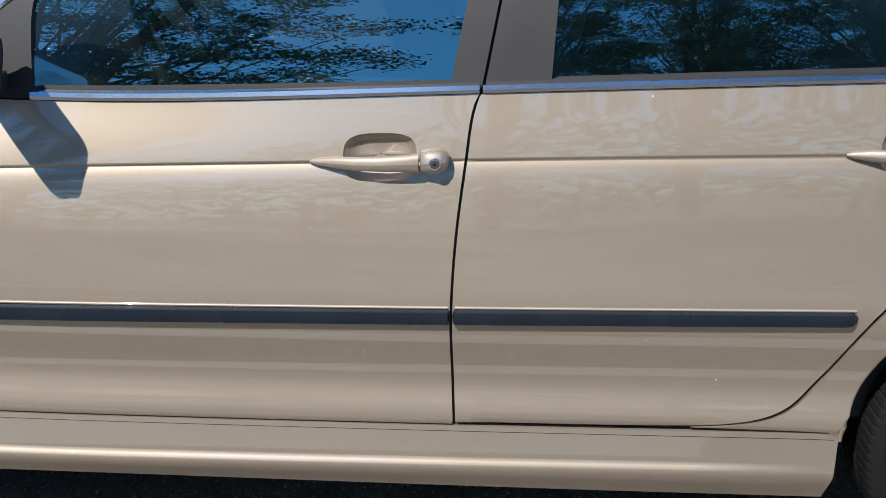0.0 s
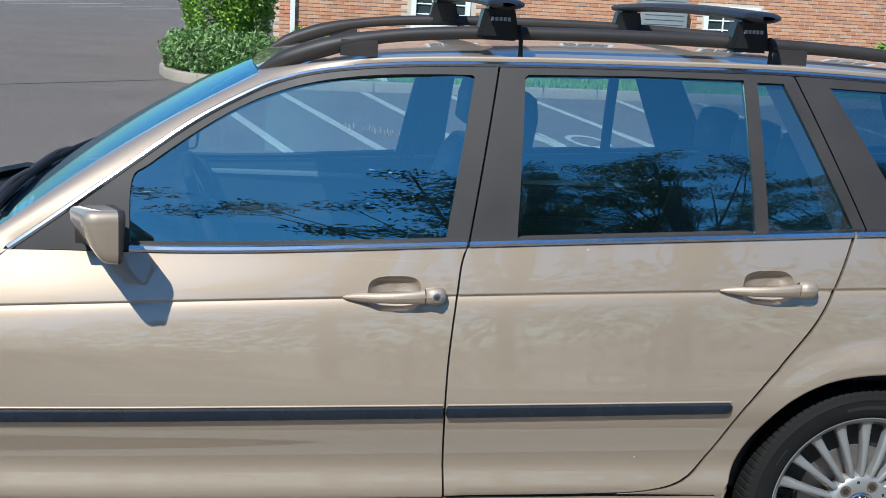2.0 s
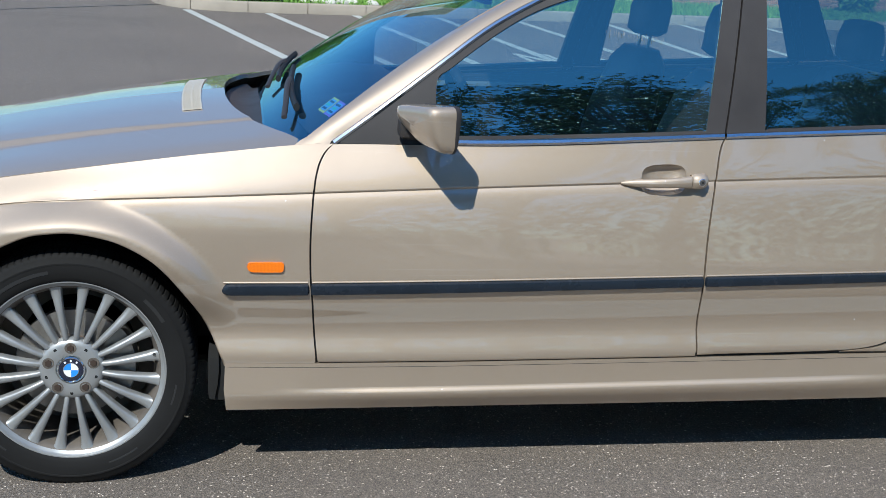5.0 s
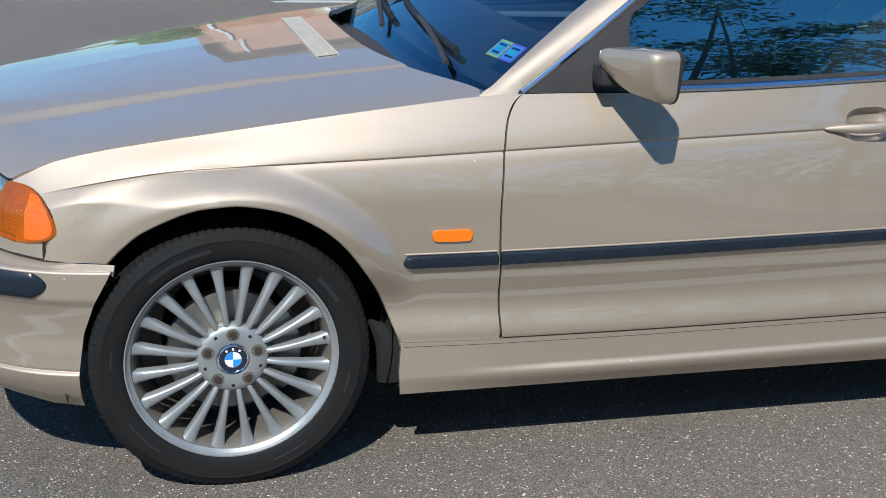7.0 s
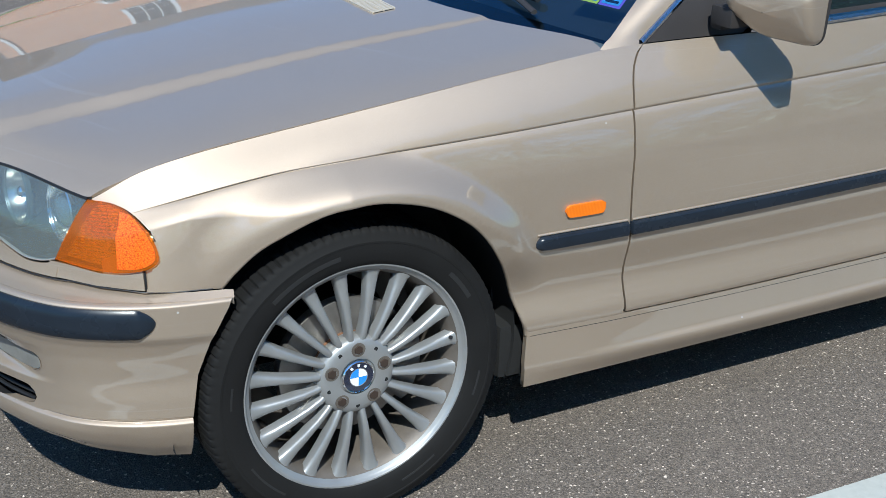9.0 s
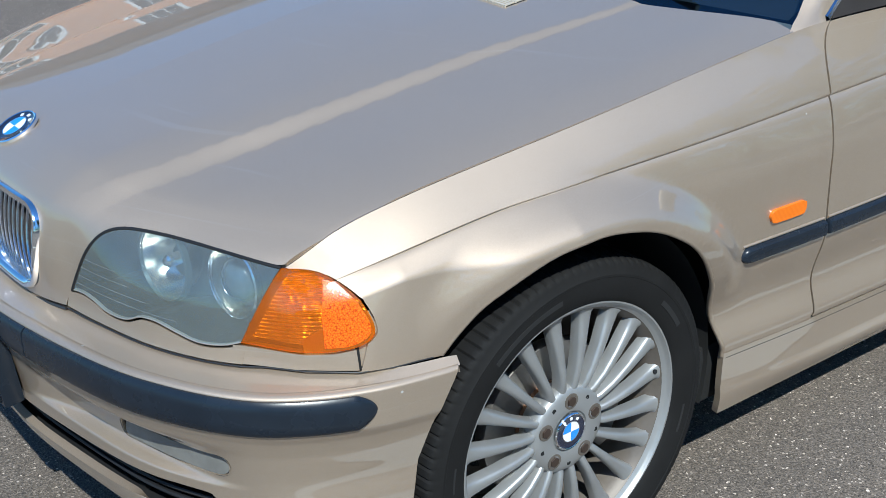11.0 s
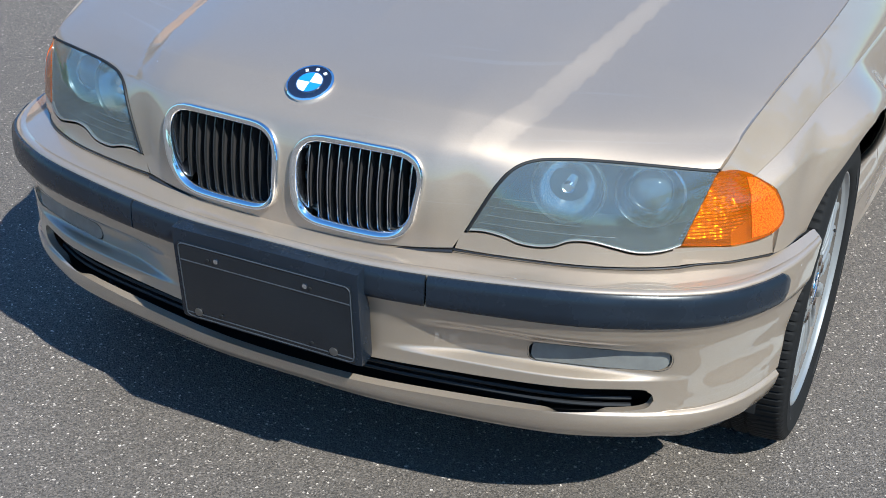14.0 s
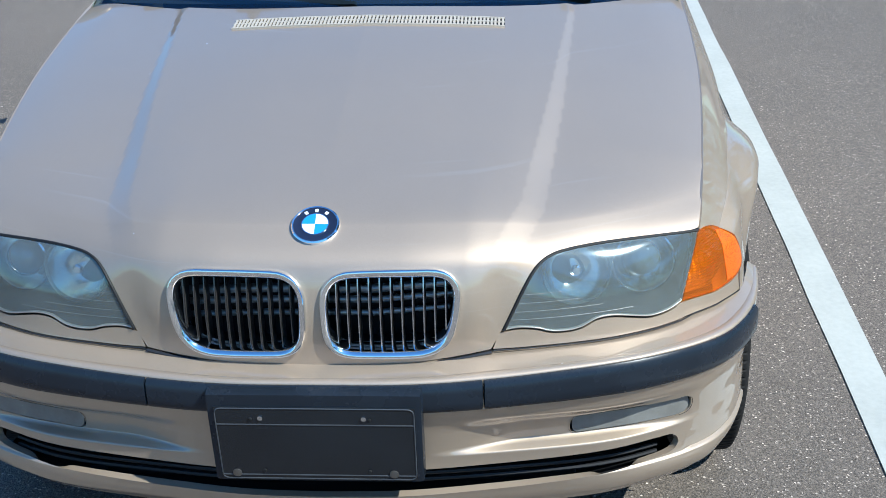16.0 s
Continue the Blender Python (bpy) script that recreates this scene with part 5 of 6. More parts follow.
lathe("rim_barrel", [(.2246, -.0843), (.2195, -.0785), (.2132, -.0655), (.2072, -.040), (.2040, .0), (.206, .085), (.15, .088)], ALLOY_DIRTY, wheel, "brown brake dust inside the rim", 64)
hubp = [(.060, -.02), (.079, -.045), (.083, -.066), (.081, -.077), (.076, -.0825), (.066, -.0855), (.045, -.0865), (.0385, -.0850), (.0370, -.080), (.0003, -.080)]
lathe("hub", hubp, ALLOY, wheel, "", 60)
sv, sf = [], []
stations = [(.070, .0082, -.079, .030), (.085, .0066, -.084, .026), (.115, .0072, -.0865, .024), (.155, .0090, -.0855, .024), (.190, .0113, -.0825, .024), (.214, .0145, -.0805, .022), (.2290, .0235, -.0840, .018)]
for r, w, y, d in stations:
    for a, b in ((-1.0, d), (-1.0, .006), (-.72, .0014), (-.3, 0), (.3, 0), (.72, .0014), (1.0, .006), (1.0, d)):
        sv.append((a * w, y + b, r))
n = 8
for i in range(len(stations) - 1):
    for j in range(n - 1):
        sf.append((i * n + j, i * n + j + 1, (i + 1) * n + j + 1, (i + 1) * n + j))
spoke_mesh = None
for k in range(20):
    if spoke_mesh is None:
        sp = mesh_ob("spoke", sv, sf, ALLOY, wheel)
        sp.data.set_sharp_from_angle(angle=radians(50))
        spoke_mesh = sp.data
    else:
        sp = new("spoke", spoke_mesh)
        sp.parent = wheel
    sp.rotation_euler = (0, 2 * math.pi * (k + .5) / 20, 0)
for k in range(5):
    a = 2 * math.pi * (k + .25) / 5
    cx, cz = .0585 * math.cos(a), .0585 * math.sin(a)
    ob = lathe("bolt_well", [(.0145, -.0850), (.0147, -.0869), (.0110, -.0868), (.0105, -.0862), (.0003, -.0862)], ALLOY_DIRTY, wheel, "", 20)
    ob.location = (cx, 0, cz)
    bb = bmesh.new()
    bmesh.ops.create_cone(bb, cap_ends=True, segments=6, radius1=.0096, radius2=.0088, depth=.004)
    bmesh.ops.transform(bb, matrix=Matrix.Translation((cx, -.0872, cz)) @ Euler((math.pi / 2, 0, 0)).to_matrix().to_4x4(), verts=bb.verts)
    part("wheel_bolt", bb, RUST_BOLT, wheel, "", False)
    a2 = a + math.pi / 5
    ob = lathe("hub_pin_hole", [(.0048, -.0855), (.0042, -.0862), (.0003, -.0862)], DARK, wheel, "", 12)
    ob.location = (.064 * math.cos(a2), .0005, .064 * math.sin(a2))
roundel("centre_cap", (0, -.0845, 0), (0, -1, 0), .033, wheel)
lathe("brake_disc", [(.07, -.030), (.143, -.030), (.145, -.026), (.145, -.008), (.07, -.008)], STEEL, wheel, "bare steel brake disc", 60)
lathe("brake_hat", [(.0003, -.046), (.066, -.046), (.074, -.040), (.075, -.01)], RUST, wheel, "rusty brake disc centre", 40)
rows = []
for k in range(15):
    a = radians(-40 + 80 * k / 14)
    e = .004 if k in (0, 14) else 0
    sec = [(.098 + e, -.046 + e), (.158 - e, -.046 + e), (.162 - e, -.03), (.162 - e, .006), (.098 + e, .006), (.098 + e, -.046 + e)]
    rows.append([(r * math.cos(a), y, r * math.sin(a)) for r, y in sec])
loft("brake_caliper", rows, STEEL, wheel, "grey brake caliper", sharp=40)
vb2 = bmesh.new()
bmesh.ops.create_cone(vb2, cap_ends=True, segments=10, radius1=.005, radius2=.004, depth=.030)
bmesh.ops.transform(vb2, matrix=Matrix.Translation((.207, -.070, .035)) @ Euler((radians(70), 0, 0)).to_matrix().to_4x4(), verts=vb2.verts)
part("valve", vb2, BLACK, wheel)
wheel.matrix_basis = pose(-1.3625, -.7215, .310, 0, 0, 0)
for x, sg, turn in ((1.3625, -1, 26), (-1.3625, 1, 40), (1.3625, 1, 10)):
    copy_thing(wheel, pose(x, sg * .7215, .310, 0, 0, 180 if sg > 0 else 0) @ pose(0, 0, 0, 0, turn, 0))

# wheel arch liners
for x, line in ((-1.3625, ARCH_F), (1.3625, ARCH_R)):
    for sg in (-1, 1):
        rows = []
        for y in (.785, .76, .70, .55):
            r = []
            for k in range(33):
                a = math.pi * (k / 32) * 1.16 - .08 * math.pi
                rad = .372
                yy = y
                r.append((x + rad * math.cos(a), sg * yy, .308 + rad * math.sin(a)))
            rows.append(r)
        rows.append([(x, sg * .55, .5)] * 33)
        loft("arch_liner", rows, LINER, car, "black plastic wheel arch liner", flip=sg < 0)
        # rolled lip of the arch
        s3 = to_side(line)
        lip = side(s3[:, 0], s3[:, 1], sg)
        tube("arch_lip", [tuple(p + np.array([0, -sg * .006, 0])) for p in lip], .006, PAINT, car, "", 8)
# mud flap pieces behind the front wheels
for sg in (-1, 1):
    fb = bmesh.new()
    box(fb, -.990, -.980, -.770, -.66, .215, .36, .004)
    if sg > 0:
        bmesh.ops.scale(fb, vec=(1, -1, 1), verts=fb.verts)
        bmesh.ops.reverse_faces(fb, faces=fb.faces)
    part("splash_guard", fb, DARK, car, "black splash guard")

# underside
ub = bmesh.new()
box(ub, -1.85, -1.0, -.55, .55, .235, .33, .02)
box(ub, -1.98, -1.80, -.46, .46, .262, .29, .01)
box(ub, -1.02, 1.02, -.775, .775, .205, .33, .02)
box(ub, 1.0, 2.2, -.52, .52, .24, .36, .02)
part("underbody", ub, DARK, car, "dark underbody")
ib = bmesh.new()
box(ib, -1.93, -1.84, -.29, .29, .35, .68, .01)
part("radiator_pack", ib, BLACK, car, "dark radiator behind the grilles")
for z, r in ((.648, .009), (.626, .007), (.600, .006)):
    tube("cooler_pipe", [(-1.945, -.25, z + .010), (-1.955, -.10, z), (-1.955, .10, z), (-1.945, .25, z - .010)], r, SILVER_TRIM, car, "grey pipe across the radiator", 8)

# ---- door mirrors ----
for sg in (-1, 1):
    shape = rounded([(.0, .970), (.0, 1.017), (.192, 1.037), (.190, .917), (.062, .922)], [.020, .016, .026, .030, .030], 9)
    mid = shape.mean(0)
    along, ahead = np.array([.289, .957]), np.array([-.957, .289])

    def ring_at(depth, grow, rise=0.0):
        """The housing's outline at a depth before the glass."""
        q = mid + (shape - mid) * np.array([grow, max(.01, 1 - (1 - grow) * 1.25)]) + np.array([0, rise])
        p = np.array([-.485, .800]) + q[:, :1] * along + ahead * (depth * (1.12 - 1.1 * q[:, :1]) * (.45 + .55 * np.clip((q[:, 1:] - .917) / .075, 0, 1)))
        ring = [(a, sg * b, z) for (a, b), z in zip(p, q[:, 1])]
        return ring + ring[:1]

    rows = [ring_at(d, g, r) for d, g, r in ((.0735, .02, .006), (.0730, .55, .005), (.0715, .80, .004), (.067, .905, .003), (.058, .955, .002), (.044, .985, .001), (.0, 1.0, 0))]
    house = loft("door_mirror", rows, PAINT, car, "body-coloured door mirror housing", flip=sg > 0, sharp=70)
    rim = [ring_at(d, g) for d, g in ((.0, .985), (-.001, 1.012), (-.012, 1.014), (-.016, .985), (-.014, .93), (-.006, .90))]
    loft("mirror_rim", rim, TRIM, house, "black plastic rim", flip=sg > 0, sharp=50)
    mesh_ob("mirror_glass", ring_at(-.008, .93)[:-1], [tuple(range(len(shape)))[::-sg]], CHROME, house, "mirror glass", smooth=False)
    bs = bmesh.new()
    box(bs, -.535, -.475, .765, .80, .922, .955, .010)
    box(bs, -.545, -.490, .775, .84, .934, .975, .010)
    if sg < 0:
        bmesh.ops.scale(bs, vec=(1, -1, 1), verts=bs.verts)
        bmesh.ops.reverse_faces(bs, faces=bs.faces)
    part("mirror_foot", bs, TRIM, house, "black mirror foot")

# ---- roof rails ----
for sg in (-1, 1):
    line = smooth_line([(-.165, .535, 1.322), (-.06, .553, 1.368), (.08, .562, 1.408), (.25, .566, 1.431), (.5, .568, 1.443), (.9, .568, 1.447), (1.3, .564, 1.437), (1.55, .556, 1.415), (1.8, .545, 1.382), (1.98, .54, 1.352)], 6)
    n = len(line)
    d = np.linspace(0, 1, n)
    thick = np.interp(d, [0, .06, .16, .26, .8, .93, 1], [.006, .021, .023, .016, .016, .021, .006])
    rail = tube("roof_rail", [(x, sg * y, z - .012) for x, y, z in line], list(thick), TRIM, car, "matt black roof rail", 12, 1.0, (0, 1, 0))
    for x0, x1, zb in ((.03, .12, 1.372), (1.11, 1.19, 1.385), (1.70, 1.86, 1.352)):
        fb = bmesh.new()
        zt = float(np.interp((x0 + x1) / 2, line[:, 0], line[:, 2])) - .010
        box(fb, x0, x1, sg * .566 - .014, sg * .566 + .014, zb - .015, zt, .005)
        part("rail_post", fb, TRIM, rail)

# ---- rear end of the car ----
rows = []
for z, x, hw in ((.60, 2.345, .70), (.70, 2.350, .71), (.85, 2.335, .70), (.98, 2.30, .68), (1.04, 2.275, .665)):
    rows.append([(x - .10 * abs(s) ** 3, s * hw, z) for s in np.linspace(-1, 1, 25)])
tail = loft("tailgate", rows, PAINT, car, "beige tailgate", flip=True)
rows = []
for t in np.linspace(0, 1, 10):
    rows.append([(2.275 - .205 * t - .08 * abs(s) ** 3, s * (.665 - .10 * t), 1.04 + .275 * t + .02 * math.sin(math.pi * t)) for s in np.linspace(-1, 1, 25)])
loft("rear_window", rows, GLASS_DARK, tail, "dark tailgate glass", flip=True)
rows = []
for z, x, hw in ((.26, 2.30, .70), (.30, 2.37, .76), (.45, 2.40, .785), (.58, 2.385, .775), (.605, 2.34, .74)):
    rows.append([(x - .30 * abs(s) ** 4, s * hw, z) for s in np.linspace(-1, 1, 31)])
rb = loft("rear_bumper", rows, PAINT, car, "body-coloured rear bumper", flip=True)
for sg in (-1, 1):
    S = lambda x, v, sg=sg: side(x, v, sg)
    q = to_side([(1.745, .33), (1.73, .42), (1.70, .50), (1.72, .555), (2.31, .595), (2.20, .30), (2.0, .27), (1.76, .27)])
    panel("bumper_side", S, q, PAINT, rb, "", step=.03, flip=sg > 0, fold=.01)
    lb = bmesh.new()
    box(lb, 2.16, 2.315, sg * .70 - .05, sg * .70 + .05, .72, .90, .03)
    part("tail_lamp", lb, TAIL, car, "red tail lamp")

# ---- cabin ----
cabin = bmesh.new()
box(cabin, -.95, 2.15, -.70, .70, .31, .345)
box(cabin, -1.0, -.74, -.70, .70, .33, .84)
part("cabin_floor", cabin, DASH, car, "black cabin floor and bulkhead")
for sg in (-1, 1):
    rows = []
    xs = np.linspace(-.70, 2.15, 24)
    for f, y in ((0.0, .05), (.45, .045), (.9, .05), (.985, .055), (1.0, .03)):
        top, wide = row(BELT_Z, xs) - .012, row(BELT_Y, xs)
        rows.append([(x, sg * (w - y), .34 + f * (t - .34)) for x, t, w in zip(xs, top, wide)])
    card = loft("door_card", rows, DASH, car, "black inner door lining", flip=sg < 0)
    for x0, x1 in ((-.55, .22), (.48, 1.15)):
        tb = bmesh.new()
        box(tb, x0, x1, sg * .737 - .012, sg * .737 + .012, .865, .882, .004)
        part("door_trim", tb, SILVER_TRIM, card, "silver trim bar")
        tb = bmesh.new()
        box(tb, x0 + .10, x0 + .62, sg * .71 - .035, sg * .71 + .035, .70, .75, .015)
        part("armrest", tb, DASH, card)
rows = []
for q, x, z in ((1.0, -.74, .895), (.9, -.68, .925), (.5, -.55, .945), (.2, -.42, .938), (.1, -.36, .90), (0.0, -.34, .80), (0.0, -.40, .62)):
    rows.append([(x - .05 * q * (1 - abs(s) ** 2), s * .70, z + (.035 * math.exp(-((s + .5) / .22) ** 2) if -.56 < x < -.35 else 0)) for s in np.linspace(-1, 1, 31)])
loft("dashboard", rows, DASH, car, "black dashboard with a hooded binnacle", flip=True)
# steering wheel
q = Matrix.Translation((-.27, -.36, .90)) @ Euler((0, radians(66), 0)).to_matrix().to_4x4()
ring = [q @ Vector((.185 * math.cos(a), .185 * math.sin(a), 0)) for a in np.linspace(0, 2 * math.pi, 41)]
sw = tube("steering_wheel", ring, .0145, BLACK, car, "black steering wheel", 10, 1.0, q.to_3x3() @ Vector((0, 0, 1)), False)
hb = bmesh.new()
bmesh.ops.create_uvsphere(hb, u_segments=16, v_segments=8, radius=.07, matrix=q @ Matrix.Diagonal((1, 1, .45, 1)))
for a in (0, 120, 240):
    box(hb, .05, .185, -.018, .018, -.012, .004, .003, q @ Euler((0, 0, radians(a + 90))).to_matrix().to_4x4())
part("wheel_hub", hb, BLACK, sw)


def cushion(name, sections, mat, parent, label=""):
    """A padded form over rounded-box sections (centre, half widths), stacked."""
    rows = []
    for (cx, cy, cz), hx, hy in sections:
        r = []
        for k in range(25):
            a = 2 * math.pi * k / 24
            ca, sa = math.cos(a), math.sin(a)
            qn = (abs(ca) ** 3.5 + abs(sa) ** 3.5) ** (-1 / 3.5)
            r.append((cx + hx * qn * ca, cy + hy * qn * sa, cz))
        rows.append(r)
    c0, c1 = sections[0][0], sections[-1][0]
    rows = [[c0] * 25] + rows + [[c1] * 25]
    return loft(name, rows, mat, parent, label)


for sg in (-1, 1):
    y = sg * .37
    seat = cushion("front_seat", [((.12, y, .42), .22, .20), ((.11, y, .50), .26, .245), ((.10, y, .56), .25, .24), ((.10, y, .575), .20, .19)], CLOTH, car, "dark leather front seat")
    cushion("seat_back", [((.34, y, .54), .06, .20), ((.37, y, .62), .085, .245), ((.42, y, .85), .075, .235), ((.465, y, 1.02), .06, .20), ((.475, y, 1.07), .035, .14)], CLOTH, seat)
    cushion("headrest", [((.490, y, 1.115), .030, .09), ((.490, y, 1.13), .048, .125), ((.500, y, 1.21), .050, .128), ((.505, y, 1.26), .040, .11), ((.507, y, 1.275), .02, .07)], CLOTH, seat)
    for dy in (-.05, .05):
        tube("headrest_post", [(.478, y + dy, 1.05), (.492, y + dy, 1.13)], .006, STEEL, seat, "", 8)
bench = cushion("rear_seat", [((.98, 0, .42), .24, .60), ((.97, 0, .52), .27, .64), ((.96, 0, .58), .25, .62), ((.96, 0, .59), .2, .5)], CLOTH, car, "dark leather rear bench")
cushion("seat_back", [((1.18, 0, .55), .07, .60), ((1.22, 0, .65), .085, .64), ((1.29, 0, .92), .07, .63), ((1.31, 0, 1.0), .05, .60), ((1.315, 0, 1.02), .02, .5)], CLOTH, bench)
for y in (-.36, 0, .36):
    cushion("headrest", [((1.30, y, 1.045), .03, .09), ((1.30, y, 1.06), .045, .125), ((1.305, y, 1.13), .047, .13), ((1.31, y, 1.185), .038, .11), ((1.31, y, 1.195), .02, .07)], CLOTH, bench)
# headliner just under the roof, pillars' inner faces
sheet("headliner", lambda u, w: roof_surface(u, w * .97) - np.array([0, 0, .035]), np.linspace(.03, .99, 24), np.linspace(-1, 1, 21), HEADLINER, car, "dark headliner", flip=True)
mb = bmesh.new()
box(mb, -.205, -.175, -.11, .11, 1.225, 1.285, .012)
part("inner_mirror", mb, BLACK, car, "black inner mirror")

# ---- roof bars clamped on the rails ----
for x in (.405, 1.03):
    bar = empty("roof_bar")
    tagged(bar, "black aerofoil roof rack bar clamped on the roof rails", "roof rack", "roof bars")
    rows = []
    for y in np.concatenate([[-.70, -.698, -.69, -.67], np.linspace(-.64, .64, 20), [.67, .69, .698, .70]]):
        e = min(1.0, max(.1, (.702 - abs(y)) / .035) ** .5)
        lift = .012 * (1 - (y / .7) ** 2)
        rows.append([(x + .044 * e * math.cos(a) + .006 * math.cos(2 * a), y, 1.497 + lift + .0135 * e * math.sin(a) * (1 + .25 * math.cos(a))) for a in np.linspace(0, 2 * math.pi, 21)])
    loft("crossbar", rows, BAR, bar, "", flip=True, sharp=70)
    for sg in (-1, 1):
        fo = bmesh.new()
        got = bmesh.ops.create_cube(fo, size=1.0)["verts"]
        for v in got:
            top = v.co.z > 0
            v.co = Vector((x + v.co.x * (.070 if top else .105), sg * .578 + v.co.y * (.075 if top else .060), 1.495 if top else 1.412))
        bmesh.ops.bevel(fo, geom=list(fo.edges), offset=.010, segments=2, affect="EDGES")
        foot = part("bar_foot", fo, BAR, bar, "black clamp foot")
        pb2 = bmesh.new()
        for k in range(5):
            box(pb2, x - .022 + .010 * k, x - .015 + .010 * k, sg * .618 - .0015, sg * .618 + .0015, 1.458, 1.467, 0)
        part("foot_mark", pb2, MARK, foot, "small pale printed mark", False)
        tube("clamp_strap", [(x + .05, sg * .60, 1.45), (x + .055, sg * .604, 1.42), (x + .058, sg * .595, 1.375)], .006, BLACK, bar, "", 6)

# ---- the car park ----
ASPHALT = material("asphalt_worn_speckled", (0.12, 0.117, 0.113), 0.85)
_c = coords(ASPHALT)
_v1 = node(ASPHALT, "TexVoronoi", Scale=235.0)
_v2 = node(ASPHALT, "TexVoronoi", Scale=330.0)
for _v in (_v1, _v2):
    link(ASPHALT, _c, _v.inputs["Vector"])
_stone = ramp(ASPHALT, _v1.outputs["Color"], [(0.0, (0, 0, 0)), (0.855, (0.02, 0.02, 0.02)), (0.885, (0.36, 0.345, 0.325)), (1.0, (0.88, 0.86, 0.82))])
_fine = ramp(ASPHALT, _v2.outputs["Color"], [(0.0, (0.036, 0.034, 0.032)), (0.5, (0.122, 0.115, 0.107)), (0.85, (0.186, 0.175, 0.164)), (1.0, (0.40, 0.38, 0.355))])
_mix = mixed(ASPHALT, 1.0, _fine, _stone, "LIGHTEN")
_blot = ramp(ASPHALT, noise_tex(ASPHALT, 0.35, 5), [(0.3, (0.85, 0.745, 0.655)), (0.7, (1.15, 1.00, 0.875))])
base(ASPHALT, mixed(ASPHALT, 1.0, _mix, _blot, "MULTIPLY"))
bump(ASPHALT, _v1.outputs["Distance"], 0.55, 0.004)
LINE = material("white_road_paint", (0.52, 0.52, 0.50), 0.7)
_lw = ramp(LINE, noise_tex(LINE, 55, 6), [(0.20, (0.20, 0.20, 0.19)), (0.30, (0.415, 0.42, 0.385)), (0.8, (0.485, 0.49, 0.45))])
base(LINE, mixed(LINE, 1.0, _lw, ramp(LINE, noise_tex(LINE, 2.5, 4), [(0.2, (0.8, 0.8, 0.8)), (0.8, (1, 1, 1))]), "MULTIPLY"))
bump(LINE, noise_tex(LINE, 140, 3), 0.2, 0.002)
TAR = worn("tar_seam", (0.022, 0.022, 0.022), 0.6, vary=0.3)
CONCRETE = worn("kerb_concrete", (0.30, 0.255, 0.20), 0.9, vary=0.25, scale=3, grain=50, relief=0.4)
TURF = worn("turf", (0.10, 0.17, 0.035), 0.95, vary=0.5, scale=3, grain=40, relief=0.6)
GRASS = worn("grass_blades", (0.16, 0.30, 0.05), 0.7, vary=0.3, scale=2, relief=0)
STONE = worn("pale_stones", (0.5, 0.47, 0.42), 0.9, vary=0.3, scale=10)


def leaf_material(name, dark, light):
    m = material(name, light, 0.5)
    r = m.node_tree.nodes.new("ShaderNodeNewGeometry")
    base(m, ramp(m, r.outputs["Random Per Island"], [(0.0, dark), (0.6, light), (1.0, tuple(c * 1.5 for c in light))]))
    return m


LEAF_YEW = leaf_material("bush_leaf", (0.05, 0.11, 0.010), (0.16, 0.30, 0.022))
LEAF_SHRUB = leaf_material("shrub_leaf", (0.055, 0.11, 0.03), (0.16, 0.27, 0.08))
LEAF_TREE = leaf_material("tree_leaf", (0.018, 0.035, 0.010), (0.05, 0.09, 0.022))
BARK = worn("bark", (0.085, 0.065, 0.05), 0.9, vary=0.4, scale=8, grain=30, relief=0.6)

gm = bmesh.new()
bmesh.ops.create_grid(gm, x_segments=2, y_segments=2, size=900)
tagged(part("ground", gm, ASPHALT, None, "", False), "grey speckled asphalt of a car park", "ground", kind="structure")


def painted(name, a, b, width, label="white painted bay line on the asphalt", mat=None, z=0.004, pieces=1):
    a, b = Vector((*a, 0)), Vector((*b, 0))
    t = (b - a).normalized()
    s = Vector((-t.y, t.x, 0)) * width / 2
    bm = bmesh.new()
    n = max(2, int((b - a).length / .35))
    rng = random.Random(int(abs(a.x * 100) + abs(b.y * 10)))
    lo = [bm.verts.new(a + (b - a) * i / n + s * (1 + rng.uniform(-.05, .05)) + Vector((0, 0, z))) for i in range(n + 1)]
    hi = [bm.verts.new(a + (b - a) * i / n - s * (1 + rng.uniform(-.05, .05)) + Vector((0, 0, z))) for i in range(n + 1)]
    for i in range(n):
        bm.faces.new((lo[i], hi[i], hi[i + 1], lo[i + 1]))
    ext = bmesh.ops.extrude_face_region(bm, geom=list(bm.faces))["geom"]
    for v in ext:
        if isinstance(v, bmesh.types.BMVert):
            v.co.z -= .0035
    bmesh.ops.recalc_face_normals(bm, faces=list(bm.faces))
    return tagged(part(name, bm, mat or LINE, None, "", False), label, "road marking", kind="structure")


painted("line_1", (-3.2, -1.185), (6.5, -1.395), .107)
HATCH = [((-1.62, 15.0), (-.09, 7.62)), ((-.42, 14.9), (.86, 7.72)), ((.90, 15.1), (1.80, 7.80)), ((2.22, 15.3), (2.76, 7.9)), ((3.45, 15.5), (3.88, 8.0)), ((4.98, 15.6), (4.80, 9.2)), ((6.4, 15.8), (6.1, 9.2)), ((7.9, 16.0), (7.4, 9.2))]
for i, (a, b) in enumerate(HATCH):
    painted("line_%d" % (i + 2), a, b, .115)
painted("line_20", (-.15, 7.60), (2.0, 7.76), .115)
for i in range(9):
    painted("line_%d" % (30 + i), (-30 + i * 2.7, 58), (-26.5 + i * 2.7, 70), .22)
painted("seam_line", (-14.0, 3.5), (-2.02, 15.9), .05, "dark tar seam across the asphalt", TAR, .0035)
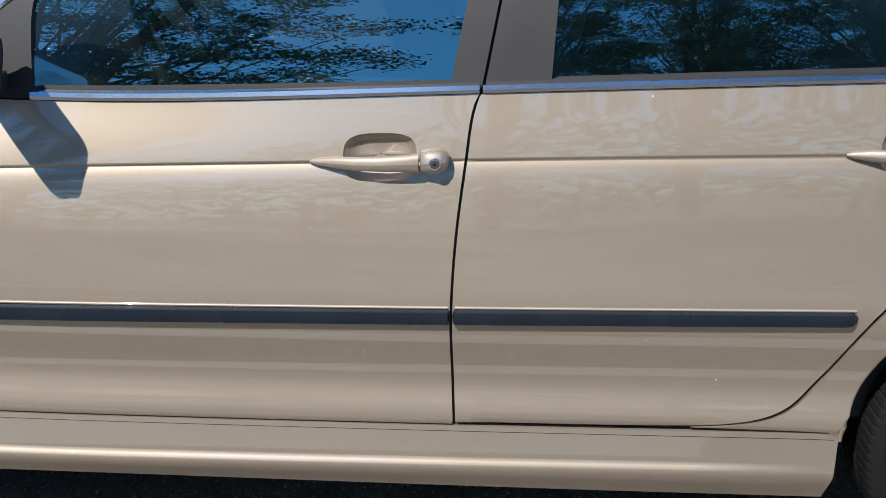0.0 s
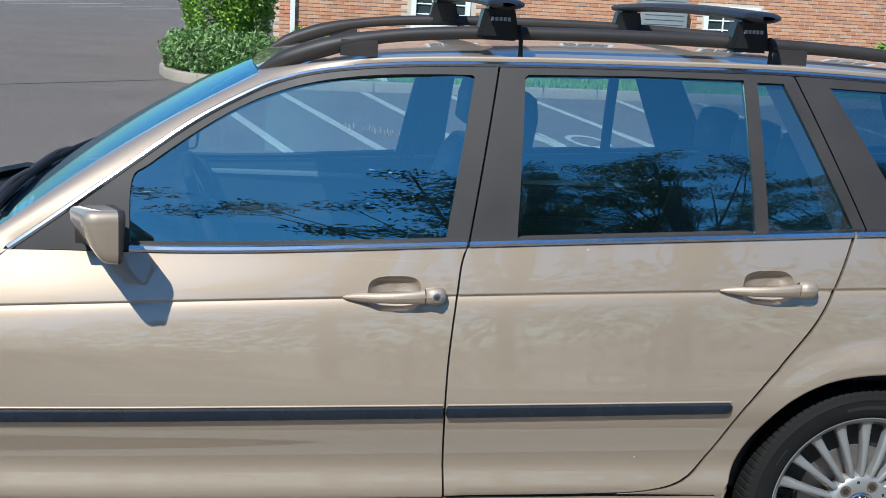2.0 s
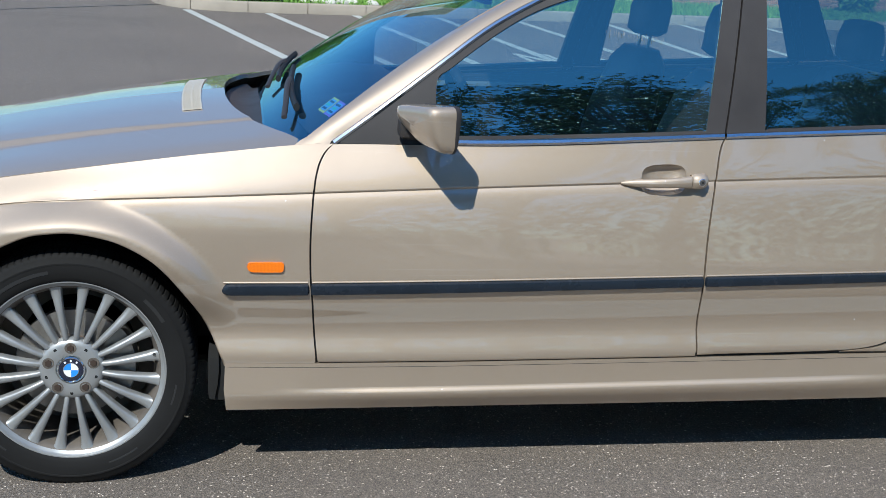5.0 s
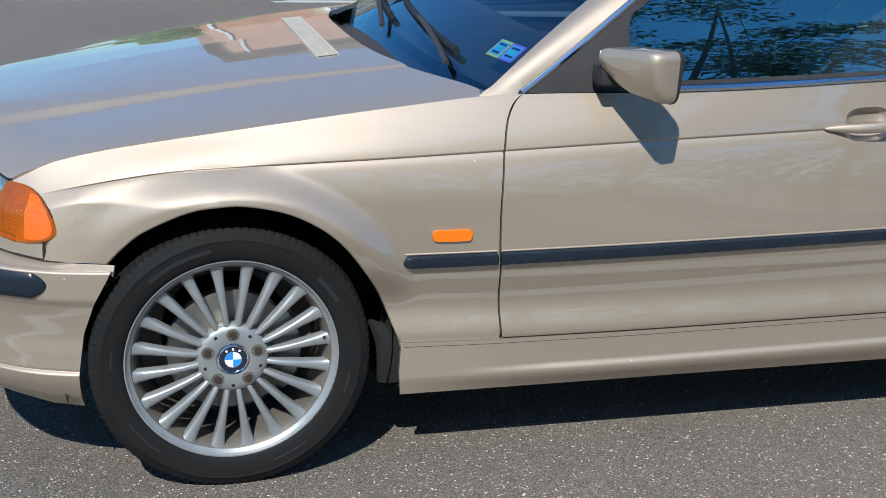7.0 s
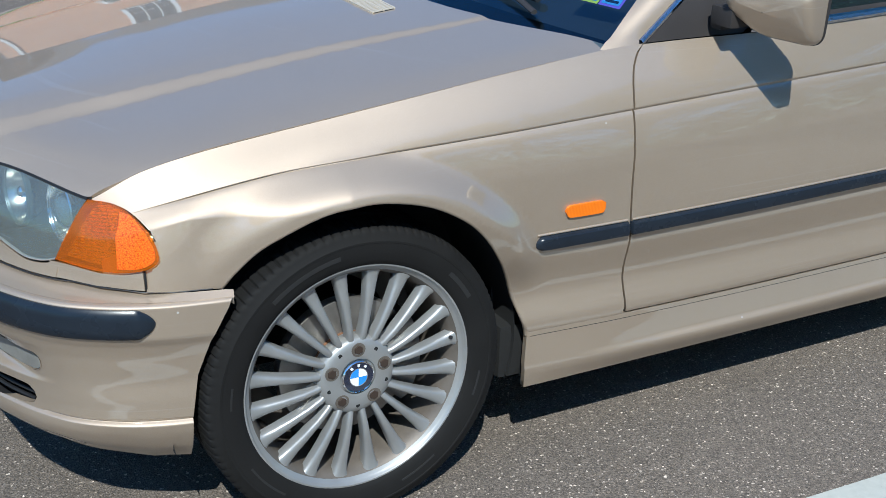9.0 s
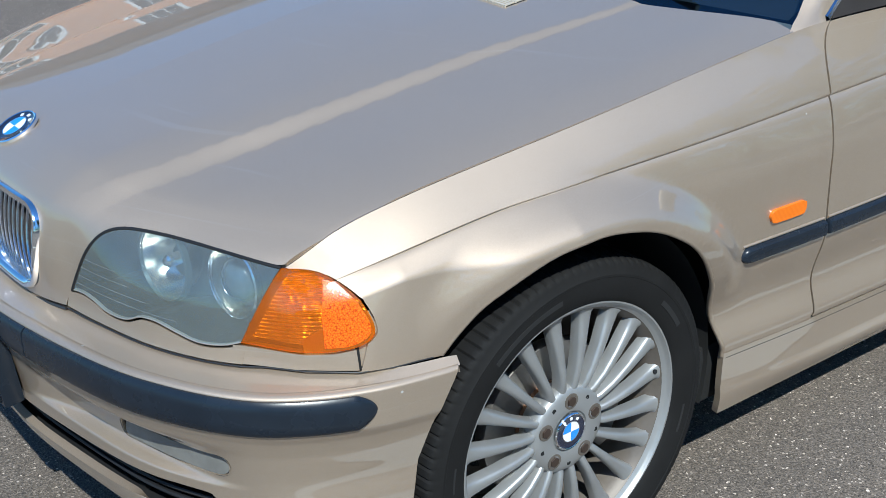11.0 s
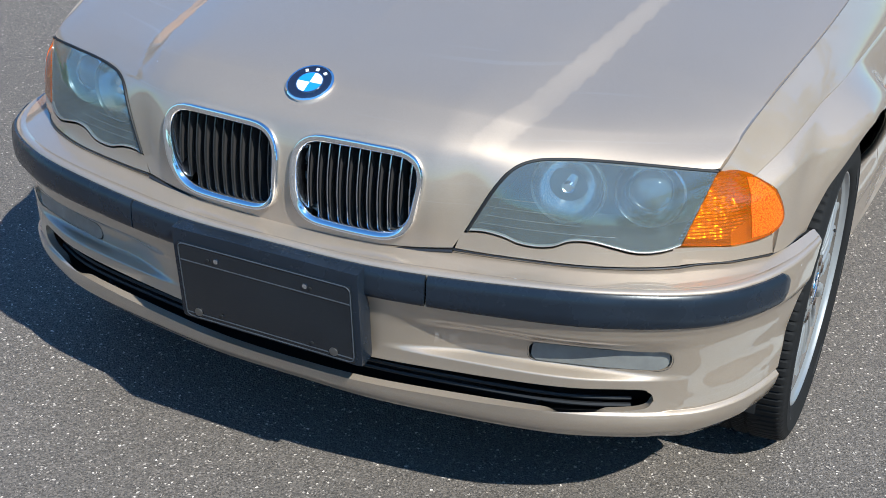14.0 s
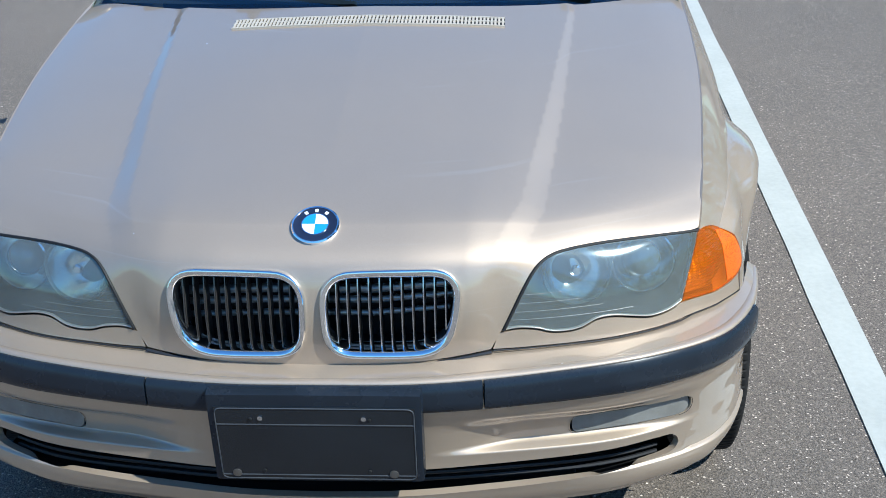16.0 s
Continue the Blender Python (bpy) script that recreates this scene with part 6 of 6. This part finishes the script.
for i, ch in enumerate("NO"):
    cu = bpy.data.curves.new("letter", "FONT")
    cu.body = ch
    cu.extrude, cu.size = .002, 1.0
    tmp = new("letter_tmp", cu)
    bpy.context.view_layer.update()
    me = bpy.data.meshes.new_from_object(tmp)
    bpy.data.objects.remove(tmp)
    co = np.array([v.co[:] for v in me.vertices])
    lo, hi = co.min(0), co.max(0)
    for v in me.vertices:
        u, w = (v.co.x - lo[0]) / (hi[0] - lo[0]), (v.co.y - lo[1]) / (hi[1] - lo[1])
        v.co = (2.34 + .58 * i + .44 * u - .06 * w + .04 * i * w, 9.12 + 1.18 * w + .03 * u, .0045 + v.co.z)
    me.materials.append(LINE)
    ob = new("painted_letter", me)
    tagged(ob, "white letter %s painted on the asphalt" % ch, "road marking", kind="structure")


# ---- planted island ----
def kerb_y(x):
    return 15.05 + .12 * x


island = smooth_line([(-1.15, 22.0), (-2.3, 18.2), (-2.22, 16.5), (-1.95, 15.65), (-1.5, 15.12), (-.9, 14.95), (0.2, 15.05), (3.0, 15.4), (8.0, 16.0), (16.0, 17.0)], 8)
dist = np.concatenate([[0], np.cumsum(np.linalg.norm(np.diff(island, axis=0), axis=1))])
kerb = tagged(empty("kerb"), "low concrete kerb round a planted island", "kerb", kind="structure")
at = 0.0
while at < dist[-1] - .9:
    pts = [np.array([np.interp(at + .9 * q, dist, island[:, k]) for k in (0, 1)]) for q in np.linspace(.006, .994, 5)]
    rows = []
    for off, z in ((0, -.02), (0, .135), (.012, .152), (.03, .157), (.115, .157), (.13, .15), (.13, -.02)):
        r = []
        for i, p in enumerate(pts):
            t = pts[min(i + 1, 4)] - pts[max(i - 1, 0)]
            t /= np.linalg.norm(t)
            nrm = np.array([-t[1], t[0]])
            r.append((p[0] + nrm[0] * off, p[1] + nrm[1] * off, z))
        rows.append(r)
    loft("kerb_stone", rows, CONCRETE, kerb, "", flip=True, sharp=40)
    at += .9
inner = [(p[0], p[1]) for p in island] + [(16, 30), (-1.15, 30)]
bm = bmesh.new()
c0 = np.mean(island, 0)
vs = [bm.verts.new((x + .05, y + .10, .13)) for x, y in inner]
bm.faces.new(vs)
bmesh.ops.triangulate(bm, faces=list(bm.faces))
bmesh.ops.recalc_face_normals(bm, faces=list(bm.faces))
bed = tagged(part("planting_bed", bm, TURF, None, "", False), "grassy bed between the kerb and the building", "lawn", kind="structure")

rng = np.random.default_rng(4)


def blades(name, n, area, height, mat, label, keep=lambda x, y: True):
    x0, x1, y0, y1 = area
    V, F = [], []
    for _ in range(n):
        x, y = rng.uniform(x0, x1), rng.uniform(y0, y1)
        if not keep(x, y):
            continue
        a, h, w = rng.uniform(0, math.pi), height * rng.uniform(.5, 1.3), .012
        l = rng.uniform(-.05, .05, 2)
        k = len(V)
        V += [(x - w * math.cos(a), y - w * math.sin(a), .13), (x + w * math.cos(a), y + w * math.sin(a), .13), (x + l[0], y + l[1], .13 + h)]
        F.append((k, k + 1, k + 2))
    ob = mesh_ob(name, V, F, mat, None, "", smooth=False)
    return tagged(ob, label, "grass", kind="stuff")


blades("grass", 26000, (-.2, 14.5, 15.1, 19.4), .09, GRASS, "bright green uncut grass on the bed", lambda x, y: y > kerb_y(x) + .22)


def leaves(n, centre, radii, size, seed, shell=.55, lobes=5, long=1.0):
    """Leaf faces scattered through a lumpy form."""
    g = np.random.default_rng(seed)
    unit = lambda a: a / np.linalg.norm(a, axis=1, keepdims=True)
    d = unit(g.normal(size=(n, 3)))
    k = 1 + .10 * np.sin(7 * d[:, 0] + 5 * d[:, 2]) + g.normal(size=n) * .04
    for _ in range(lobes):
        k = k + g.uniform(.12, .3) * np.maximum(0, d @ unit(g.normal(size=(1, 3)))[0] - .6)
    p = np.array(centre) + d * np.array(radii) * (g.uniform(shell, 1.0, n) ** .6 * k)[:, None]
    p = p[p[:, 2] > .14]
    n1 = unit(g.normal(size=p.shape))
    u = unit(np.cross(n1, g.normal(size=p.shape)))
    w = np.cross(n1, u)
    s = size * g.uniform(.6, 1.4, (len(p), 1))
    V = np.stack([p - u * s * long, p + w * s * .45, p + u * s * long, p - w * s * .45], 1).reshape(-1, 3)
    return V, np.arange(len(V)).reshape(-1, 4)


def leaf_mesh(name, clumps, mat, parent, shift_by=(0, 0, 0)):
    V = np.concatenate([v for v, f in clumps]) - np.array(shift_by)
    me = bpy.data.meshes.new(name)
    me.vertices.add(len(V))
    me.vertices.foreach_set("co", V.ravel())
    me.loops.add(len(V))
    me.loops.foreach_set("vertex_index", np.arange(len(V)))
    me.polygons.add(len(V) // 4)
    me.polygons.foreach_set("loop_start", np.arange(0, len(V), 4))
    me.materials.append(mat)
    me.update(calc_edges=True)
    ob = new(name, me)
    ob.parent = parent
    return ob


def bush(name, label, clumps, mat, size, seed, long=1.0):
    ob = empty(name, None, (clumps[0][0][0], clumps[0][0][1], .12))
    at0 = np.array(ob.location)
    leaf_mesh("foliage", [leaves(n, c, r, size, seed + j, long=long) for j, (c, r, n) in enumerate(clumps)], mat, ob, at0)
    for j, (c, r, n) in enumerate(clumps):
        tube("stem", [(c[0] - at0[0], c[1] - at0[1], -.02), (c[0] - at0[0] + .04, c[1] - at0[1], c[2] - .12)], [.03, .012], BARK, ob, "", 7)
    return tagged(ob, label, "bush")


bush("tall_bush", "tall dense evergreen bush beside the brick corner", [((-1.40, 17.2, 1.15), (.62, .6, 1.0), 12000), ((-.97, 17.6, 1.2), (.42, .5, 1.05), 9000), ((-1.25, 17.4, 2.1), (.55, .5, .7), 7000)], LEAF_YEW, .034, 20)
bush("low_shrub", "low grey-green leafy shrub behind the kerb", [((-1.55, 15.95, .42), (.55, .42, .40), 3600), ((-.85, 15.75, .40), (.55, .38, .36), 3300), ((-.15, 15.9, .38), (.5, .36, .34), 2400), ((-1.95, 16.4, .40), (.30, .40, .36), 1600)], LEAF_SHRUB, .030, 40, 1.3)
bush("low_shrub", "small green shrub by the downpipe", [((.1, 17.6, .45), (.45, .4, .38), 900), ((.75, 16.6, .30), (.32, .3, .25), 450)], LEAF_YEW, .05, 60, 1.2)
bush("low_shrub", "yellow-green spiky shrub by the wall", [((10.9, 18.6, .55), (.40, .35, .50), 900), ((12.6, 18.7, .45), (.35, .3, .42), 600)], GRASS, .05, 70, 2.2)
for k in range(16):
    sb = bmesh.new()
    bmesh.ops.create_icosphere(sb, subdivisions=2, radius=rng.uniform(.04, .10))
    for v in sb.verts:
        v.co *= 1 + .25 * noise.noise(v.co * 14 + Vector((k * 3.1, 0, 0)))
        v.co.z *= .6
    ob = part("garden_stone", sb, STONE)
    ob.location = (rng.uniform(-.1, 1.3), rng.uniform(15.45, 15.9), .15)
    tagged(ob, "pale rounded garden stone on the bed", "stone", "garden stones")

# ---- brick building ----
WALL_Y, X0, X1, TOP = 19.5, -.56, 17.5, 7.0
MORTAR = worn("mortar", (0.52, 0.45, 0.37), 0.95, vary=0.15, scale=6, relief=0.3)


def brick_material(name):
    m = material(name, (0.42, 0.19, 0.11), 0.9)
    info = m.node_tree.nodes.new("ShaderNodeObjectInfo")
    geo = m.node_tree.nodes.new("ShaderNodeNewGeometry")
    add = m.node_tree.nodes.new("ShaderNodeMath")
    add.operation = "FRACT"
    s = m.node_tree.nodes.new("ShaderNodeMath")
    link(m, info.outputs["Random"], s.inputs[0])
    link(m, geo.outputs["Random Per Island"], s.inputs[1])
    link(m, s.outputs[0], add.inputs[0])
    c = ramp(m, add.outputs[0], [(0.0, (0.42, 0.18, 0.10)), (0.35, (0.56, 0.26, 0.145)), (0.75, (0.63, 0.32, 0.185)), (0.9, (0.58, 0.38, 0.26)), (1.0, (0.34, 0.18, 0.12))])
    base(m, mixed(m, 0.35, c, ramp(m, noise_tex(m, 30, 5), [(0.3, (0.22, 0.10, 0.06)), (0.7, (0.6, 0.32, 0.2))])))
    bump(m, noise_tex(m, 60, 4), 0.5, 0.004)
    return m


BRICK = brick_material("red_orange_brick")
BRICK_FAR = material("brickwork_upper", (0.45, 0.2, 0.11), 0.9)
_b = node(BRICK_FAR, "TexBrick", Scale=1.0, Mortar_Size=0.008, Brick_Width=0.213, Row_Height=0.0677, Color1=(0.50, 0.22, 0.12, 1), Color2=(0.62, 0.31, 0.18, 1), Mortar=(0.52, 0.45, 0.37, 1))
_mp = node(BRICK_FAR, "Mapping", Rotation=(math.pi / 2, 0, 0))
link(BRICK_FAR, coords(BRICK_FAR), _mp.inputs[0])
link(BRICK_FAR, _mp.outputs[0], _b.inputs["Vector"])
base(BRICK_FAR, _b.outputs["Color"])
bump(BRICK_FAR, _b.outputs["Fac"], 0.6, 0.006)
WHITE = worn("white_window_paint", (0.74, 0.75, 0.74), 0.5, vary=0.06, scale=12)
PANE = material("window_pane_dark", (0.03, 0.045, 0.045), 0.03, 0, 0, 0.9)
PIPE = worn("white_downpipe", (0.70, 0.70, 0.68), 0.5, vary=0.08)
UNIT = worn("grey_metal_unit", (0.27, 0.29, 0.30), 0.45, 0.3, vary=0.12)
ROOF = worn("dark_shingles", (0.07, 0.065, 0.06), 0.9, vary=0.3)

house = tagged(empty("brick_building", None, (0, 0, 0)), "orange-red brick building with small white windows", "building")
wins = [(1.96, 3.06, .86, 1.60), (7.55, 8.65, .86, 1.56)]
high = [(x, x + 1.1, z, z + 1.45) for z in (2.35, 4.9) for x in (1.95, 4.75, 7.55, 10.4, 13.2)]


def wall_strips(bm, z0, z1, holes, y):
    """A wall of one piece with openings through it."""
    xs = sorted({X0, X1, *[h[0] for h in holes], *[h[1] for h in holes]})
    zs = sorted({z0, z1, *[h[2] for h in holes], *[h[3] for h in holes]})
    full = {(i, j) for i in range(len(xs) - 1) for j in range(len(zs) - 1)
            if not any(h[0] < (xs[i] + xs[i + 1]) / 2 < h[1] and h[2] < (zs[j] + zs[j + 1]) / 2 < h[3] for h in holes)}
    made = {}

    def vert(i, j, s):
        if (i, j, s) not in made:
            made[(i, j, s)] = bm.verts.new((xs[i], y + .28 * s, zs[j]))
        return made[(i, j, s)]

    for i, j in full:
        ring = [(i, j), (i + 1, j), (i + 1, j + 1), (i, j + 1)]
        bm.faces.new([vert(a, b, 0) for a, b in ring])
        bm.faces.new([vert(a, b, 1) for a, b in ring[::-1]])
        for k, beside in enumerate(((i, j - 1), (i + 1, j), (i, j + 1), (i - 1, j))):
            if beside not in full:
                (a, b), (c, d) = ring[k], ring[(k + 1) % 4]
                bm.faces.new([vert(a, b, 0), vert(a, b, 1), vert(c, d, 1), vert(c, d, 0)])
    bmesh.ops.recalc_face_normals(bm, faces=list(bm.faces))


bm = bmesh.new()
wall_strips(bm, 0, 1.9, wins, WALL_Y + .008)
lower = part("wall", bm, MORTAR, house, "mortar bed behind the bricks", False)
bm = bmesh.new()
wall_strips(bm, 1.9, TOP, high, WALL_Y)
part("upper_wall", bm, BRICK_FAR, house, "red brick upper storeys", False)
bm = bmesh.new()
box(bm, X0 + .0, X0 + .28, WALL_Y + .29, 31.0, 0, TOP)
box(bm, X1 - .28, X1, WALL_Y + .29, 31.0, 0, TOP)
box(bm, X0, X1, 31.0, 31.3, 0, TOP)
part("end_wall", bm, BRICK_FAR, house, "", False)
bm = bmesh.new()
for a, b, c, d in ((X0 - .4, X1 + .4, 18.9, 31.8),):
    v = [bm.verts.new(p) for p in ((a, c, TOP), (b, c, TOP), (b, d, TOP), (a, d, TOP), (a + 4, (c + d) / 2, TOP + 3), (b - 4, (c + d) / 2, TOP + 3))]
    for q in ((0, 1, 5, 4), (1, 2, 5), (2, 3, 4, 5), (3, 0, 4), (3, 2, 1, 0)):
        bm.faces.new([v[i] for i in q])
part("roof", bm, ROOF, house, "dark hipped roof", False)
for a, b, c, d in wins + high:
    big = d - c > 1
    wb = bmesh.new()
    t = .09
    for q in ((a, b, d - t, d), (a, b, c, c + t), (a, a + t, c + t, d - t), (b - t, b, c + t, d - t)):
        box(wb, q[0], q[1], WALL_Y - .03, WALL_Y + .10, q[2], q[3], .006)
    win = part("window", wb, WHITE, house, "small white-framed window", False)
    wb = bmesh.new()
    box(wb, a + t, b - t, WALL_Y + .055, WALL_Y + .065, c + t, d - t)
    part("pane", wb, PANE, win, "dark window glass", False)
    wb = bmesh.new()
    for k in (1, 2):
        x = a + t + (b - a - 2 * t) * k / 3
        box(wb, x - .012, x + .012, WALL_Y + .03, WALL_Y + .056, c + t, d - t)
    rows_n = 4 if big else 3
    for k in range(1, rows_n):
        z = c + t + (d - c - 2 * t) * k / rows_n
        box(wb, a + t, b - t, WALL_Y + .031, WALL_Y + .0555, z - .012, z + .012)
    part("glazing_bars", wb, WHITE, win, "", False)
    wb = bmesh.new()
    box(wb, a - .04, b + .04, WALL_Y - .06, WALL_Y + .02, c - .06, c, .006)
    part("sill", wb, CONCRETE, win, "", False)
tube("downpipe", [(-.215, WALL_Y - .09, 0.32), (-.215, WALL_Y - .09, TOP)], .062, PIPE, house, "white square downpipe", 4, 1.0, (1, 1, 0))
tube("pipe_shoe", [(-.215, WALL_Y - .09, 0.36), (-.20, WALL_Y - .16, .22), (-.19, WALL_Y - .34, .17)], .062, PIPE, house, "", 4, 1.0, (1, 1, 0))
for a, b, c, d in ((6.22, 7.12, 1.0, 1.72), (11.75, 12.9, 1.05, 1.80)):
    ac = tagged(empty("wall_unit", None, (0, 0, 0)), "grey metal wall unit fixed on the brickwork", "air conditioner", "wall units")
    bm = bmesh.new()
    box(bm, a, b, WALL_Y - .34, WALL_Y, c, d, .02)
    part("casing", bm, UNIT, ac)
    bm = bmesh.new()
    for k in range(7):
        z = c + .10 + k * (d - c - .2) / 6
        box(bm, a + .08, b - .08, WALL_Y - .352, WALL_Y - .338, z - .012, z + .012, .003)
    part("louvre", bm, UNIT, ac)
    bm = bmesh.new()
    box(bm, a + .05, a + .10, WALL_Y - .30, WALL_Y, c - .06, c)
    box(bm, b - .10, b - .05, WALL_Y - .30, WALL_Y, c - .06, c)
    part("bracket", bm, UNIT, ac, "", False)

# ---- trees across the lot: they show in the side windows ----


def tree(x, y, height, spread, seed):
    g = random.Random(seed)
    t = empty("tree", None, (x, y, 0))
    pts, limbs = [], []
    top = height * .75
    trunk = [Vector((.15 * math.sin(z * .7 + seed), .12 * math.cos(z * .5 + seed), z)) for z in np.linspace(0, top, 9)]
    tube("trunk", trunk, [.17 * (1 - .085 * i) for i in range(9)], BARK, t, "", 9)
    clumps = []
    lv, lf = [], []
    for k in range(60):
        z0 = height * g.uniform(.22, .62)
        b = Vector((0, 0, z0))
        a, e = g.uniform(0, 2 * math.pi), g.uniform(-.25, 1.0) * math.pi / 2
        far = g.uniform(.72, 1.0)
        tip = Vector((math.cos(a) * math.cos(e) * spread * far, math.sin(a) * math.cos(e) * spread * far, height * (.62 + .36 * math.sin(e) * far)))
        mid = (b + tip) / 2 + Vector((g.uniform(-.3, .3), g.uniform(-.3, .3), g.uniform(.0, .4)))
        for p0, p1, r0, r1 in ((b, mid, .06, .035), (mid, tip, .035, .012)):
            i = len(lv)
            u = Vector((-math.sin(a), math.cos(a), 0))
            w = Vector((0, 0, 1))
            for p, r in ((p0, r0), (p1, r1)):
                lv += [p + u * r, p + w * r, p - u * r, p - w * r]
            lf += [(i + j, i + (j + 1) % 4, i + 4 + (j + 1) % 4, i + 4 + j) for j in range(4)]
        for q in (mid, tip, (mid + tip) / 2, tip + Vector((g.uniform(-.7, .7), g.uniform(-.7, .7), g.uniform(-.3, .3)))):
            clumps.append(leaves(190, q, (.36, .36, .26), .037, g.randrange(10**6), shell=.1, lobes=2, long=1.0))
    mesh_ob("limbs", lv, lf, BARK, t)
    leaf_mesh("crown", clumps, LEAF_TREE, t)
    return tagged(t, "broad-leaved tree with dense dark green foliage", "tree", "trees across the lot")


for i, (x, y, h, s) in enumerate(((-16.5, -15.5, 10.8, 3.4), (-11.0, -15.0, 11.4, 3.2), (-6.4, -14.8, 11.6, 2.9), (0.2, -14.4, 10.5, 3.0), (3.0, -15.4, 10.9, 2.4), (5.4, -14.4, 11.0, 3.0), (9.2, -14.8, 10.7, 3.0), (13.0, -15.2, 11.0, 3.4), (17.5, -16.0, 10.6, 3.4))):
    tree(x, y, h, s, 11 + i)

for k in range(12):
    x = -18.5 + 3.3 * k
    hb = tagged(empty("hedge", None, (x, -13.4, 0)), "tall dark green hedge section under the trees", "hedge", "hedge sections")
    leaf_mesh("foliage", [leaves(1500, (0, .2 * math.sin(k), 1.9 + .3 * math.sin(k * 2.1)), (2.1, .9, 2.0), .11, 300 + k, shell=.3, long=1.2)], LEAF_TREE, hb)
    tube("stem", [(0, 0, 0), (.1, .05, 1.5)], [.07, .03], BARK, hb, "", 7)

# ---- single bricks of the lower wall ----
BW, BH, PX, PZ = .203, .0577, .213, .0677


def brick_verts(x, z, w):
    e = .004
    f, bk = WALL_Y - .004, WALL_Y + .012
    return [(x, bk, z), (x + w, bk, z), (x + w, bk, z + BH), (x, bk, z + BH), (x + e, f, z + e), (x + w - e, f, z + e), (x + w - e, f, z + BH - e), (x + e, f, z + BH - e)]


BF = [(4, 5, 6, 7), (0, 1, 5, 4), (1, 2, 6, 5), (2, 3, 7, 6), (3, 0, 4, 7)]
one = bpy.data.meshes.new("brick")
one.from_pydata([(v[0], v[1] - WALL_Y, v[2]) for v in brick_verts(0, 0, BW)], [], BF)
one.materials.append(BRICK)
V, F, made = [], [], 0
for r in range(26):
    z = .14 + r * PZ
    x = X0 + (PX / 2 if r % 2 else 0)
    while x + BW < X1:
        free = not any(a - .02 < x + BW and x < b + .02 and c - .07 < z + BH and z < d + .01 for a, b, c, d in wins)
        if free:
            if x < 2.35 and 2 < r and made < 300:
                o = new("brick", one)
                o.parent, o.location = lower, (x, WALL_Y + rng.uniform(-.0015, .0015), z)
                made += 1
            else:
                k = len(V)
                V += brick_verts(x, z, BW)
                F += [tuple(i + k for i in f) for f in BF]
        x += PX
rest = mesh_ob("brickwork", V, F, BRICK, lower, "", smooth=False)
tagged(rest, kind="stuff")
